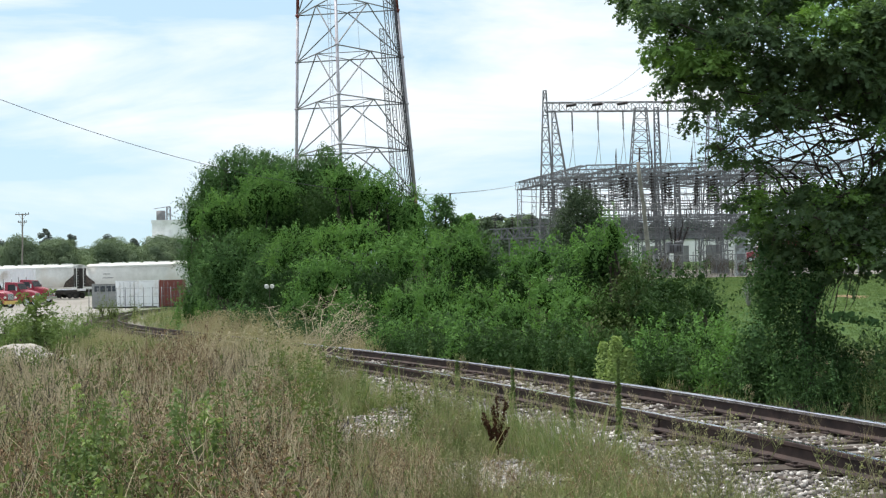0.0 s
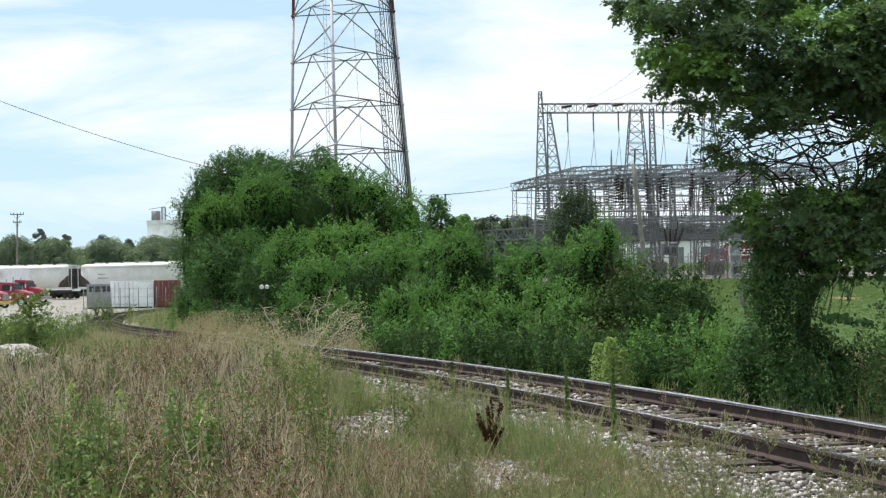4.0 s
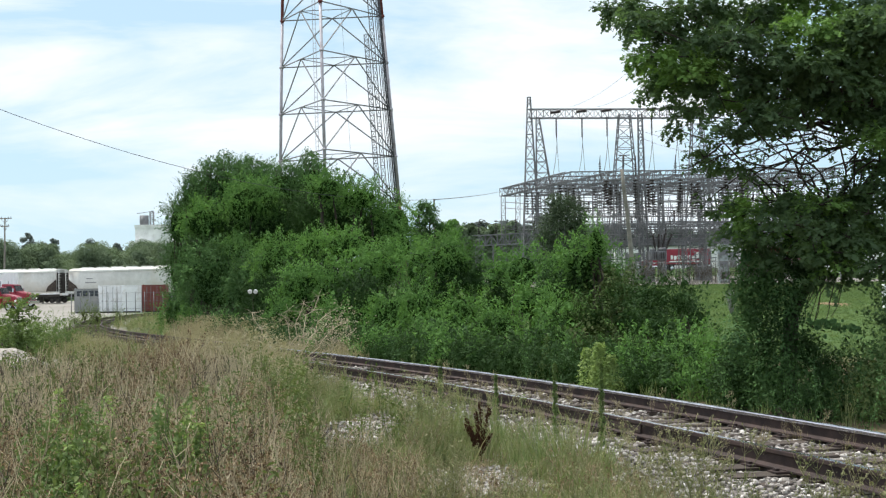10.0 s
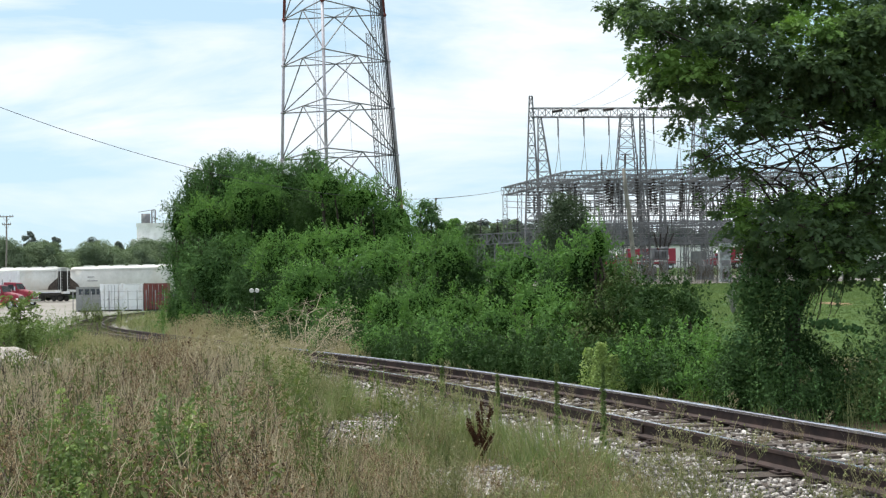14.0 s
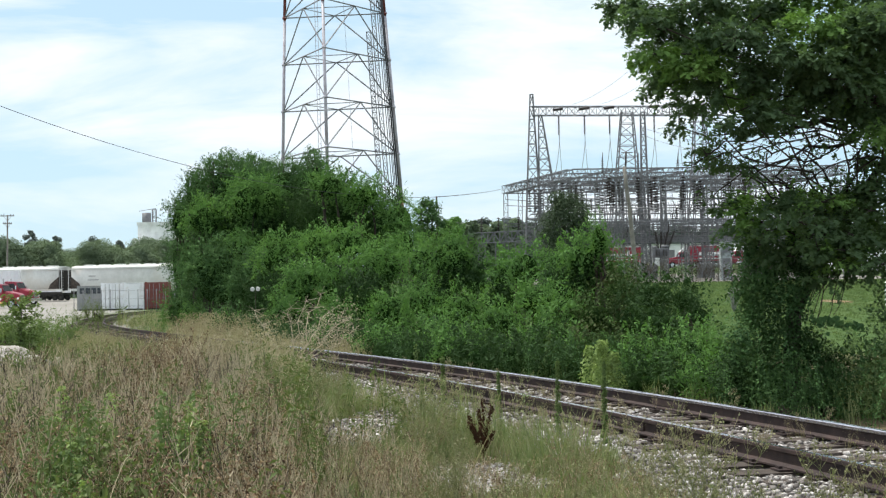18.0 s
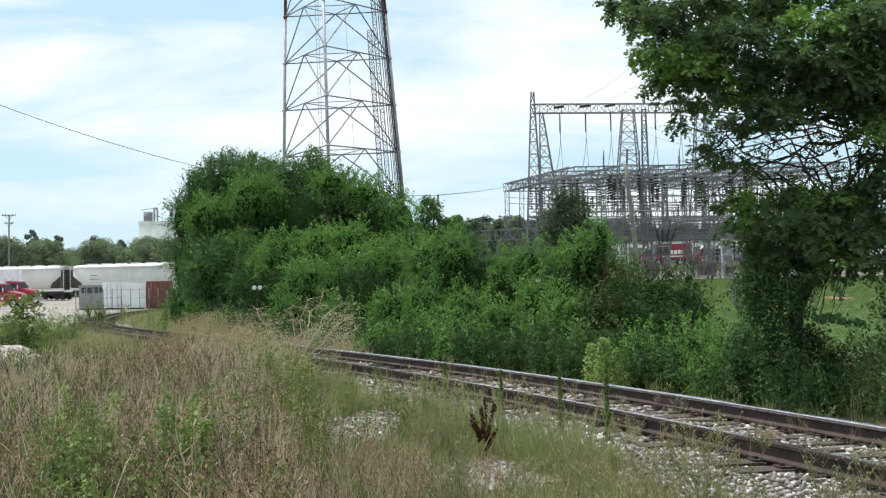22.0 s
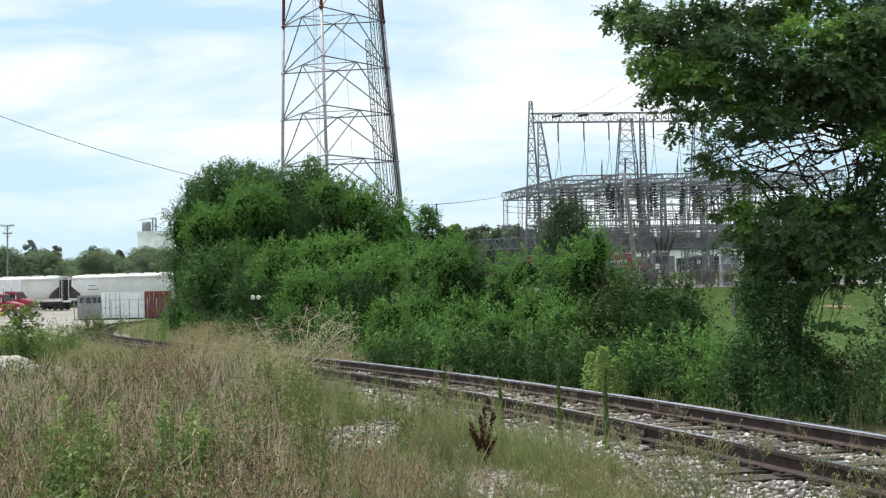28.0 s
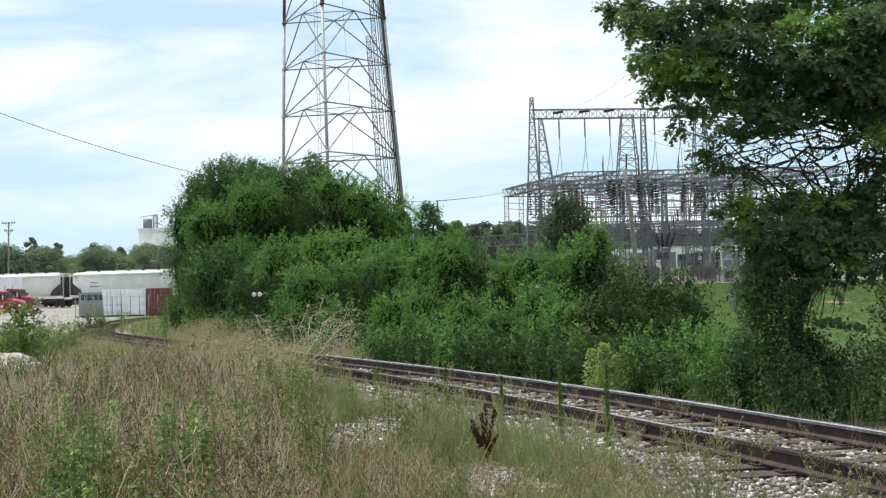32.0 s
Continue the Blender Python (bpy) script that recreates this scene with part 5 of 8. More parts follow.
def spray_template(n=15, droop=0.35, size=0.2):
    """A leafy shoot one unit long that leans over at its tip."""
    f = (np.arange(n) + rng.uniform(0.2, 0.8, n)) / n
    w = rng.uniform(0, 2 * math.pi, n)
    r = 0.1 * (1.15 - 0.6 * f)
    p = np.stack([droop * f * f + np.cos(w) * r, np.sin(w) * r, f * (1 - 0.3 * droop * f)], -1)
    nr = np.stack([np.cos(w) * 0.5 + 0.3, np.sin(w) * 0.5, np.full(n, 0.75)], -1) + rng.normal(0, 0.2, (n, 3))
    return leaf_arrays(p, nr, size, 0.5, 0.12)


SPRAYS = [spray_template(17, rng.uniform(0.2, 0.7), rng.uniform(0.13, 0.18)) for _ in range(9)]


def placed_sprays(pos, axis, size):
    """Leafy shoots at the places, each along its own axis, tips bending down."""
    axis = axis / (np.linalg.norm(axis, axis=1, keepdims=True) + 1e-9)
    down = np.tile(np.array([[0.0, 0.0, -1.0]]), (len(pos), 1)) + rng.normal(0, 0.5, pos.shape)
    bx = down - axis * np.sum(down * axis, axis=1, keepdims=True)
    bx /= np.linalg.norm(bx, axis=1, keepdims=True) + 1e-9
    by = np.cross(axis, bx)
    pick = rng.integers(0, len(SPRAYS), len(pos))
    lists = []
    for i, (v, t) in enumerate(SPRAYS):
        m = pick == i
        k = int(m.sum())
        if not k:
            continue
        q = pos[m][:, None] + size[m][:, None, None] * (v[None, :, :1] * bx[m][:, None] + v[None, :, 1:2] * by[m][:, None] + v[None, :, 2:] * axis[m][:, None])
        lists.append((q.reshape(-1, 3), (t[None] + (np.arange(k) * len(v))[:, None, None]).reshape(-1, 3)))
    return joined(lists)


def puff_cover(puffs, size, up, per_m2, sprays, seed, floor=0.03, back=0.3):
    """Leaves and shoots over a heap of rounded puffs, none where one puff lies inside another."""
    cs, rs = np.array([p[0] for p in puffs]), np.array([p[1] for p in puffs])
    lists = []

    def outer(n_of, depth):
        pts, nrm, own = [], [], []
        for k, (c, r) in enumerate(puffs):
            area = 4 * math.pi * ((r[0] * r[1]) ** 1.6 / 3 + (r[0] * r[2]) ** 1.6 / 3 + (r[1] * r[2]) ** 1.6 / 3) ** (1 / 1.6)
            n = int(area * n_of) + 4
            u = ball_points(n)
            q = c + u * r
            w = 1 + 0.2 * lumps(q, 0.45 * r.mean(), seed + k) - depth * rng.random(n) ** 2
            pts.append(c + u * r * w[:, None])
            nr = u / r
            nrm.append(nr / np.linalg.norm(nr, axis=1, keepdims=True))
            own.append(np.full(n, k))
        pts, nrm, own = np.concatenate(pts), np.concatenate(nrm), np.concatenate(own)
        keep = (pts[:, 2] > floor) & ((nrm[:, 1] < 0.25) | (rng.random(len(pts)) < back)) & ((nrm[:, 2] > -0.35) | (rng.random(len(pts)) < 0.15))
        for k in range(len(puffs)):
            keep &= (own == k) | (np.sum(((pts - cs[k]) / rs[k]) ** 2, axis=1) > 0.88)
        return pts[keep], nrm[keep]
    pts, nrm = outer(per_m2, 0.14)
    lists.append(leaf_arrays(pts, nrm + np.array([0, 0, up]) + rng.normal(0, 0.16, pts.shape), size, 0.6, 0.12))
    # shoots: upright on the tops, hanging over on the flanks
    pts, nrm = outer(sprays, 0.06)
    tilt = nrm[:, 2:3]
    axis = nrm * 0.62 + np.array([0, 0, 1.0]) * (tilt * 1.7 - 0.85) + rng.normal(0, 0.16, pts.shape)
    lists.append(placed_sprays(pts - nrm * size * 0.8, axis, size * rng.uniform(3.6, 9.5, len(pts))))
    return lists


def build_shrub(name, c, r, leaf, size, label, category="shrub", per_m2=110, sprays=20, up=0.35, shoots=0, seed=0, heap=14, core=True, fine=0.34):
    """A plant on its stems: a heap of leafy puffs over a near-black core that imitates shade in the hollows."""
    c, r = np.array(c, float), np.array(r, float)
    g = gz(c[0], c[1])
    plant = holder(name, pose(c[0], c[1], g), label, category, "shrubs beside the track")
    cl = np.array([0, 0, c[2] - g])
    rnd = random.Random(seed)
    r = r - min(0.2, 0.27 * float(r.min()))
    puffs = [(cl, r * 0.66)]
    for k in range(heap):
        # spread over the body by the golden angle, most of them on top and to the open side
        z = 1 - 1.7 * (k + 0.5) / heap
        w = k * 2.4 + rnd.uniform(-0.5, 0.5)
        q = math.sqrt(max(0.05, 1 - z * z)) * 1.04
        d = np.array([math.cos(w) * q, math.sin(w) * q, z])
        if d[1] > 0.35:
            d[1] = -d[1] * 0.7
        rad = min(r[0], r[2]) * rnd.uniform(fine * 0.7, fine * 1.35)
        puffs.append((cl + d * (r - rad * 0.68), np.array([rad * rnd.uniform(0.9, 1.35), rad, rad * rnd.uniform(0.8, 1.5)])))
    lists = puff_cover(puffs, size, up, per_m2, sprays, seed)
    if shoots:
        # long shoots standing up out of the mass
        u = ball_points(shoots)
        u[:, 2] = abs(u[:, 2]) * 0.8 + 0.25
        axis = u * 0.5 + np.array([0, 0, 0.9]) + rng.normal(0, 0.2, u.shape)
        for step in (0.0, 0.6, 1.1):
            ln = size * 4.0 * rng.uniform(0.6, 1.2, shoots)
            lists.append(placed_sprays(cl + u * r * 0.92 + axis * ln[:, None] * step, axis, ln * (1 - 0.3 * step)))
    if shoots > 20:
        # bare-stemmed shoots that stand out against the sky
        for k in range(14):
            bm = bmesh.new()
            w, e = rnd.uniform(0, 6.28), rnd.uniform(0.5, 1.4)
            a = cl + r * np.array([math.cos(w) * math.cos(e), math.sin(w) * math.cos(e), math.sin(e)]) * 0.85
            b = a + np.array([rnd.uniform(-0.35, 0.35), rnd.uniform(-0.3, 0.3), rnd.uniform(0.3, 0.75)])
            limb(bm, a, b, 0.018, 0.007, 0, 4, 4, 0.06)
            f = rng.uniform(0.3, 1.05, (11, 1))
            lists.append(leaf_arrays(a + (b - a) * f + rng.normal(0, 0.06, (11, 3)), rng.normal(0, 0.5, (11, 3)) + np.array([0, -0.3, 0.7]), size * 1.25, 0.5))
            part("shoot", bm, BARK, plant)
    v, t = joined(lists)
    shared("crown", array_mesh("crown", v, t, leaf), plant)
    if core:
        # added core sheet, darkens the gaps as shade would
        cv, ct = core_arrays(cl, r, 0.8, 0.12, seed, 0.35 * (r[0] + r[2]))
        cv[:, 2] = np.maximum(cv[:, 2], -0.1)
        shared("inner_crown", array_mesh("inner_crown", cv, ct, HOLLOW_SHADE, True), plant)
    bm = bmesh.new()
    for k in range(4):
        w = 2 * math.pi * k / 4 + rnd.random()
        tip = cl + np.array([math.cos(w) * r[0] * 0.5, math.sin(w) * r[1] * 0.5, r[2] * 0.3])
        limb(bm, (rnd.uniform(-0.2, 0.2), rnd.uniform(-0.2, 0.2), -0.15), tip, 0.09, 0.03)
    part("stem", bm, BARK, plant)
    return plant


def shrubs():
    # centre, half width and half height in metres, kind of leaf
    # deep: the vine leaf with shade put into its colour
    rows = [
        ((-9.29, 67.5, 5.59), 2.30, 1.73, "dark"),
        ((-6.31, 66.0, 5.41), 2.11, 1.58, "dark"),
        ((-10.01, 66.0, 6.3), 1.48, 1.43, "dark"),
        ((-11.58, 67.0, 6.07), 1.02, 1.07, "dark"),
        ((-12.57, 68.0, 4.95), 0.82, 1.20, "dark"),
        ((-12.64, 69.0, 2.96), 0.99, 1.71, "dark"),
        ((-11.77, 66.0, 0.92), 1.16, 1.00, "dark"),
        ((-8.55, 65.0, 6.45), 1.14, 1.09, "dark"),
        ((-7.07, 64.0, 6.2), 1.23, 1.08, "dark"),
        ((-5.70, 62.5, 6.5), 0.90, 0.85, "dark"),
        ((-4.69, 57.5, 5.79), 0.87, 0.69, "vine"),
        ((-3.31, 57.5, 5.35), 0.97, 0.62, "vine"),
        ((-1.79, 57.5, 4.23), 0.78, 1.10, "vine"),
        ((-1.64, 57.0, 3.34), 0.73, 0.91, "vine"),
        ((-4.44, 60.3, 4.58), 1.69, 1.50, "deep"),
        ((-2.68, 59.8, 4.01), 1.29, 1.44, "deep"),
        ((-10.37, 62.0, 4.75), 1.14, 0.89, "vine"),
        ((-8.17, 61.5, 5.43), 1.43, 1.08, "vine"),
        ((-9.17, 63.0, 4.07), 1.76, 1.36, "deep"),
        ((-6.80, 62.0, 4.25), 1.54, 1.34, "deep"),
        ((-10.89, 63.0, 2.84), 0.96, 1.41, "dark"),
        ((-9.49, 60.5, 2.05), 1.60, 1.45, "dark"),
        ((-10.07, 60.5, 2.78), 0.97, 0.97, "dark"),
        ((-8.57, 60.5, 3.34), 1.06, 0.82, "vine"),
        ((-7.63, 58.0, 1.78), 1.30, 1.25, "dark"),
        ((-6.13, 54.0, 2.79), 1.12, 0.95, "vine"),
        ((-4.71, 53.0, 3.18), 0.85, 0.68, "vine"),
        ((-3.58, 52.0, 3.26), 0.96, 0.79, "vine"),
        ((-4.66, 52.0, 1.74), 1.62, 1.16, "deep"),
        ((-6.44, 53.0, 1.13), 1.19, 0.98, "deep"),
        ((-4.83, 49.5, 1.70), 1.03, 0.79, "vine"),
        ((-3.61, 49.0, 1.76), 0.86, 0.82, "vine"),
        ((-5.41, 48.5, 0.66), 0.89, 0.66, "vine"),
        ((-2.20, 49.0, 2.25), 1.02, 0.90, "vine"),
        ((-2.76, 48.0, 1.04), 1.15, 0.96, "deep"),
        ((-3.61, 46.5, 0.60), 0.89, 0.67, "vine"),
        ((-6.84, 52.0, 0.31), 1.04, 0.62, "deep"),
        ((-0.73, 47.0, 2.36), 0.68, 0.86, "vine"),
        ((0.25, 45.0, 2.46), 0.90, 0.94, "vine"),
        ((0.96, 44.5, 1.83), 0.64, 0.78, "deep"),
        ((-0.29, 45.0, 1.22), 1.08, 0.94, "deep"),
        ((-1.53, 43.0, 0.86), 0.86, 0.76, "vine"),
        ((-2.64, 43.5, 0.10), 0.84, 0.52, "vine"),
        ((-0.66, 42.0, 1.09), 0.67, 0.60, "vine"),
        ((1.68, 42.0, 1.88), 0.57, 0.64, "vine"),
        ((2.30, 40.5, 2.06), 0.62, 0.71, "vine"),
        ((1.78, 42.0, 1.05), 1.08, 0.87, "deep"),
        ((0.50, 40.0, 0.92), 0.74, 0.54, "vine"),
        ((-0.30, 39.0, 0.36), 0.78, 0.50, "vine"),
        ((-1.38, 41.0, -0.09), 0.72, 0.43, "vine"),
        ((3.22, 40.0, 2.07), 0.61, 0.64, "vine"),
        ((3.83, 38.0, 2.25), 0.79, 0.70, "vine"),
        ((4.56, 38.0, 1.81), 0.49, 0.52, "vine"),
        ((4.11, 37.5, 2.72), 0.30, 0.60, "vine"),
        ((3.48, 38.5, 1.39), 1.11, 0.86, "deep"),
        ((2.35, 36.5, 1.19), 0.67, 0.53, "vine"),
        ((1.38, 36.0, 0.69), 0.69, 0.49, "vine"),
        ((0.55, 36.0, 0.25), 0.66, 0.43, "vine"),
        ((2.98, 34.5, 0.93), 0.61, 0.50, "vine"),
        ((4.29, 34.5, 1.41), 0.63, 0.47, "red"),
        ((4.78, 32.5, 1.34), 0.68, 0.42, "deep"),
        ((5.22, 31.0, 1.22), 0.42, 0.42, "deep"),
        ((4.36, 32.0, 0.83), 0.82, 0.61, "deep"),
        ((3.40, 32.0, 0.85), 0.61, 0.51, "red"),
        ((2.36, 32.0, 0.48), 0.61, 0.41, "vine"),
        ((1.73, 33.0, 0.16), 0.61, 0.34, "vine"),
        ((4.44, 29.5, 0.75), 0.54, 0.35, "deep"),
        ((5.29, 29.5, 0.93), 0.31, 0.31, "deep"),
        ((4.63, 28.5, 0.39), 0.57, 0.32, "deep"),
        ((3.20, 29.0, 0.32), 0.58, 0.32, "red"),
        ((3.61, 27.0, 0.27), 0.48, 0.26, "vine"),
        ((2.67, 29.5, 0.18), 0.52, 0.28, "vine"),
        ((4.67, 26.5, 0.41), 0.38, 0.28, "vine"),
        ((4.04, 25.5, 0.23), 0.39, 0.22, "vine"),
        ((4.81, 25.0, 0.39), 0.32, 0.28, "vine"),
        ((4.71, 23.5, 0.18), 0.30, 0.19, "vine"),
        ((-4.08, 45.5, -0.13), 0.80, 0.47, "dark"),
        ((-8.76, 57.0, 0.20), 1.28, 0.59, "dark"),
        ((-12.46, 66.0, 0.64), 0.79, 0.84, "vine"),
        ((-10.76, 62.0, 0.29), 1.04, 0.64, "vine"),
    ]
    labels = {"dark": "dark green tree smothered in vines beside the track", "deep": "vine-covered shrub with leaves coloured darker for shade", "vine": "dense green vine-covered shrub beside the railway track", "red": "shrub with green and reddish-brown leaves beside the track"}
    leaves = {"dark": LEAF_SHADE, "vine": LEAF_VINE, "red": LEAF_RED, "deep": LEAF_VINE_SHADED}
    # a curtain of vines along the foot of the mass, down to the ballast
    rnd = random.Random(77)
    run = 7.5
    while run < 42:
        x, y, z = on_track(run, rnd.uniform(2.5, 3.3))
        if abs(x - 2.4) < 0.6 and abs(y - 21.9) < 1.6:
            run += 0.4
            continue
        rx = rnd.uniform(0.45, 0.75)
        low = 1.0 if run > 15 else 0.62
        # two in three take the leaf darkened for shade
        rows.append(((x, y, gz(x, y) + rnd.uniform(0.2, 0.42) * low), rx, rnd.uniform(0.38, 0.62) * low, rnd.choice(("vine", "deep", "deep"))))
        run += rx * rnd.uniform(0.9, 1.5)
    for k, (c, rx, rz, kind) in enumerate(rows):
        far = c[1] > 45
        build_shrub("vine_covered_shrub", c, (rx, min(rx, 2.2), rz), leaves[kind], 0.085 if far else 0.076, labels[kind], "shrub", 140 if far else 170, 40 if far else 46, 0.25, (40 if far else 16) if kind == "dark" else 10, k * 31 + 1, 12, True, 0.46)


shrubs()


def build_tree(name, base, height, crown_r, leaf, size, label, group="", clumps=16, per=260, trunk_r=0.25, low=0.25, z0=None):
    """A tree: tapered trunk, limbs and a crown of many clumps with gaps between."""
    x, y = base
    g = gz(x, y) if z0 is None else z0
    tree = holder(name, pose(x, y, g), label, "tree", group)
    bm = bmesh.new()
    limb(bm, (0, 0, -0.2), (crown_r * 0.1, 0, height * 0.75), trunk_r, trunk_r * 0.3, 0, 5, 7, 0.02)
    part("trunk", bm, BARK, tree)
    lists = []
    cs = []
    for k in range(clumps):
        w = k * 2.4 + random.random()
        f = (k + 0.5) / clumps
        z = height * (low + (0.93 - low) * f)
        rr = crown_r * math.sin(math.pi * (0.12 + 0.8 * f)) ** 0.7 * random.uniform(0.35, 0.85)
        c = np.array([math.cos(w) * rr, math.sin(w) * rr, z])
        r = crown_r * random.uniform(0.3, 0.5)
        cs.append(c)
        u = ball_points(per) * (rng.random(per) ** 0.4)[:, None]
        p = c + u * np.array([r, r, r * 0.8]) * (1 + 0.35 * lumps(c + u * r, r * 0.6, k))[:, None]
        lists.append(leaf_arrays(p, u + np.array([0, 0, 0.7]) + rng.normal(0, 0.4, p.shape), size))
    v, t = joined(lists)
    shared("crown", array_mesh("crown", v, t, leaf), tree)
    bm = bmesh.new()
    for c in cs[::2]:
        limb(bm, (0, 0, c[2] * 0.6), c, trunk_r * 0.35, 0.04, 0.0, 3, 5)
    part("limb", bm, BARK, tree)
    return tree


def far_trees():
    rnd = random.Random(3)
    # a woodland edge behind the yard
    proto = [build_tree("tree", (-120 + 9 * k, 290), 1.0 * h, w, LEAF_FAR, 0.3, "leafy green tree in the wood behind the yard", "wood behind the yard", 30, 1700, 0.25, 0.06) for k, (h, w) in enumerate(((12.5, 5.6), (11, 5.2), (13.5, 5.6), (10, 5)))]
    for k in range(40):
        a = -0.345 + 0.0062 * k + rnd.uniform(-0.003, 0.003)
        d = rnd.uniform(255, 330)
        x = a * d
        copy_thing(proto[k % 4], pose(x, d, gz(x, d) - rnd.uniform(0.4, 2.6), 0, 0, rnd.uniform(0, 360)))
    far = [build_tree("tree", (-160 + 12 * k, 560), h, w, LEAF_HAZE, 1.3, "distant tree on the skyline, leaves tinted bluish for haze", "distant trees", 14, 160, 0.4, 0.2) for k, (h, w) in enumerate(((17, 6), (14, 7), (20, 6.5)))]
    for k in range(30):
        a = -0.34 + 0.011 * k + rnd.uniform(-0.004, 0.004)
        d = rnd.uniform(520, 640)
        copy_thing(far[k % 3], pose(a * d, d, rnd.uniform(-3, 4), 0, 0, rnd.uniform(0, 360)))
    for k in range(24):
        a = -0.02 + 0.006 * k + rnd.uniform(-0.003, 0.003)
        d = rnd.uniform(400, 520)
        copy_thing(far[(k + 1) % 3], pose(a * d, d, gz(a * d, 300) + rnd.uniform(-3, 0.0), 0, 0, rnd.uniform(0, 360)))
    low_far = [build_tree("tree", (20 + 12 * k, 352), h, w, LEAF_HAZE, 0.8, "tree in the wood beyond the road, leaves greyed for haze", "wood beyond the road", 18, 260, 0.3, 0.02) for k, (h, w) in enumerate(((10.5, 5.5), (9.6, 6), (11.2, 5.6)))]
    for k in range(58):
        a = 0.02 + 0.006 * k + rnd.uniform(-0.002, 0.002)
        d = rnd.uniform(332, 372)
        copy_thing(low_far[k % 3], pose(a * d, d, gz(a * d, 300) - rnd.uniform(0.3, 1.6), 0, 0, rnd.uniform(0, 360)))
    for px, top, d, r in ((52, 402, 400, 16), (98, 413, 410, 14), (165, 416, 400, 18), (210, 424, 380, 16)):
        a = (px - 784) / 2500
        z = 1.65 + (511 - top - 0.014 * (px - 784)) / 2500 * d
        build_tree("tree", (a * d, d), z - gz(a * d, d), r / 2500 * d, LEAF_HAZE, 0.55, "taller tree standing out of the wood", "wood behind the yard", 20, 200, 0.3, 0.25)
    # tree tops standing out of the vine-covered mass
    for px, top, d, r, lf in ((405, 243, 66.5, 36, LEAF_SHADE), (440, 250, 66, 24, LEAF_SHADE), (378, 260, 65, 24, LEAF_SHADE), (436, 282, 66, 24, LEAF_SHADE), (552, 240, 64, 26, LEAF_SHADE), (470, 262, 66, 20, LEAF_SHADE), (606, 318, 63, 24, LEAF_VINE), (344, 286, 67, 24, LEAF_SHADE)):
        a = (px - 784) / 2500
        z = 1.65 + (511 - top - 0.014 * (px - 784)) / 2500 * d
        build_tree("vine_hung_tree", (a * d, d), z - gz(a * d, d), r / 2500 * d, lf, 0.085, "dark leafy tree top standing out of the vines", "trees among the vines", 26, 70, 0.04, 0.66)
    # single trees between the shrubs and the substation
    x, y, z = (8.03, 92.00, 4.15)
    build_tree("tree", (x, y), (8.08, 92.00, 7.85)[2] - gz(x, y), 2.25, LEAF_CEDAR, 0.13, "dense dark green round-topped tree", "", 44, 600, 0.16, 0.08)
    x, y = -0.62, 60.8
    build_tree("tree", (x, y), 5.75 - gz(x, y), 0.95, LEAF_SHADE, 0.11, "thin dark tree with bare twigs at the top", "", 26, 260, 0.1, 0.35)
    x, y = 0.25, 61.0
    build_tree("tree", (x, y), 4.9 - gz(x, y), 0.7, LEAF_VINE, 0.11, "thin dark tree beside its taller neighbour", "", 22, 240, 0.1, 0.3)
    for px, top, d, r in ((805, 385, 150, 26), (830, 392, 170, 22), (880, 392, 240, 24), (905, 388, 250, 20), (850, 400, 240, 24)):
        a = (px - 784) / 2500
        z = 1.65 + (511 - top - 0.014 * (px - 784)) / 2500 * d
        build_tree("tree", (a * d, d), z - gz(a * d, d), r / 2500 * d, LEAF_FAR, 0.45, "green tree before the substation", "trees before the substation", 22, 260, 0.2, 0.2)


far_trees()


def oak_leaves(p, way, nr, size):
    """Deeply lobed leaves: a slim blade with two pairs of side lobes each."""
    n = len(p)
    way = way / (np.linalg.norm(way, axis=1, keepdims=True) + 1e-9)
    side = np.cross(nr, way)
    side /= np.linalg.norm(side, axis=1, keepdims=True) + 1e-9
    nn = np.cross(way, side)
    s = (size * rng.uniform(0.7, 1.25, n))[:, None]
    spots = ((0, 0, 0), (0.16, 0.5, 0), (-0.16, 0.5, 0), (0, 1, -0.16), (0.42, 0.42, 0.1), (-0.42, 0.42, 0.1), (0.36, 0.82, 0.0), (-0.36, 0.82, 0.0), (0, 0.3, 0), (0, 0.62, 0))
    v = np.stack([p + s * (side * a + way * b + nn * c) for a, b, c in spots], 1)
    f = np.array([(0, 1, 2), (1, 3, 2), (8, 4, 1), (8, 2, 5), (9, 6, 3), (9, 3, 7)])
    return v.reshape(-1, 3), (f[None] + (np.arange(n) * 10)[:, None, None]).reshape(-1, 3)


def twig_template(n=13):
    """A drooping end of a branch, one unit long: where its leaves sit, how they point and face."""
    f = (np.arange(n) + rng.uniform(0.1, 0.9, n)) / n
    w = np.arange(n) * 2.4 + rng.normal(0, 0.4, n)
    p = np.stack([0.3 * f * f, np.zeros(n), f * (1 - 0.15 * f)], -1) + rng.normal(0, 0.04, (n, 3))
    way = np.stack([np.cos(w) * 0.8 + 0.5 * f, np.sin(w) * 0.8, 0.35 + 0.5 * f], -1)
    return p, way


TWIGS = [twig_template(int(k)) for k in (10, 12, 14, 16)]


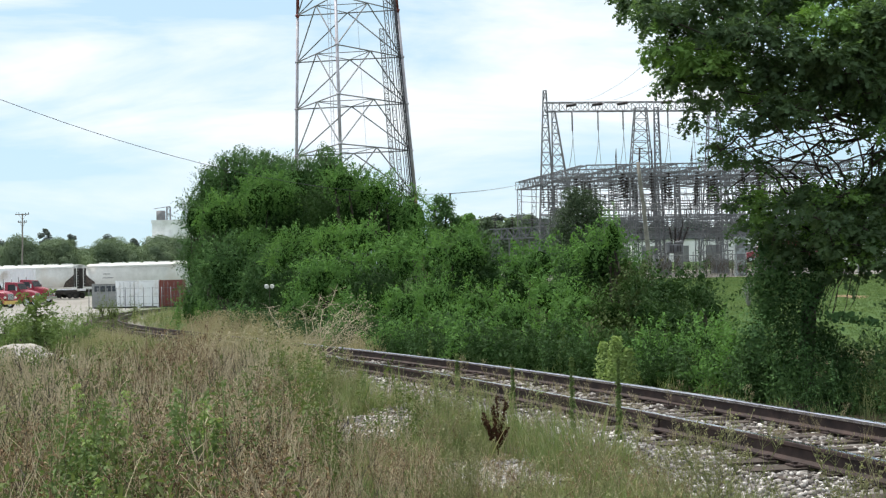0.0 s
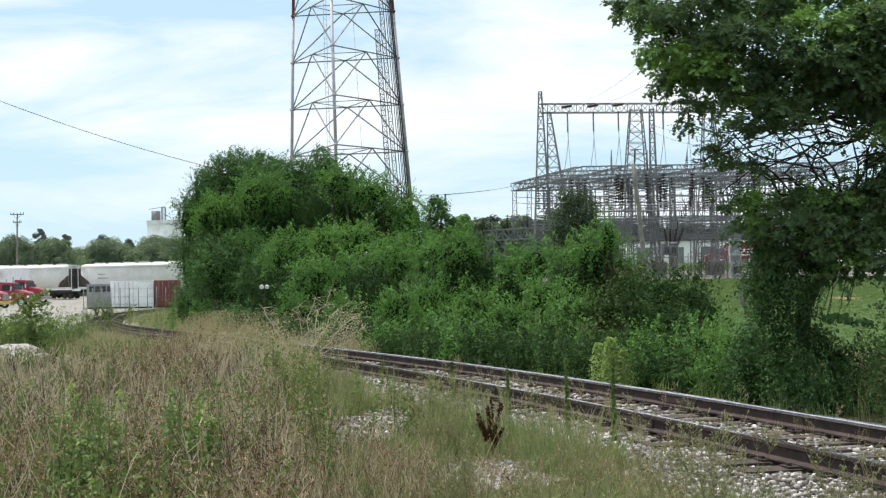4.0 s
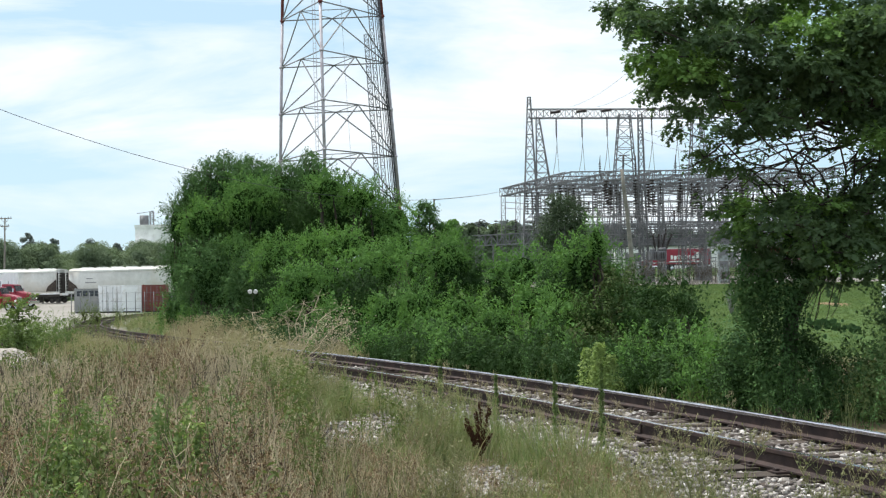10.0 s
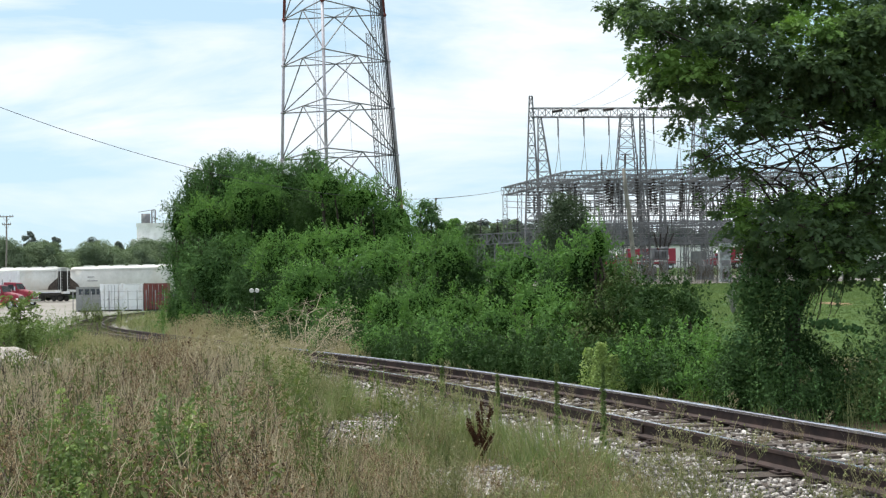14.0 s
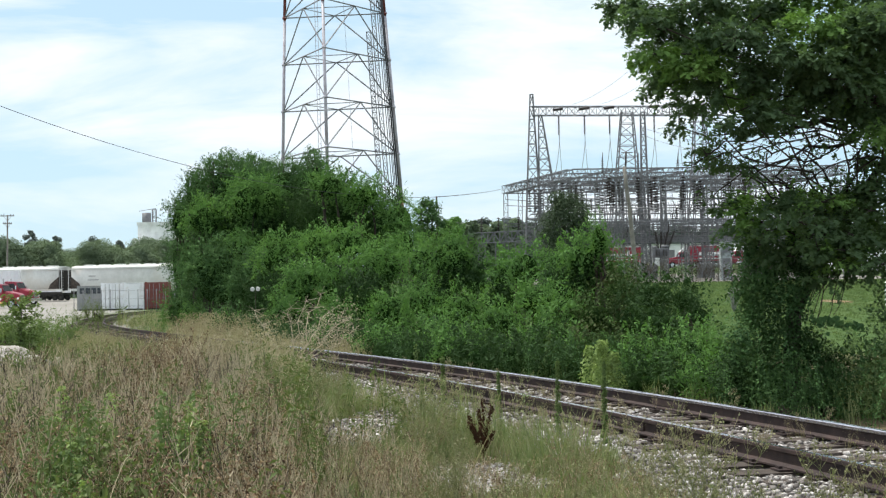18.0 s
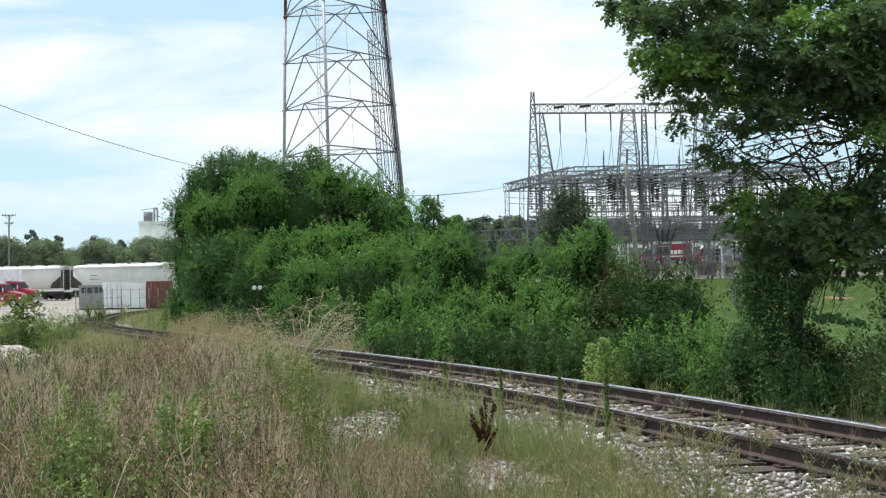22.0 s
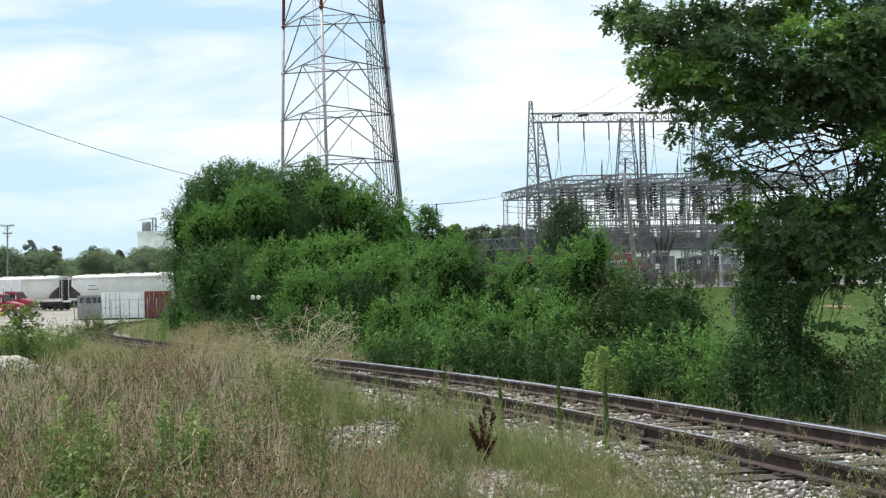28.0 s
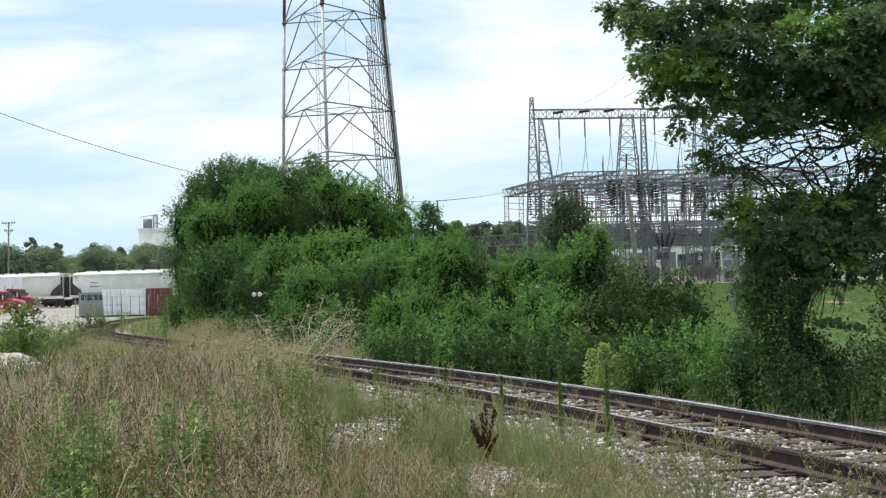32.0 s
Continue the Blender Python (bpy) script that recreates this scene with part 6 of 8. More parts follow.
def oak_clump(c, r, n, flat, size):
    """Leafy twig ends over a rounded, flattened clump, and where they start."""
    c = np.asarray(c)
    u = ball_points(n)
    u[:, 2] = np.where(u[:, 2] < -0.45, -u[:, 2], u[:, 2])
    k = 0.45 + 0.55 * rng.random(n) ** 0.45
    at = c + u * np.array([r, r, r * flat]) * k[:, None] * (1 + 0.25 * lumps(c + u * r, 0.4 * r, 5))[:, None]
    axis = u * np.array([1, 1, 0.45]) + np.array([0, 0, 0.0]) + rng.normal(0, 0.3, (n, 3))
    axis /= np.linalg.norm(axis, axis=1, keepdims=True)
    down = np.tile(np.array([[0.0, 0.0, -1.0]]), (n, 1)) + rng.normal(0, 0.2, (n, 3))
    bx = down - axis * np.sum(down * axis, axis=1, keepdims=True)
    bx /= np.linalg.norm(bx, axis=1, keepdims=True) + 1e-9
    by = np.cross(axis, bx)
    ln = rng.uniform(0.2, 0.36, n)
    pick = rng.integers(0, len(TWIGS), n)
    ps, ws = [], []
    for i, (tp, tw) in enumerate(TWIGS):
        m = pick == i
        if not m.any():
            continue
        turn = lambda q: q[None, :, :1] * bx[m][:, None] + q[None, :, 1:2] * by[m][:, None] + q[None, :, 2:] * axis[m][:, None]
        ps.append((at[m][:, None] + turn(tp) * ln[m][:, None, None]).reshape(-1, 3))
        ws.append(turn(tw).reshape(-1, 3))
    p, way = np.concatenate(ps), np.concatenate(ws)
    way = way + np.array([0, 0, -0.25])
    nr = np.array([0, 0, 1.0]) + rng.normal(0, 0.28, p.shape)
    return oak_leaves(p, way, nr, size), at


def build_oak():
    bx, by, bz = (4.82, 20.00, -0.05)
    g = gz(bx, by)
    oak = holder("oak_tree", pose(bx, by, g), "large dark green oak with low spreading limbs and vine-wrapped trunk", "tree")
    o = np.array([bx, by, g])
    bm = bmesh.new()
    trunk = [Vector((4.82, 20.00, -0.05)), Vector((4.93, 20.00, 1.19)), Vector((5.58, 20.30, 2.31)), Vector((6.76, 20.60, 3.79)), Vector((6.90, 20.60, 6.28)), Vector((6.83, 20.50, 8.26))]
    rr = [0.16, 0.1, 0.06, 0.045, 0.04, 0.03]
    trunk[0].z = g - 0.2
    for k in range(5):
        bar(bm, trunk[k] - Vector(o), trunk[k + 1] - Vector(o), rr[k], rr[k + 1], 10)
    part("trunk", bm, BARK, oak)
    clumps = []

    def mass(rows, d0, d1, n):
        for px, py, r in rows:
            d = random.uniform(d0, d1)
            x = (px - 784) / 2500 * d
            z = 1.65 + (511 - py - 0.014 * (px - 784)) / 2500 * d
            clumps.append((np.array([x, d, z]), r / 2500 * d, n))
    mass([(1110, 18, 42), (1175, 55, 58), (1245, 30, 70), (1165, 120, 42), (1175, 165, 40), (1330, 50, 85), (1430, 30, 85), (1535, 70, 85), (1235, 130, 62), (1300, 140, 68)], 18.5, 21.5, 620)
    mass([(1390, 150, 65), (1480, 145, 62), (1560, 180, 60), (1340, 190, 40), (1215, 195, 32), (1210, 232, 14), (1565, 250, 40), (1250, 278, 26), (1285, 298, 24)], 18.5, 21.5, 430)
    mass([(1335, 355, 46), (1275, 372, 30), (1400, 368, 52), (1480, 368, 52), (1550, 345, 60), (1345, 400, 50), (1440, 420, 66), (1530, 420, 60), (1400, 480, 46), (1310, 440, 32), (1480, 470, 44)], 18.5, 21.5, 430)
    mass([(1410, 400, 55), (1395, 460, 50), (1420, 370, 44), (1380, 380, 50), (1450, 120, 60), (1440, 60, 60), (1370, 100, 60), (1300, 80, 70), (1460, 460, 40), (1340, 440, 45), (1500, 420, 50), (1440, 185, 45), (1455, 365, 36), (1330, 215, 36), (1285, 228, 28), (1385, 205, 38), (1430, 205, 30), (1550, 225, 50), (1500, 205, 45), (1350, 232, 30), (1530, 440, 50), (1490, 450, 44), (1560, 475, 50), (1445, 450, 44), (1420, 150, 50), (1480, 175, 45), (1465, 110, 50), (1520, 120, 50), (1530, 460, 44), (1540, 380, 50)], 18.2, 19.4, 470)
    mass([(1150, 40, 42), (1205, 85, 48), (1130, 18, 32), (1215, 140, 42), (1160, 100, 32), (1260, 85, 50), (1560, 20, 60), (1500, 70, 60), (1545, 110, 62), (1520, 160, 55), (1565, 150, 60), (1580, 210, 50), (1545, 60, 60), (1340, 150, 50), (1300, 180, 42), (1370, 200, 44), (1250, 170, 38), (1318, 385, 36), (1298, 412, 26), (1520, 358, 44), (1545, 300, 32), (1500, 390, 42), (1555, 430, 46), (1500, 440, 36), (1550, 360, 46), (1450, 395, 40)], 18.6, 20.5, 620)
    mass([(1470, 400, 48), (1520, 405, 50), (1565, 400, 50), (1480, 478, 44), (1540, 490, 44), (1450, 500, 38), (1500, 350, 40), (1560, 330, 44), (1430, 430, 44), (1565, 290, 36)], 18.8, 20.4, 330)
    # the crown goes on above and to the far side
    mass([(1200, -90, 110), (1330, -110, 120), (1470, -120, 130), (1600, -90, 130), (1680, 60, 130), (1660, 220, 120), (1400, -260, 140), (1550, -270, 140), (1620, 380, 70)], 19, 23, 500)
    lists, pale, twigs = [], [], bmesh.new()
    nodes = [np.array(p) for p in trunk[2:5]]
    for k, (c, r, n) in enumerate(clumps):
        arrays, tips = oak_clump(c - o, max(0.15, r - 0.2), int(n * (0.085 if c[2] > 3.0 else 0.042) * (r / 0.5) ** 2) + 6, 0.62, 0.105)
        # clumps at chosen spots get the colour painted as sunlit
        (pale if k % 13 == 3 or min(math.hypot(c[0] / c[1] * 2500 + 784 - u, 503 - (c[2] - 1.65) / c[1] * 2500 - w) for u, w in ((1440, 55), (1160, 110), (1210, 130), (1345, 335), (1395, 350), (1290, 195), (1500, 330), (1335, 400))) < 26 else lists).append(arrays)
        root = Vector(nodes[0] if c[2] < 4 else nodes[1] if c[2] < 6 else nodes[2]) - Vector(o)
        pts = limb(twigs, root, Vector(c - o), 0.02, 0.008, -0.15, 6, 5, 0.08)
        for q in tips[::7]:
            bar(twigs, pts[-1], Vector(q), 0.014, 0.005, 3)
    v, t = joined(lists)
    shared("crown", array_mesh("crown", v, t, LEAF_OAK), oak)
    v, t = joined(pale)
    shared("sunlit_crown", array_mesh("sunlit_crown", v, t, LEAF_OAK_SUNLIT), oak, None, "oak leaves coloured paler as if sunlit")
    part("limb", twigs, BARK, oak)
    # long thin branches sweeping out under the crown, with hanging twigs and a few leaves
    sparse = []
    for k in range(11):
        px, py = random.uniform(1420, 1560), random.uniform(225, 290)
        qx, qy = px - random.uniform(110, 250), py + random.uniform(0, 75)
        d, e = random.uniform(19.2, 20.6), random.uniform(18.6, 20.8)
        a = Vector(((px - 784) / 2500 * d, d, 1.65 + (502 - py) / 2500 * d)) - Vector(o)
        b = Vector(((qx - 784) / 2500 * e, e, 1.65 + (503 - qy) / 2500 * e)) - Vector(o)
        bm = bmesh.new()
        pts = limb(bm, a, b, 0.034 if k % 4 == 0 else 0.015, 0.008, -0.14, 7, 6, 0.035)
        for q in pts[1:]:
            for _ in range(3):
                w = q + Vector((random.uniform(-0.3, 0.04), random.uniform(-0.15, 0.15), random.uniform(-0.26, 0.1)))
                limb(bm, q, w, 0.006, 0.002, 0.0, 3, 3, 0.08)
                if random.random() < 0.3:
                    sparse.append(leaf_arrays(np.array(w) + rng.normal(0, 0.045, (9, 3)), rng.normal(0, 0.5, (9, 3)) + np.array([0, 0, 0.8]), 0.085, 0.5))
        part("branch", bm, BARK, oak)
    for k in range(10):
        bm = bmesh.new()
        a = Vector((5.41, 19.60, 1.86)) - Vector(o) + Vector((random.uniform(-0.3, 0.3), random.uniform(-0.3, 0.3), 0))
        limb(bm, a, a + Vector((-0.3 + random.uniform(-0.15, 0.1), 0, -random.uniform(0.5, 0.9))), 0.009, 0.004, 0, 4, 4, 0.05)
        part("twig", bm, BARK, oak)
    v, t = joined(sparse)
    shared("sparse_leaves", array_mesh("sparse_leaves", v, t, LEAF_OAK), oak)
    # the vine round the trunk, its leaf colours darkened for shade under the crown
    vine = []
    for px, py, r in ((1365, 540, 46), (1400, 520, 40), (1385, 590, 56), (1375, 650, 62), (1395, 695, 66), (1340, 690, 42), (1440, 690, 40), (1345, 500, 36), (1295, 655, 36), (1305, 605, 34), (1285, 695, 36), (1315, 510, 32), (1350, 610, 40), (1325, 560, 26), (1425, 620, 34), (1310, 650, 26), (1455, 655, 34), (1360, 465, 44), (1420, 470, 44), (1330, 450, 30)):
        d = random.uniform(19.4, 20.2)
        c = np.array([(px - 784) / 2500 * d, d, 1.65 + (511 - py - 8.5) / 2500 * d])
        q = r / 2500 * d
        u = ball_points(1100)
        p = c - o + u * q * (0.25 + 1.1 * rng.random((1100, 1)) ** 0.7) * (1 + 0.5 * lumps(c + u * q, 0.3 * q, 9))[:, None] * np.array([0.82, 0.9, 1.05])
        p[:, 2] = np.maximum(p[:, 2], 0.03)
        nr = u * 0.8 + np.array([0, 0, 0.5]) + rng.normal(0, 0.4, p.shape)
        vine.append(leaf_arrays(p, nr, 0.048, 0.7, 0.15))
    for k, lf in enumerate((LEAF_VINE_SHADED, LEAF_SHADE)):
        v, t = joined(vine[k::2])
        shared("trunk_vine", array_mesh("trunk_vine", v, t, lf), oak, None, "vine leaves on the trunk, coloured dark for shade")
    # a trailing vine that reaches out to the side
    f = rng.random(90)[:, None]
    p = np.array((4.94, 19.20, 1.11)) - o + (np.array((5.63, 19.20, 0.98)) - np.array((4.94, 19.20, 1.11))) * f + rng.normal(0, 0.035, (90, 3))
    v, t = leaf_arrays(p, np.array([0, -1, 0.3]) + rng.normal(0, 0.4, (90, 3)), 0.08, 0.8)
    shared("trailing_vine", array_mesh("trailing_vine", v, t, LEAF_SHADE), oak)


build_oak()
# Several of these take the leaf darkened for the shade below the oak.
for c_, rx_, rz_, nm_ in (((6.43, 21.00, 0.23), 0.4, 0.45, LEAF_OAK), ((5.54, 18.00, 0.00), 0.66, 0.5, LEAF_OLIVE), ((6.66, 20.00, 0.85), 0.8, 1.0, LEAF_OAK), ((5.18, 18.50, -0.00), 0.42, 0.3, LEAF_VINE_SHADED), ((4.43, 20.50, -0.06), 0.5, 0.35, LEAF_VINE_SHADED), ((5.49, 20.00, 0.15), 0.6, 0.5, LEAF_VINE_SHADED), ((5.77, 19.50, 0.06), 0.7, 0.55, LEAF_OAK), ((6.12, 18.00, 0.06), 0.9, 0.8, LEAF_WEED), ((3.97, 21.50, 0.06), 0.5, 0.35, LEAF_VINE), ((6.00, 18.50, 0.25), 0.8, 0.7, LEAF_SHADE), ((4.84, 18.20, -0.04), 0.4, 0.28, LEAF_VINE_SHADED), ((4.54, 18.60, -0.07), 0.45, 0.32, LEAF_VINE_SHADED)):
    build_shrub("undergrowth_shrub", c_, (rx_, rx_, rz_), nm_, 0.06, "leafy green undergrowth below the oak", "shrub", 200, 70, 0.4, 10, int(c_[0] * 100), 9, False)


# ---- weeds and grass ----
def tube(pts, r0, r1, sides=3):
    """A slim tapered stem through the points, as arrays."""
    pts = np.asarray(pts, float)
    n = len(pts)
    w = np.arange(sides) * 2 * math.pi / sides
    rr = np.linspace(r0, r1, n)
    d = pts[-1] - pts[0]
    a = np.cross(d, [0.3, 0.9, 0.1])
    a /= np.linalg.norm(a) + 1e-9
    b = np.cross(d, a)
    b /= np.linalg.norm(b) + 1e-9
    v = (pts[:, None] + rr[:, None, None] * (np.cos(w)[None, :, None] * a + np.sin(w)[None, :, None] * b)).reshape(-1, 3)
    t = []
    for k in range(n - 1):
        for i in range(sides):
            p, q = k * sides + i, k * sides + (i + 1) % sides
            t += [(p, q, q + sides), (p, q + sides, p + sides)]
    return v, np.array(t)


def dry_weed(h=1.0):
    """Stem part and seed part of one dry branching weed, a metre tall."""
    stems, seeds = [], []

    def branch(a, way, ln, r, level):
        a, way = np.asarray(a, float), np.asarray(way, float)
        way = way / np.linalg.norm(way)
        bow = rng.normal(0, 0.07, 3) * ln
        b = a + way * ln + np.array([0, 0, ln * 0.08])
        pts = [a, a + (b - a) * 0.5 + bow, b]
        stems.append(tube(pts, r, r * 0.5))
        if level < 2:
            for _ in range(rng.integers(4, 7) if level == 0 else rng.integers(1, 3)):
                f = rng.uniform(0.35, 0.95)
                w = rng.uniform(0, 2 * math.pi)
                side = np.array([math.cos(w), math.sin(w), rng.uniform(0.8, 2.3)])
                branch(a + (b - a) * f + bow * (1 - abs(2 * f - 1)), side, ln * rng.uniform(0.25, 0.5), r * 0.66, level + 1)
        n = 6 if level else 9
        g = rng.uniform(0.55, 1.04, n)[:, None]
        seeds.append(leaf_arrays(a + (b - a) * g + rng.normal(0, 0.009, (n, 3)), rng.normal(size=(n, 3)), rng.uniform(0.017, 0.032), 0.55))
    for _ in range(rng.integers(1, 4)):
        branch(np.append(rng.normal(0, 0.03, 2), 0), np.append(rng.normal(0, 0.08, 2), 1.0), h * rng.uniform(0.6, 1.0), 0.0045, 0)
    return joined(stems), joined(seeds)


def leafy_sprig(h=0.6, n=46, size=0.045):
    """A low green plant: one stem and small leaves."""
    f = rng.uniform(0.15, 1.05, n)
    w = rng.uniform(0, 2 * math.pi, n)
    r = 0.13 * (1.15 - f * 0.7) * rng.uniform(0.2, 1, n)
    p = np.stack([np.cos(w) * r, np.sin(w) * r, h * f], -1)
    lv = leaf_arrays(p, np.stack([np.cos(w) * 0.5, np.sin(w) * 0.5, np.full(n, 0.8)], -1) + rng.normal(0, 0.3, (n, 3)), size, 0.42)
    return joined([tube([(0, 0, 0), (0.01, 0, h * 0.5), (0, 0.01, h)], 0.004, 0.002), lv])


def grass_tuft(blades=26, h=0.5, spread=0.1, width=0.006, bend=0.35):
    vs, ts = [], []
    o = 0
    for k in range(blades):
        w = rng.uniform(0, 2 * math.pi)
        hh = h * rng.uniform(0.5, 1.1)
        b = rng.uniform(0.05, bend) * hh
        x, y = rng.normal(0, spread, 2)
        d = np.array([math.cos(w), math.sin(w), 0])
        s = np.array([-math.sin(w), math.cos(w), 0]) * width
        p0, p1, p2, p3 = (np.array([x, y, 0]) + d * b * f * f + np.array([0, 0, hh * (f - 0.25 * b / hh * f * f)]) for f in (0, 0.4, 0.75, 1.0))
        v = np.array([p0 - s, p0 + s, p1 - s, p1 + s, p2 - s * 0.7, p2 + s * 0.7, p3])
        vs.append(v)
        ts.append(np.array([(0, 1, 3), (0, 3, 2), (2, 3, 5), (2, 5, 4), (4, 5, 6)]) + o)
        o += 7
    return np.concatenate(vs), np.concatenate(ts)


def track_off(x, y):
    """How far a place lies to the near (left, negative) side of the track's centre line."""
    i = np.argmin((TX[None] - x[:, None]) ** 2 + (TY[None] - y[:, None]) ** 2, axis=1)
    return (x - TX[i]) * np.cos(TA[i]) + (y - TY[i]) * np.sin(TA[i])


def field_points(n, a0, a1, d0, d1):
    """Places spread evenly over a wedge of the field, between two bearings and distances."""
    a = rng.uniform(a0, a1, n)
    d = np.sqrt(rng.uniform(d0 * d0, d1 * d1, n))
    x, y = a * d, d
    return np.stack([x, y, ground_z(x, y)], -1)


def stuff(name, arrays, material, label, category="weeds"):
    v, t = arrays
    tagged(new(name, array_mesh(name, v, t, material)), label, category, kind="stuff")


def weeds():
    def where(p, lo, hi):
        off = track_off(p[:, 0], p[:, 1])
        return (off > lo) & (off < hi)
    kinds = [dry_weed() for _ in range(14)]

    def stony(p):
        """Under one on the two bare stony spots of the field."""
        k = 1 + 0.3 * lumps(p * np.array([1, 1, 0]), 0.5, 55)
        return np.minimum(np.hypot((p[:, 0] + 1.0) / 0.72, (p[:, 1] - 16.6) / 3.0), np.hypot((p[:, 0] - 0.22) / 0.7, (p[:, 1] - 12.4) / 1.9)) * k
    # dry brown weeds over the left of the field
    flat = np.array([1, 1, 0])
    p = field_points(6000, -0.37, 0.2, 4.2, 27)
    off = track_off(p[:, 0], p[:, 1]) + 0.7 * lumps(p * flat, 1.8, 31)
    bear = p[:, 0] / p[:, 1]
    reach = np.interp(bear, [-0.33, -0.28, -0.25, -0.2, -0.17, -0.15, -0.1, -0.05], [13, 14, 17.5, 21, 19, 17, 15, 13]) + 1.5 * lumps(p * flat, 1.1, 61)
    keep = (off < np.where(p[:, 1] < 17, -2.9, -3.5)) & (lumps(p * flat, 1.2, 5) > -0.5) & (p[:, 1] < reach) & (stony(p) > rng.uniform(0.5, 1.1, len(p))) & ~((abs(bear + 0.245) < 0.065) & (p[:, 1] < 8.6) & (rng.random(len(p)) < 0.6))
    p = p[keep]
    size = rng.uniform(0.6, 1.02, len(p)) * np.interp(p[:, 1], [12, 19], [1, 0.98]) * np.interp(p[:, 0] / p[:, 1], [-0.14, -0.09, 0.02], [1, 0.62, 0.5]) * (0.92 + 0.16 * lumps(p * flat, 3, 8))
    state = rng.bit_generator.state
    stuff("dry_weed_stems", scattered([k[0] for k in kinds], p, size, 0.1), DRY_STEM, "dense dry brown weed stalks in the foreground field")
    rng.bit_generator.state = state
    stuff("dry_weed_seeds", scattered([k[1] for k in kinds], p, size, 0.1), DRY_SEED, "brown seed heads of the dry weeds")
    # green sprigs in patches among them
    sprigs = [leafy_sprig(rng.uniform(0.45, 0.75)) for _ in range(6)]
    p = field_points(4200, -0.37, 0.02, 4.2, 24)
    off = track_off(p[:, 0], p[:, 1])
    bear = p[:, 0] / p[:, 1]
    keep = (off < -3.4) & (stony(p) > 1) & (lumps(p * flat, 1.3, 71) > np.where((bear < -0.165) & (p[:, 1] < 15), -0.3, 0.1))
    p = p[keep]
    stuff("green_sprigs", scattered(sprigs, p, rng.uniform(0.6, 1.35, len(p)), 0.14), LEAF_OLIVE, "patches of low leafy green weeds among the dry stalks")
    # slim bare stalks, pale and dark, straight among the weeds
    slim = []
    for _ in range(8):
        top = rng.normal(0, 0.16, 2)
        one = [tube([(0, 0, 0), (top[0] * 0.4, top[1] * 0.4, 0.5), (top[0], top[1], 1.0)], 0.004, 0.002)]
        for _ in range(7):
            f, w, e = rng.uniform(0.3, 0.92), rng.uniform(0, 6.28), rng.uniform(0.06, 0.15)
            a = np.array([top[0] * f, top[1] * f, f])
            b = a + np.array([math.cos(w) * e, math.sin(w) * e, rng.uniform(0.08, 0.22)])
            one.append(tube([a, (a + b) / 2 + np.array([math.cos(w), math.sin(w), -0.5]) * e * 0.15, b], 0.003, 0.0016))
        slim.append(joined(one))
    p = field_points(4600, -0.37, 0.02, 5, 21)
    p = p[(track_off(p[:, 0], p[:, 1]) < -3.6) & (stony(p) > 1) & (lumps(p * flat, 0.9, 63) > -0.3) & ~((abs(p[:, 0] / p[:, 1] + 0.245) < 0.065) & (p[:, 1] < 8.6))]
    for nm, m, mat, lab in (("pale_stalks", 0, PALE_TWIG, "slim pale bare stalks among the dry weeds"), ("dark_stalks", 1, DEAD_STALK, "slim dark dead stalks among the dry weeds")):
        q = p[m::6] if m else p[rng.random(len(p)) < 0.6]
        stuff(nm, scattered(slim, q, rng.uniform(0.65, 1.05, len(q)) * np.interp(q[:, 0] / q[:, 1], [-0.14, -0.09, 0.02], [1, 0.65, 0.55]), 0.09), mat, lab)
    # straw blades standing among the weeds
    thin = [grass_tuft(9, 0.95, 0.12, 0.0028, 0.35) for _ in range(4)]
    p = field_points(220, -0.37, 0.02, 6, 24)
    p = p[(track_off(p[:, 0], p[:, 1]) < -3.8) & (stony(p) > 1)]
    stuff("tall_straw", scattered(thin, p, rng.uniform(0.7, 1.15, len(p)), 0.12), STRAW, "tall straw blades among the dry weeds", "grass")
    # straw grass between the weeds and the track
    straw = [grass_tuft(24, 0.75, 0.09, 0.0035, 0.5) for _ in range(5)]
    p = field_points(11000, -0.27, 0.12, 8, 58)
    off = track_off(p[:, 0], p[:, 1]) + 0.6 * lumps(p * flat, 1.5, 32)
    far = p[:, 1]
    keep = (off < -1.9) & (off > -6.0 - np.clip((far - 13) * 0.7, 0, 6)) & (lumps(p * flat, 1.6, 11) > -0.5) & (rng.random(len(p)) < np.clip((far - 15) / 9, 0.05, 1)) & (stony(p) > 1)
    p = p[keep]
    stuff("straw_grass", scattered(straw, p, rng.uniform(0.55, 1.2, len(p)) * np.where(p[:, 0] / p[:, 1] < -0.195, 0.75, np.interp(p[:, 1], [9, 19, 25, 40, 58], [0.45, 0.6, 1.25, 1.75, 1.3]) * (0.9 + 0.25 * lumps(p * flat, 0.7, 77))), 0.12), STRAW, "straw-coloured dry grass beside the track", "grass")
    # rank feathery straw before the bend, hiding the rails
    rank = []
    for _ in range(5):
        tips = np.stack([rng.normal(0, 0.17, 40), rng.normal(0, 0.17, 40), rng.uniform(0.35, 0.85, 40)], -1)
        rank.append(joined([grass_tuft(20, 0.75, 0.12, 0.006, 0.6), leaf_arrays(tips, rng.normal(size=(40, 3)), 0.05, 0.35)]))
    p = np.concatenate([field_points(5200, -0.2, -0.08, 21, 54), field_points(1500, -0.262, -0.19, 26, 56)])
    off = track_off(p[:, 0], p[:, 1])
    bear = p[:, 0] / p[:, 1]
    p = p[(off < -1.9) & (off > -9) & (lumps(p * flat, 1.4, 19) > -0.55)]
    bear = p[:, 0] / p[:, 1]
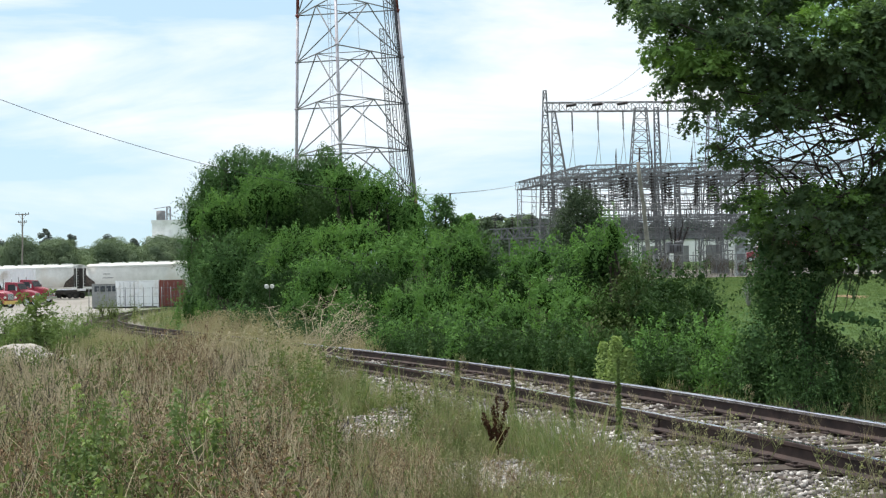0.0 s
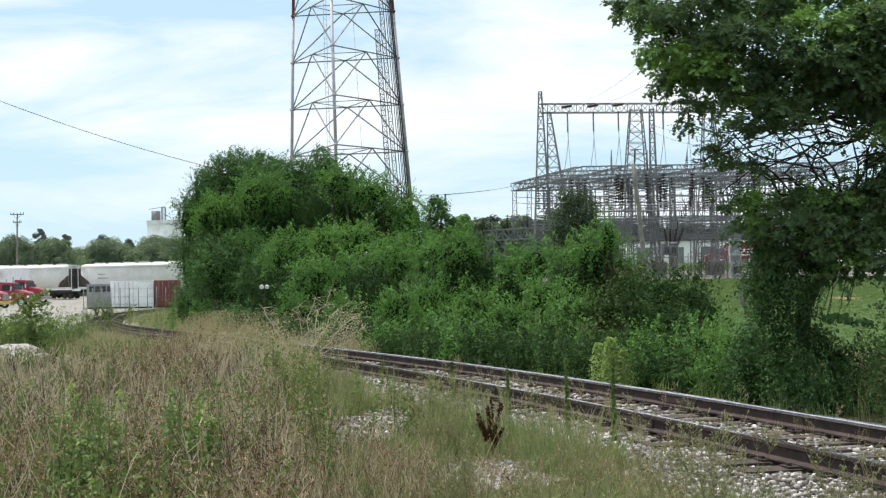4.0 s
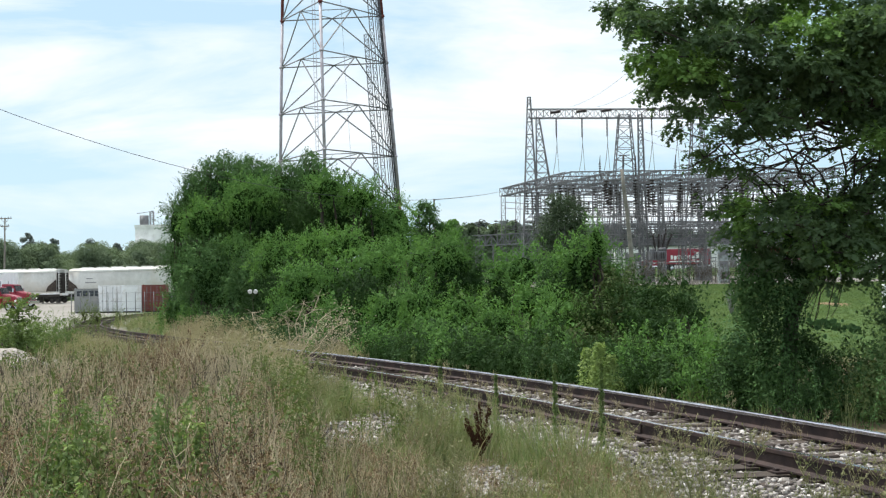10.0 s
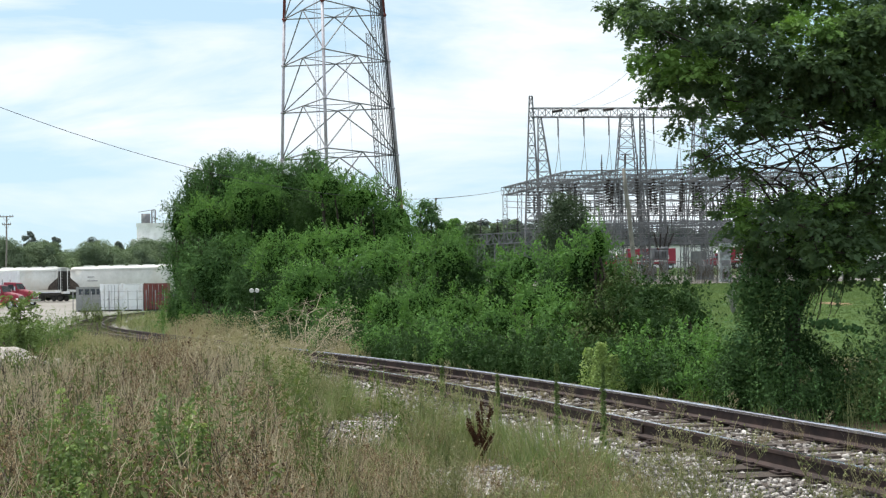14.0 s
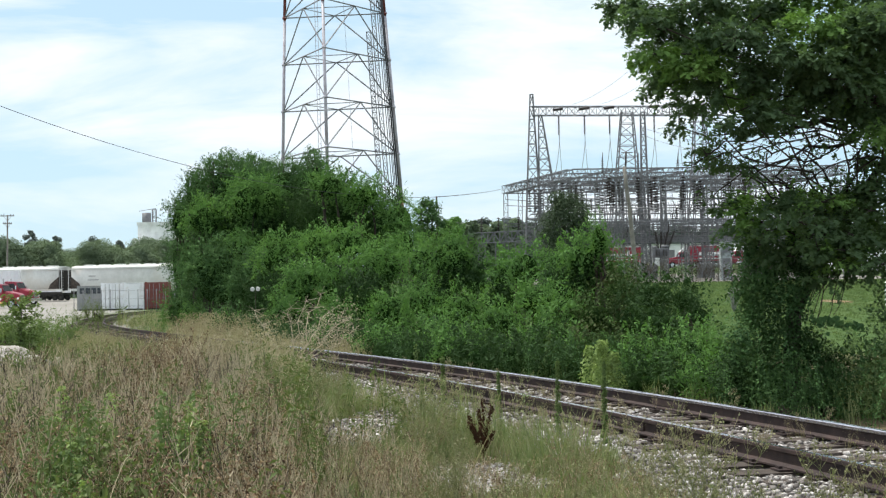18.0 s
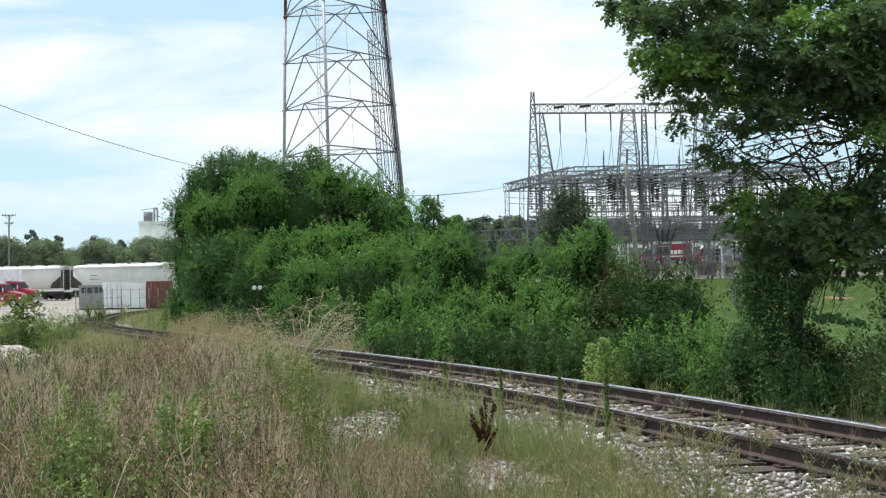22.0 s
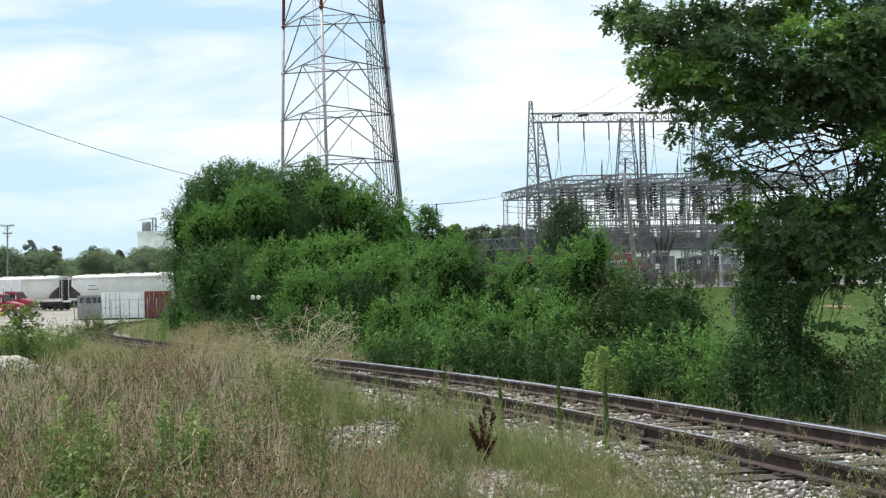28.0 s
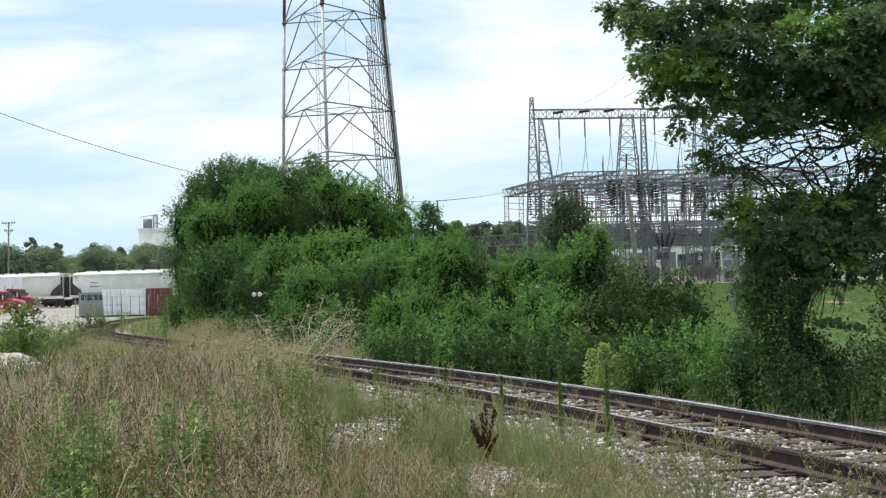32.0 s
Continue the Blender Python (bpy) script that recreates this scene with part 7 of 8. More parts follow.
    size = np.interp(bear, [-0.26, -0.21, -0.195, -0.165, -0.15, -0.12, -0.09], [0.55, 0.75, 0.85, 1.15, 1.35, 1.1, 0.6]) * rng.uniform(0.6, 1.1, len(p)) * (0.95 + 0.2 * lumps(p * flat, 1.0, 23))
    stuff("rank_straw", scattered(rank, p, size, 0.16), STRAW, "tall feathery straw grass hiding the rails", "grass")
    # green and yellowish grass along the ballast, with bare stony spots
    green = [grass_tuft(26, 0.42, 0.09, 0.004, 0.6) for _ in range(5)]
    p = field_points(15000, -0.18, 0.36, 5, 32)
    off = track_off(p[:, 0], p[:, 1]) + 0.45 * lumps(p * flat, 0.9, 33)
    bare = stony(p)
    keep = (off < -1.75) & (off > -6.5) & (bare > 0.85 + 0.4 * rng.random(len(p))) & (lumps(p * flat, 0.8, 21) > -0.45 + np.where(off > -2.7, 0.55, 0)) & (rng.random(len(p)) < np.where((off > -4.2) & (p[:, 1] > 14), 0.85, 1))
    p = p[keep]
    stuff("green_grass", scattered(green, p, rng.uniform(0.45, 1.1, len(p)) * np.interp(p[:, 1], [9, 15, 30], [0.8, 0.9, 1.0]) * np.where(track_off(p[:, 0], p[:, 1]) > -2.6, 0.7, 1.15), 0.15), GRASS, "rough green and yellow grass along the ballast", "grass")
    p = field_points(9000, -0.14, 0.3, 12.5, 34)
    off = track_off(p[:, 0], p[:, 1]) + 0.4 * lumps(p * flat, 0.8, 34)
    p = p[(off < -2.0) & (off > -4.2) & (stony(p) > 1) & (lumps(p * flat, 0.7, 36) > np.where(p[:, 0] / p[:, 1] > 0.03, 0.1, -0.35))]
    stuff("ballast_edge_grass", scattered(green + straw[:2] + sprigs[:2], p, rng.uniform(0.45, 1.05, len(p)), 0.16), GRASS, "rough grass creeping over the edge of the ballast", "grass")
    n = 2600
    run, side = rng.uniform(-8.5, 9, n), rng.uniform(-4.6, -1.75, n)
    a = np.interp(run, TS, TA)
    x, y = np.interp(run, TS, TX) + side * np.cos(a), np.interp(run, TS, TY) + side * np.sin(a)
    p = np.stack([x, y, ground_z(x, y)], -1)
    p[:, 2] = np.maximum(p[:, 2], np.interp(run, TS, TZ) + np.interp(-side, [1.5, 2.2, 3.4], [-0.22, -0.36, -0.62]))
    p = p[(lumps(p * flat, 0.9, 51) > np.interp(side, [-2.9, -2.35, -2.0], [-0.5, 0.25, 0.8])) & (stony(p) > 1) & (p[:, 1] > 6)]
    stuff("bank_grass", scattered(green + straw[:3] + sprigs[:1] + [joined([k[0], k[1]]) for k in kinds[:1]], p, rng.uniform(0.35, 0.8, len(p)), 0.18), BANK_GRASS, "yellow-green grass with dead stalks over the edge of the ballast", "grass")
    p = field_points(1100, -0.32, -0.262, 38, 64)
    p = p[(track_off(p[:, 0], p[:, 1]) < -3) & (lumps(p * flat, 2.0, 87) > -0.3)]
    stuff("yard_edge_weeds", scattered(sprigs + green[:3], p, rng.uniform(0.7, 1.5, len(p)), 0.15), LEAF_WEED, "green weeds and grass along the edge of the yard")
    p = field_points(420, -0.262, -0.19, 50, 95)
    p = p[(track_off(p[:, 0], p[:, 1]) > -6) & (lumps(p * flat, 2.5, 15) > 0)]
    stuff("bend_weeds", scattered(sprigs, p, rng.uniform(0.6, 1.5, len(p)), 0.15), LEAF_OLIVE, "green weeds standing round the bend of the track")
    # low green growth through the whole field, and behind the far rail
    p = field_points(2600, -0.37, 0.06, 4, 30)
    off = track_off(p[:, 0], p[:, 1])
    p = p[(off < -3.4) & (stony(p) > 1)]
    stuff("undergrowth_grass", scattered(green, p, rng.uniform(0.4, 1.0, len(p)), 0.15), GRASS, "low green grass under the dry weeds", "grass")
    p = np.concatenate([field_points(8000, -0.28, 0.36, 12, 110), field_points(3600, -0.1, 0.36, 12, 32)])
    off = track_off(p[:, 0], p[:, 1])
    thin_ = (p[:, 1] > 45) | (rng.random(len(p)) < 0.05)
    p = p[((off > 1.6) & thin_ & (off < np.where(p[:, 1] > 45, 12, 4.4))) | ((off < -1.6) & (off > -4) & (p[:, 1] > 60) & (rng.random(len(p)) < 0.25))]
    p = p[(p[:, 1] < 45) | (lumps(p * flat, 3.0, 14) > -0.15)]
    dry = (p[:, 1] > 45) & (rng.random(len(p)) < 0.55)
    stuff("dry_verge_grass", scattered(straw, p[dry], rng.uniform(0.3, 0.8, int(dry.sum())) * np.interp(p[dry, 1], [30, 60, 110], [1, 1.3, 1.8]), 0.15), STRAW, "dry straw grass inside the bend of the track", "grass")
    p = p[~dry]
    stuff("verge_grass", scattered(green + straw[:1], p, rng.uniform(0.4, 0.95, len(p)) * np.interp(p[:, 1], [30, 60, 110], [1, 1.5, 2.2]), 0.15), GRASS, "grass along the far side of the track", "grass")
    p = field_points(4200, -0.1, 0.4, 12, 46)
    off = track_off(p[:, 0], p[:, 1])
    p = p[(off > 1.7) & (off < 4.8) & (lumps(p * flat, 0.9, 91) > -0.6)]
    # both leaf colours are dark to imitate the shadowed foot of the shrubs
    half = rng.random(len(p)) < 0.6
    for nm, m, lf in (("verge_leaves", half, LEAF_SHADE), ("verge_sprigs", ~half, LEAF_VINE_SHADED)):
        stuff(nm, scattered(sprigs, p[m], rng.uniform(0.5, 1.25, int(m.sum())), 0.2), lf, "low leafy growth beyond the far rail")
    # short blades of the mown lawn
    tri = []
    for _ in range(5):
        n = 16
        b = np.stack([rng.normal(0, 0.16, n), rng.normal(0, 0.16, n), np.zeros(n)], -1)
        w = rng.uniform(0, 6.28, n)
        s = np.stack([np.cos(w), np.sin(w), np.zeros(n)], -1) * 0.022
        tip = b + np.stack([rng.normal(0, 0.05, n), rng.normal(0, 0.05, n), rng.uniform(0.06, 0.15, n)], -1)
        tri.append((np.stack([b - s, b + s, tip], 1).reshape(-1, 3), np.arange(n * 3).reshape(-1, 3)))
    p = field_points(12000, 0.13, 0.36, 36, 136)
    p = p[track_off(p[:, 0], p[:, 1]) > 9]
    stuff("lawn_grass", scattered(tri, p, rng.uniform(0.5, 0.9, len(p)) * np.interp(p[:, 1], [36, 136], [0.7, 1.2]), 0.1), LAWN, "short mown grass of the lawn", "lawn")
    # dead stalks along the substation fence
    p = field_points(130, 0.13, 0.235, 134, 137.5)
    stuff("fence_weeds", scattered([joined([k[0], k[1]]) for k in kinds[:6]], p, rng.uniform(1.0, 2.2, len(p)), 0.1), DEAD_STALK, "tall dead weeds along the substation fence")
    # tall straw inside the bend, before the foot of the vines
    p = field_points(1500, -0.205, -0.11, 42, 57)
    p = p[(track_off(p[:, 0], p[:, 1]) > 1.8) & (lumps(p * flat, 1.8, 29) > -0.35)]
    stuff("bend_straw", scattered(rank + sprigs[:1], p, rng.uniform(0.8, 1.5, len(p)), 0.15), STRAW, "tall straw grass inside the bend of the track", "grass")
    run, side = rng.uniform(22, 29, 70), rng.uniform(1.55, 2.2, 70)
    p = np.array([on_track(q, w) for q, w in zip(run, side)])
    p[:, 2] = ground_z(p[:, 0], p[:, 1]) + 0.1
    stuff("rail_side_straw", scattered(straw + rank[:1], p, rng.uniform(0.6, 1.05, len(p)), 0.18), STRAW, "pale straw grass beyond the far rail", "grass")
    # rough grass that hides the near part of the bend
    p = field_points(2400, -0.27, -0.145, 34, 52)
    off = track_off(p[:, 0], p[:, 1])
    p = p[(off < -1.8) & (off > -11)]
    stuff("bend_grass", scattered(rank[:3] + straw[:2] + sprigs[:1], p, rng.uniform(0.6, 1.0, len(p)) * (1 + 0.2 * lumps(p * flat, 1.5, 83)), 0.16), BANK_GRASS, "rough grass hiding the near part of the bend", "grass")
    # rank grass before the bend of the track, and thinly round about
    p = field_points(1100, -0.285, -0.15, 36, 52)
    p = p[track_off(p[:, 0], p[:, 1]) < -1.7]
    stuff("yard_edge_grass", scattered(green[:3] + straw[:2], p, rng.uniform(0.6, 1.4, len(p)), 0.15), STRAW, "rank grass at the edge of the yard", "grass")
    p = np.stack([rng.uniform(-14, 6, 700), rng.uniform(-14, 6, 700), np.zeros(700)], -1)
    p = p[(np.hypot(p[:, 0], p[:, 1]) > 1.3) & (track_off(p[:, 0], p[:, 1]) < -2.2) & ~((p[:, 1] > 0) & (abs(p[:, 0]) < 0.45 * p[:, 1] + 0.4))]
    p[:, 2] = ground_z(p[:, 0], p[:, 1])
    stuff("path_side_grass", scattered(green[3:] + straw[2:4], p, rng.uniform(0.5, 1.1, len(p)), 0.15), GRASS, "rough grass where the path comes up", "grass")
    # a few tufts between the rails
    p = field_points(5200, -0.1, 0.36, 10, 40)
    off = track_off(p[:, 0], p[:, 1])
    p = p[(off > -1.9) & (off < 1.15) & (lumps(p * flat, 0.7, 41) > np.where(off < -0.6, 0.1, 0.3))]
    p[:, 2] = -0.02
    stuff("track_weeds", scattered(green[:1] + straw[:2] + [joined([k[0], k[1]]) for k in kinds[:1]], p, rng.uniform(0.16, 0.36, len(p)), 0.25), STRAW, "dry tufts growing between the rails", "grass")
    # tall dry stalks with dark heads sticking out of the field
    p = field_points(22, -0.30, -0.17, 16, 25)
    st = [tube([(0, 0, 0), (0.01, 0, 0.6), (0.0, 0.01, 1.15)], 0.005, 0.003)]
    hd = [leaf_arrays(np.stack([rng.normal(0, 0.015, 26), rng.normal(0, 0.015, 26), rng.uniform(0.95, 1.2, 26)], -1), rng.normal(size=(26, 3)), 0.035, 0.6)]
    both = [joined([st[0], hd[0]])]
    stuff("dark_seed_stalks", scattered(both, p, rng.uniform(0.6, 0.85, len(p)), 0.06), DOCK, "tall stalks with dark brown seed heads")


weeds()


def leafy_stalk(name, base, h, n, size, spread, leaf, stem, label, category="weed", group="", droop=0.0, slim=0.45):
    """One standing weed: a stem and leaves all along it."""
    x, y = base
    plant = holder(name, pose(x, y, gz(x, y)), label, category, group)
    bm = bmesh.new()
    limb(bm, (0, 0, -0.05), (random.uniform(-0.05, 0.05) * h, 0, h), 0.008, 0.003, 0, 4, 5, 0.01)
    part("stem", bm, stem, plant)
    f = rng.uniform(0.08, 1.02, n)
    w = rng.uniform(0, 2 * math.pi, n)
    r = spread * (1.1 - 0.8 * f) * rng.uniform(0.2, 1, n)
    p = np.stack([np.cos(w) * r, np.sin(w) * r, h * f - droop * r], -1)
    v, t = leaf_arrays(p, np.stack([np.cos(w) * 0.5, np.sin(w) * 0.5, np.full(n, 0.8)], -1) + rng.normal(0, 0.3, (n, 3)), size, slim)
    shared("leaves", array_mesh("leaves", v, t, leaf), plant)
    return plant


def single_weeds():
    tall = "tall slim green weed standing beside the rails"
    for base, h in (((-0.04, 18.50, -0.08), 0.85), ((1.19, 15.20, -0.12), 0.92), ((1.60, 14.40, -0.12), 0.95), ((0.64, 17.50, -0.10), 0.7), ((-0.30, 17.50, -0.08), 0.6), ((-0.49, 16.00, -0.12), 0.5)):
        leafy_stalk("green_weed", (base[0], base[1]), h, int(400 * h), 0.055, 0.048, LEAF_WEED, LEAF_WEED, tall, "weed", "green weeds by the rails", 0.1, 0.3)
    x, y, z = (0.35, 14.00, -0.03)
    dock = holder("dock_plant", pose(x, y, gz(x, y)), "dark brown dried dock plant with seed spikes", "weed")
    bm = bmesh.new()
    lists = []
    for k in range(7):
        w = k * 0.9
        tip = Vector((math.cos(w) * 0.15 * (k > 0), math.sin(w) * 0.12 * (k > 0), 0.64 - 0.05 * k * (k > 0)))
        a = Vector((0, 0, 0.14 * (k > 0)))
        limb(bm, a, tip, 0.006, 0.003, 0, 3, 4, 0.02)
        f = rng.uniform(0.25, 1.03, 240)[:, None]
        lists.append(leaf_arrays(np.array(a) + (np.array(tip) - np.array(a)) * f + rng.normal(0, 0.012, (240, 3)), rng.normal(size=(240, 3)), 0.026, 0.7))
    part("stem", bm, DOCK, dock)
    v, t = joined(lists)
    shared("seed_spike", array_mesh("seed_spike", v, t, DOCK), dock)
    # bushy green weeds in the foreground field, some with pale tops
    rnd = random.Random(21)
    for cx, cy, k, rx, ry, tall in ((-2.2, 8.3, 13, 0.22, 0.5, 1.06), (-1.48, 8.3, 13, 0.2, 0.35, 1.2), (-2.4, 9.3, 7, 0.18, 0.4, 1.12), (-1.98, 7.4, 6, 0.2, 0.3, 0.85), (-3.0, 10.5, 3, 0.3, 0.5, 0.9), (-1.05, 6.5, 2, 0.15, 0.2, 0.66)):
        for q in range(k):
            bx, by = cx + rnd.uniform(-rx, rx), cy + rnd.uniform(-ry, ry)
            pale = q % 4 == 1
            leafy_stalk("bushy_weed", (bx, by), tall * rnd.uniform(0.75, 1.05), rnd.randint(190, 300), rnd.uniform(0.028, 0.046), rnd.uniform(0.12, 0.22), LEAF_PALE if pale else LEAF_WEED, LEAF_WEED, "leafy green weed with pale top among the dry stalks" if pale else "bushy green weed among the dry stalks", "weed", "green weeds in the field", 0.5, 0.5)
    for (bx, by, bz), h, n in (((2.40, 21.90, 0.05), 0.88, 900), ((2.24, 22.10, 0.04), 0.78, 600), ((2.58, 21.80, 0.06), 0.7, 560), ((2.51, 22.30, 0.02), 0.85, 300)):
        leafy_stalk("pale_weed", (bx, by), h, n, 0.06, 0.26, LEAF_PALE, LEAF_PALE, "pale yellow-green weed beyond the far rail", "weed", "pale weeds by the shrubs", 0.2)
    for (bx, by, bz), h, n in (((1.97, 27.00, 0.23), 0.9, 160), ((-0.64, 31.00, 0.12), 0.6, 140), ((3.84, 22.00, 0.03), 0.6, 160)):
        leafy_stalk("verge_weed", (bx, by), h, n, 0.07, 0.16, LEAF_WEED, LEAF_WEED, "green weed on the verge beyond the track", "weed", "green weeds by the rails", 0.2)
    # a sapling with long leaves by the yard
    x, y, z = (-10.85, 36.00, 0.26)
    sap = holder("sapling", pose(x, y, gz(x, y)), "young green sapling with long drooping leaves", "tree")
    bm = bmesh.new()
    lists = []
    top = (-10.75, 36.00, 1.38)[2] - gz(x, y)
    limb(bm, (0, 0, -0.1), (0.05, 0, top), 0.025, 0.01, 0, 4, 6, 0.02)
    for k in range(22):
        f = 0.25 + 0.75 * k / 21
        w = k * 2.4
        a = Vector((0.03, 0, top * f))
        b = a + Vector((math.cos(w) * 0.75 * (1.15 - 0.5 * f), math.sin(w) * 0.75 * (1.15 - 0.5 * f), 0.28 - 0.25 * (1 - f)))
        pts = limb(bm, a, b, 0.005, 0.002, -0.12, 4, 4, 0.01)
        g = rng.random(44)[:, None]
        q = np.array(a) + (np.array(b) - np.array(a)) * g + np.array([0, 0, 0.12]) * np.sin(math.pi * g) + rng.normal(0, 0.05, (44, 3)) - np.array([0, 0, 0.04])
        lists.append(leaf_arrays(q, rng.normal(0, 0.4, (44, 3)) + np.array([0, 0, 0.8]), 0.15, 0.27))
    part("trunk", bm, BARK, sap)
    v, t = joined(lists)
    shared("crown", array_mesh("crown", v, t, LEAF_WEED), sap)
    for c, rx, rz in (((-11.93, 38.00, 0.47), 0.7, 0.42), ((-11.10, 38.00, 0.30), 0.8, 0.4), ((-10.89, 40.00, 0.30), 0.6, 0.4), ((-12.79, 46.00, 0.38), 0.8, 0.4), ((-12.54, 38.00, 0.63), 0.9, 0.6), ((-25.32, 100.00, 0.25), 0.42, 0.8), ((-24.27, 98.00, 0.15), 0.45, 0.65), ((-23.88, 98.00, 0.07), 0.35, 0.45), ((-22.47, 98.00, 0.20), 0.3, 0.55), ((-25.44, 98.00, -0.15), 0.4, 0.4), ((-11.21, 42.00, 0.31), 0.5, 0.35), ((-11.02, 36.00, 0.38), 0.6, 0.4)):
        build_shrub("low_bush", c, (rx, rx, rz), LEAF_OLIVE if c[1] > 80 else LEAF_WEED, 0.08, "low green bush at the edge of the yard", "shrub", 90, 30, 0.5, 10, int(c[1]), 8, False)
    # bleached dead branches lying by the far rail
    x, y, z = (-3.17, 28.00, 0.34)
    g = gz(x, y)
    dead = holder("dead_branch", pose(x, y, g), "pale dead branches leaning out over the track", "branch")
    o = Vector((x, y, g))
    lists = []
    for tip, r in (((-3.83, 28.40, 1.24), 0.013), ((-3.57, 27.60, 0.96), 0.012), ((-3.06, 28.00, 1.28), 0.013), ((-2.71, 27.60, 1.42), 0.014), ((-2.48, 28.30, 1.54), 0.013), ((-2.30, 28.00, 1.18), 0.015), ((-2.00, 27.80, 1.00), 0.015), ((-1.89, 28.20, 0.76), 0.012), ((-2.57, 27.50, 0.93), 0.012)):
        bm = bmesh.new()
        root = Vector((random.uniform(-0.06, 0.06), random.uniform(-0.06, 0.06), -0.05))
        pts = limb(bm, root, Vector(tip) - o, r * 1.1, r * 0.4, -0.1, 7, 5, 0.05)
        for q in pts[2:]:
            for _ in range(9):
                e = q + Vector((random.uniform(-0.18, 0.26), random.uniform(-0.15, 0.15), random.uniform(-0.14, 0.16)))
                bar(bm, q, e, 0.0035, 0.0015, 3)
        part("branch", bm, DEAD_WOOD, dead)
    for c, n in (((-2.11, 27.80, 0.82), 420), ((-2.00, 27.90, 1.06), 220), ((-2.44, 27.70, 0.77), 200), ((-2.67, 27.70, 0.70), 120)):
        lists.append(leaf_arrays(np.array(c) - np.array(o) + rng.normal(0, 0.2, (n, 3)), rng.normal(size=(n, 3)), 0.042, 0.5))
    v, t = joined(lists)
    shared("dry_leaves", array_mesh("dry_leaves", v, t, DEAD_WOOD), dead, None, "withered straw-coloured leaves")
    # dry pale shrub on the lawn
    x, y, z = (14.28, 70.00, 0.64)
    shrub = holder("dry_shrub", pose(x, y, gz(x, y)), "pale grey leafless shrub standing on the lawn", "shrub")
    bm = bmesh.new()
    for k in range(46):
        w, e = random.uniform(0, 6.28), random.uniform(0.15, 1.5)
        tip = Vector((math.cos(w) * 0.42 * math.cos(e), math.sin(w) * 0.42 * math.cos(e), 0.5 + 0.85 * math.sin(e)))
        pts = limb(bm, (0, 0, -0.05), tip, 0.012, 0.006, -0.06, 4, 3, 0.05)
        for _ in range(1):
            bar(bm, pts[3], tip + Vector((random.uniform(-0.2, 0.2), random.uniform(-0.2, 0.2), random.uniform(-0.3, 0.0))), 0.008, 0.004, 3)
    part("twig", bm, GREY_TWIG, shrub)


single_weeds()


def rocks():
    rnd = random.Random(9)
    for px, py, d, s in ((8, 640, 34, 0.68), (40, 648, 33, 0.5), (66, 640, 34, 0.36), (98, 636, 34.5, 0.38), (-25, 632, 35, 0.5), (20, 655, 31, 0.3), (112, 645, 33, 0.2)):
        x = (px - 784) / 2500 * d
        z = gz(x, d)
        bm = bmesh.new()
        bmesh.ops.create_icosphere(bm, subdivisions=3, radius=1)
        for v in bm.verts:
            k = 1 + 0.35 * noise.noise(v.co * 1.3 + Vector((px, 0, 0))) + 0.12 * noise.noise(v.co * 4)
            v.co = Vector((v.co.x * s * 1.3, v.co.y * s, v.co.z * s * 0.62)) * k
        ob = part("boulder", bm, LIMESTONE)
        ob.matrix_basis = pose(x, d, z + s * 0.3, 0, 0, rnd.uniform(0, 360))
        tagged(ob, "pale rough limestone boulder lying in the weeds", "rock", "boulders by the yard")


rocks()


def white_marker():
    x, y, z = (-6.03, 45.00, 1.64)
    m = holder("marker_post", pose(x, y, gz(x, y)), "slim post with two small white reflector discs", "marker")
    h = z - gz(x, y)
    bm = bmesh.new()
    bar(bm, (0, 0, -0.1), (0, 0, h), 0.009, None, 6)
    part("post", bm, BARK, m)
    for s in (-1, 1):
        bm = bmesh.new()
        bar(bm, (s * 0.085, -0.06, h + 0.02), (s * 0.09, -0.03, h + 0.035), 0.07, None, 14)
        part("disc", bm, TRUCK_WHITE, m, "white disc")


white_marker()



# ---- trucks on the road behind the substation ----
ROAD_Y = 262.0


def road_truck(label, length):
    truck = build_tractor(pose(0, 0, 0), label, TRUCK_RED, TRUCK_WHITE, CHROME, "delivery_truck", "red trucks on the road")
    if length:
        x0, x1 = 1.0, length - 3.3
        boxed("trailer_body", (x0, x1, -1.28, 1.28, 1.15, 3.95), TRUCK_RED, truck, 0.05, "red trailer box")
        boxed("trailer_roof", (x0 + 0.05, x1 - 0.05, -1.2, 1.2, 3.95, 4.02), TRUCK_WHITE, truck)
        boxed("trailer_floor", (x0, x1, -1.2, 1.2, 0.95, 1.15), CAR_DARK, truck)
        for s in (-1, 1):
            bm = bmesh.new()
            rnd = random.Random(4)
            xx = x0 + 1.6
            while xx < x1 - 1.6:
                w = rnd.uniform(0.35, 0.7)
                hh = rnd.choice((0.75, 0.75, 1.25))
                z0 = 2.0 + rnd.uniform(-0.08, 0.08)
                box(bm, xx, xx + w, s * 1.31 - 0.02, s * 1.31 + 0.02, z0, z0 + hh, bevel=0.015)
                xx += w + 0.16
            box(bm, x0 + 1.4, x1 - 1.5, s * 1.31 - 0.02, s * 1.31 + 0.02, 1.55, 1.75)
            part("emblem", bm, TRUCK_WHITE, truck, "white script-like emblem shapes")
            for q in (x1 - 1.0, x1 - 2.2):
                wheel("wheel", truck, q, s * 0.98, 0.5, 0.5)
    return truck


TRUCK_A = road_truck("red delivery truck with white emblem rolling along the road", 13.2)
TRUCK_B = road_truck("second red delivery truck with white emblem following along", 11.2)
TRUCK_C = road_truck("red tractor unit with a white roof fairing", 0)


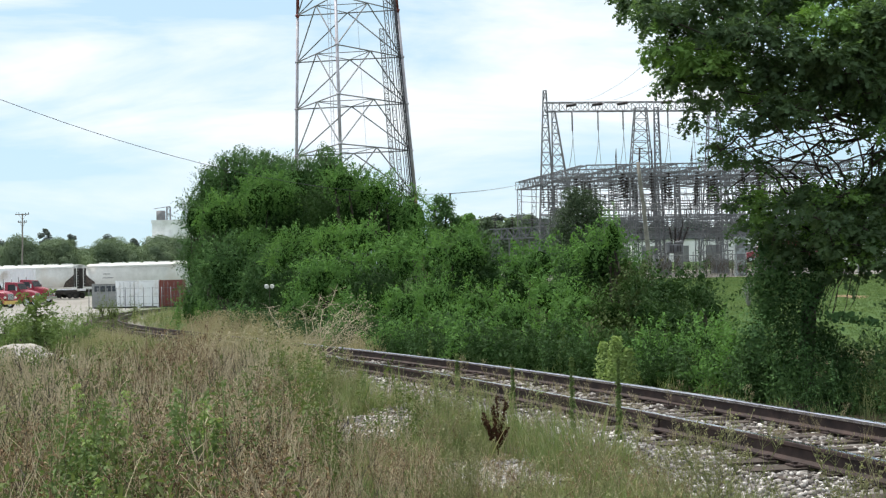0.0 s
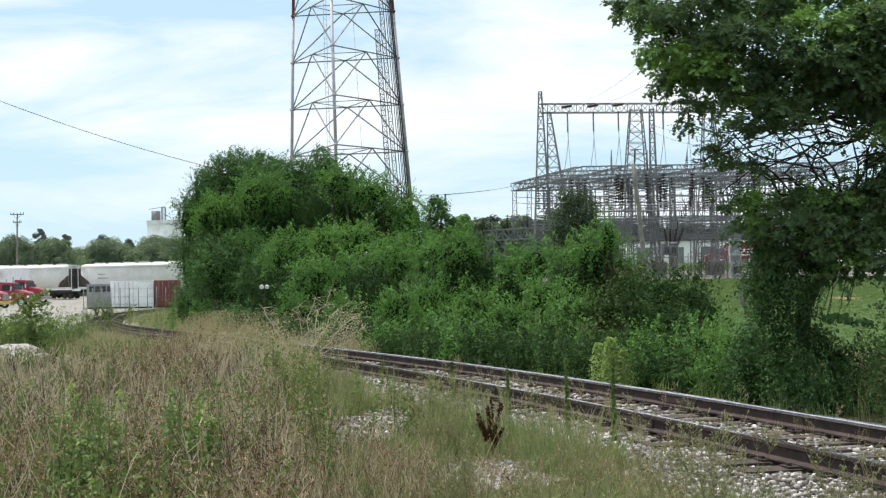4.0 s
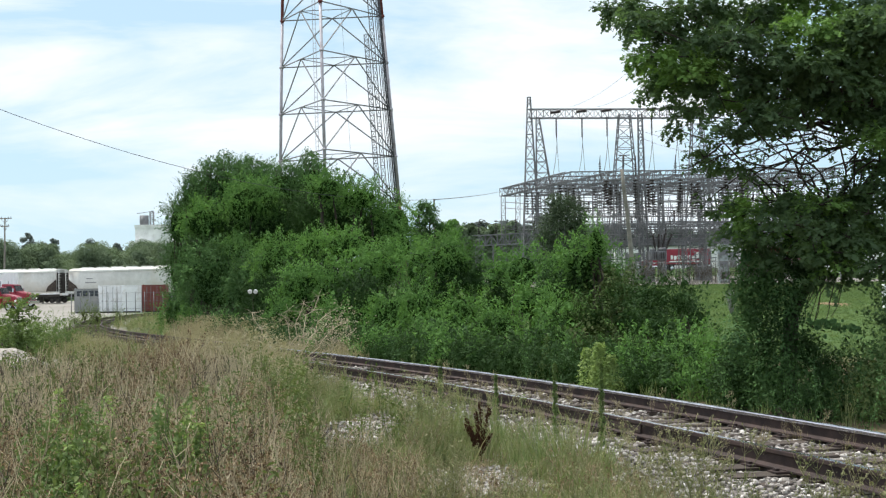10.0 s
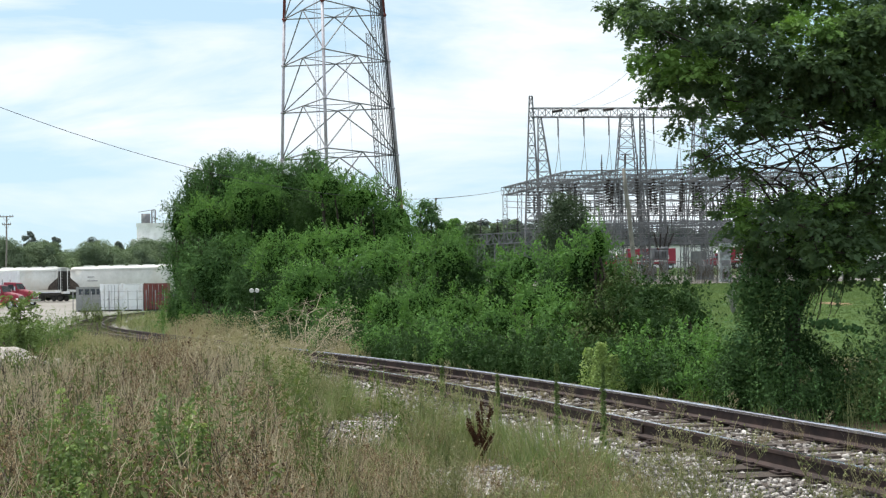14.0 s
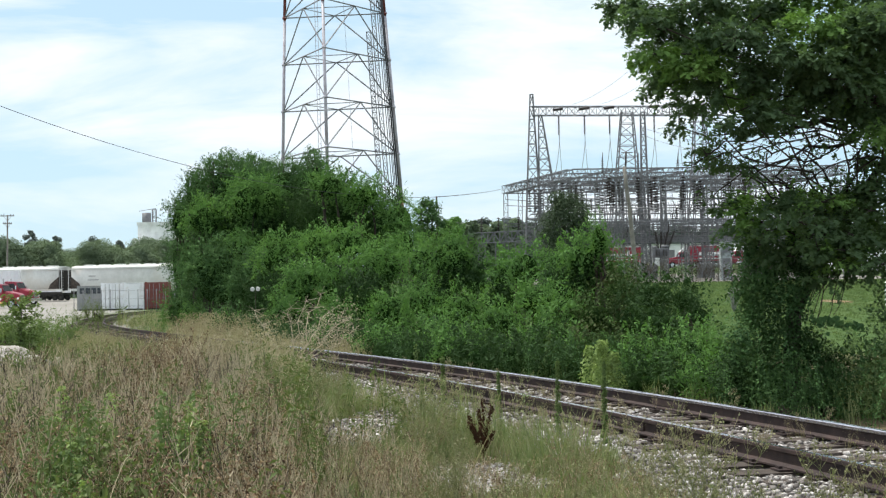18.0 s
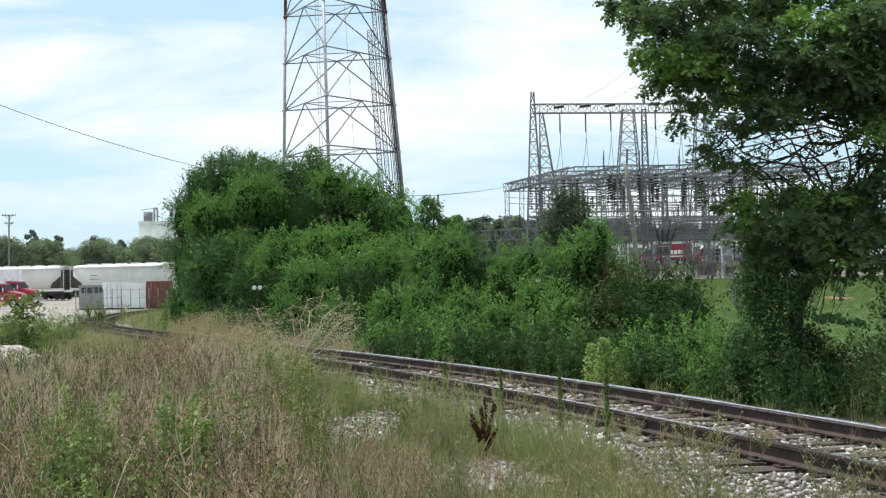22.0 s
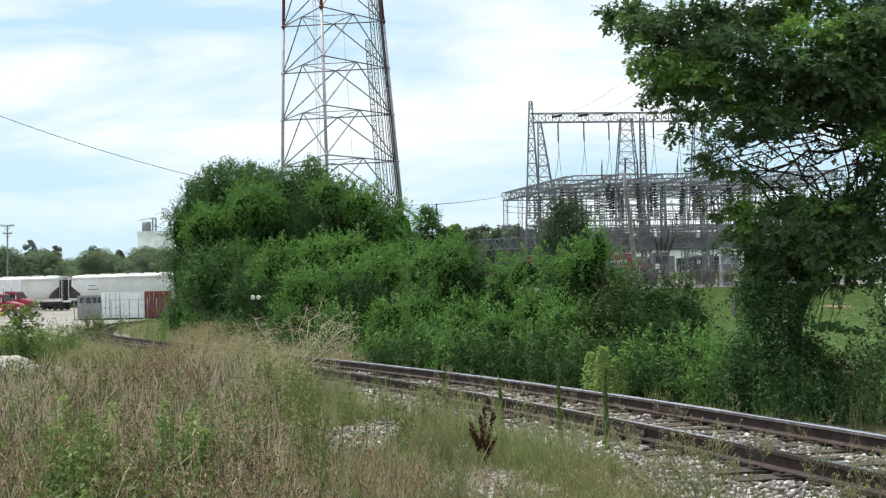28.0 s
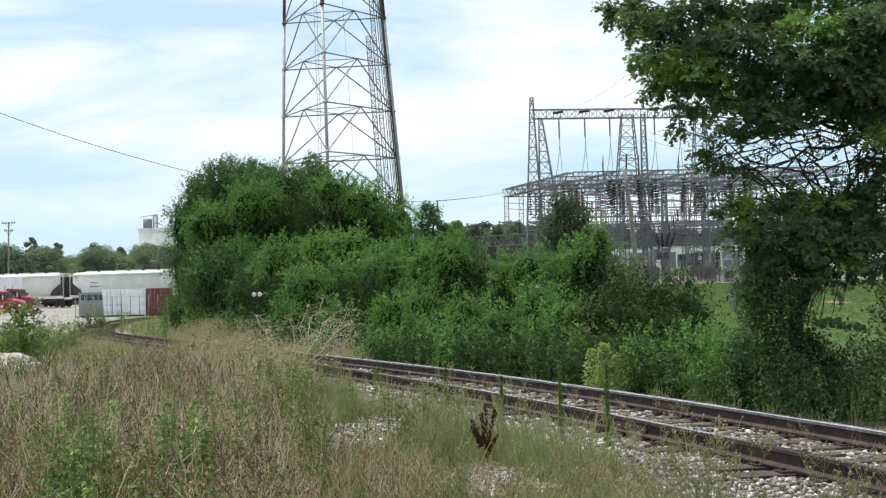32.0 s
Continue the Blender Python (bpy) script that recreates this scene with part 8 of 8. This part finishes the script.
def dark_trailer():
    t = holder("flatbed_truck", pose(0, 0, 0), "dark flatbed truck carrying two dark boxes", "truck")
    boxed("cab", (-2.8, -1.1, -1.1, 1.1, 0.6, 2.9), BLACK_PAINT, t, 0.12)
    boxed("windscreen", (-2.83, -2.78, -0.95, 0.95, 1.7, 2.6), GLASS_DARK, t)
    boxed("side_window", (-2.3, -1.4, -1.13, -1.08, 1.75, 2.5), GLASS_DARK, t)
    boxed("front_box", (-0.9, 1.7, -1.2, 1.2, 1.0, 3.0), BLACK_PAINT, t, 0.05)
    boxed("rear_box", (3.3, 5.4, -1.2, 1.2, 1.0, 3.1), BLACK_PAINT, t, 0.05)
    boxed("flatbed", (-1.0, 5.5, -1.15, 1.15, 0.7, 0.98), CAR_DARK, t, 0.02)
    bm = bmesh.new()
    bar(bm, (1.0, -1.23, 2.1), (1.0, -1.2, 2.1), 0.4, None, 18)
    part("round_mark", bm, TRUCK_WHITE, t, "white disc")
    for s in (-1, 1):
        for q in (-2.0, 3.6, 4.7):
            wheel("wheel", t, q, s * 0.95, 0.45, 0.3)
    return t


TRUCK_D = dark_trailer()


def motions():
    """Everything on the road rolls to the left, one behind the other."""
    def run(thing, rows):
        keys = []
        for t, x, y in rows:
            keys.append((t, pose(x, y, gz(x, y) + 0.0)))
        walk(thing, keys)
    k = ROAD_Y / 2500

    def x_of(p):
        return (p - 784) * k
    # nose of the truck -3.4 m ahead of its origin
    def line(t0, p0, speed, ends):
        return [(t, x_of(p0 - speed * (t - t0)) + 3.4, ROAD_Y) for t in ends]
    run(TRUCK_A, line(3.0, 1240, 15.8, (0, 8, 16, 24, 32)))
    run(TRUCK_B, line(13.5, 1249, 16.4, (0, 8, 16, 24, 32)))
    run(TRUCK_C, line(22.0, 1210, 15.7, (0, 8, 16, 24, 32)))
    rows = [(0, x_of(1641), ROAD_Y), (12, x_of(1442), ROAD_Y), (22, x_of(1276), ROAD_Y), (23.5, x_of(1251), ROAD_Y), (25, x_of(1229), ROAD_Y), (26.5, x_of(1222), ROAD_Y), (32, x_of(1222), ROAD_Y)]
    run(TRUCK_D, rows)


motions()
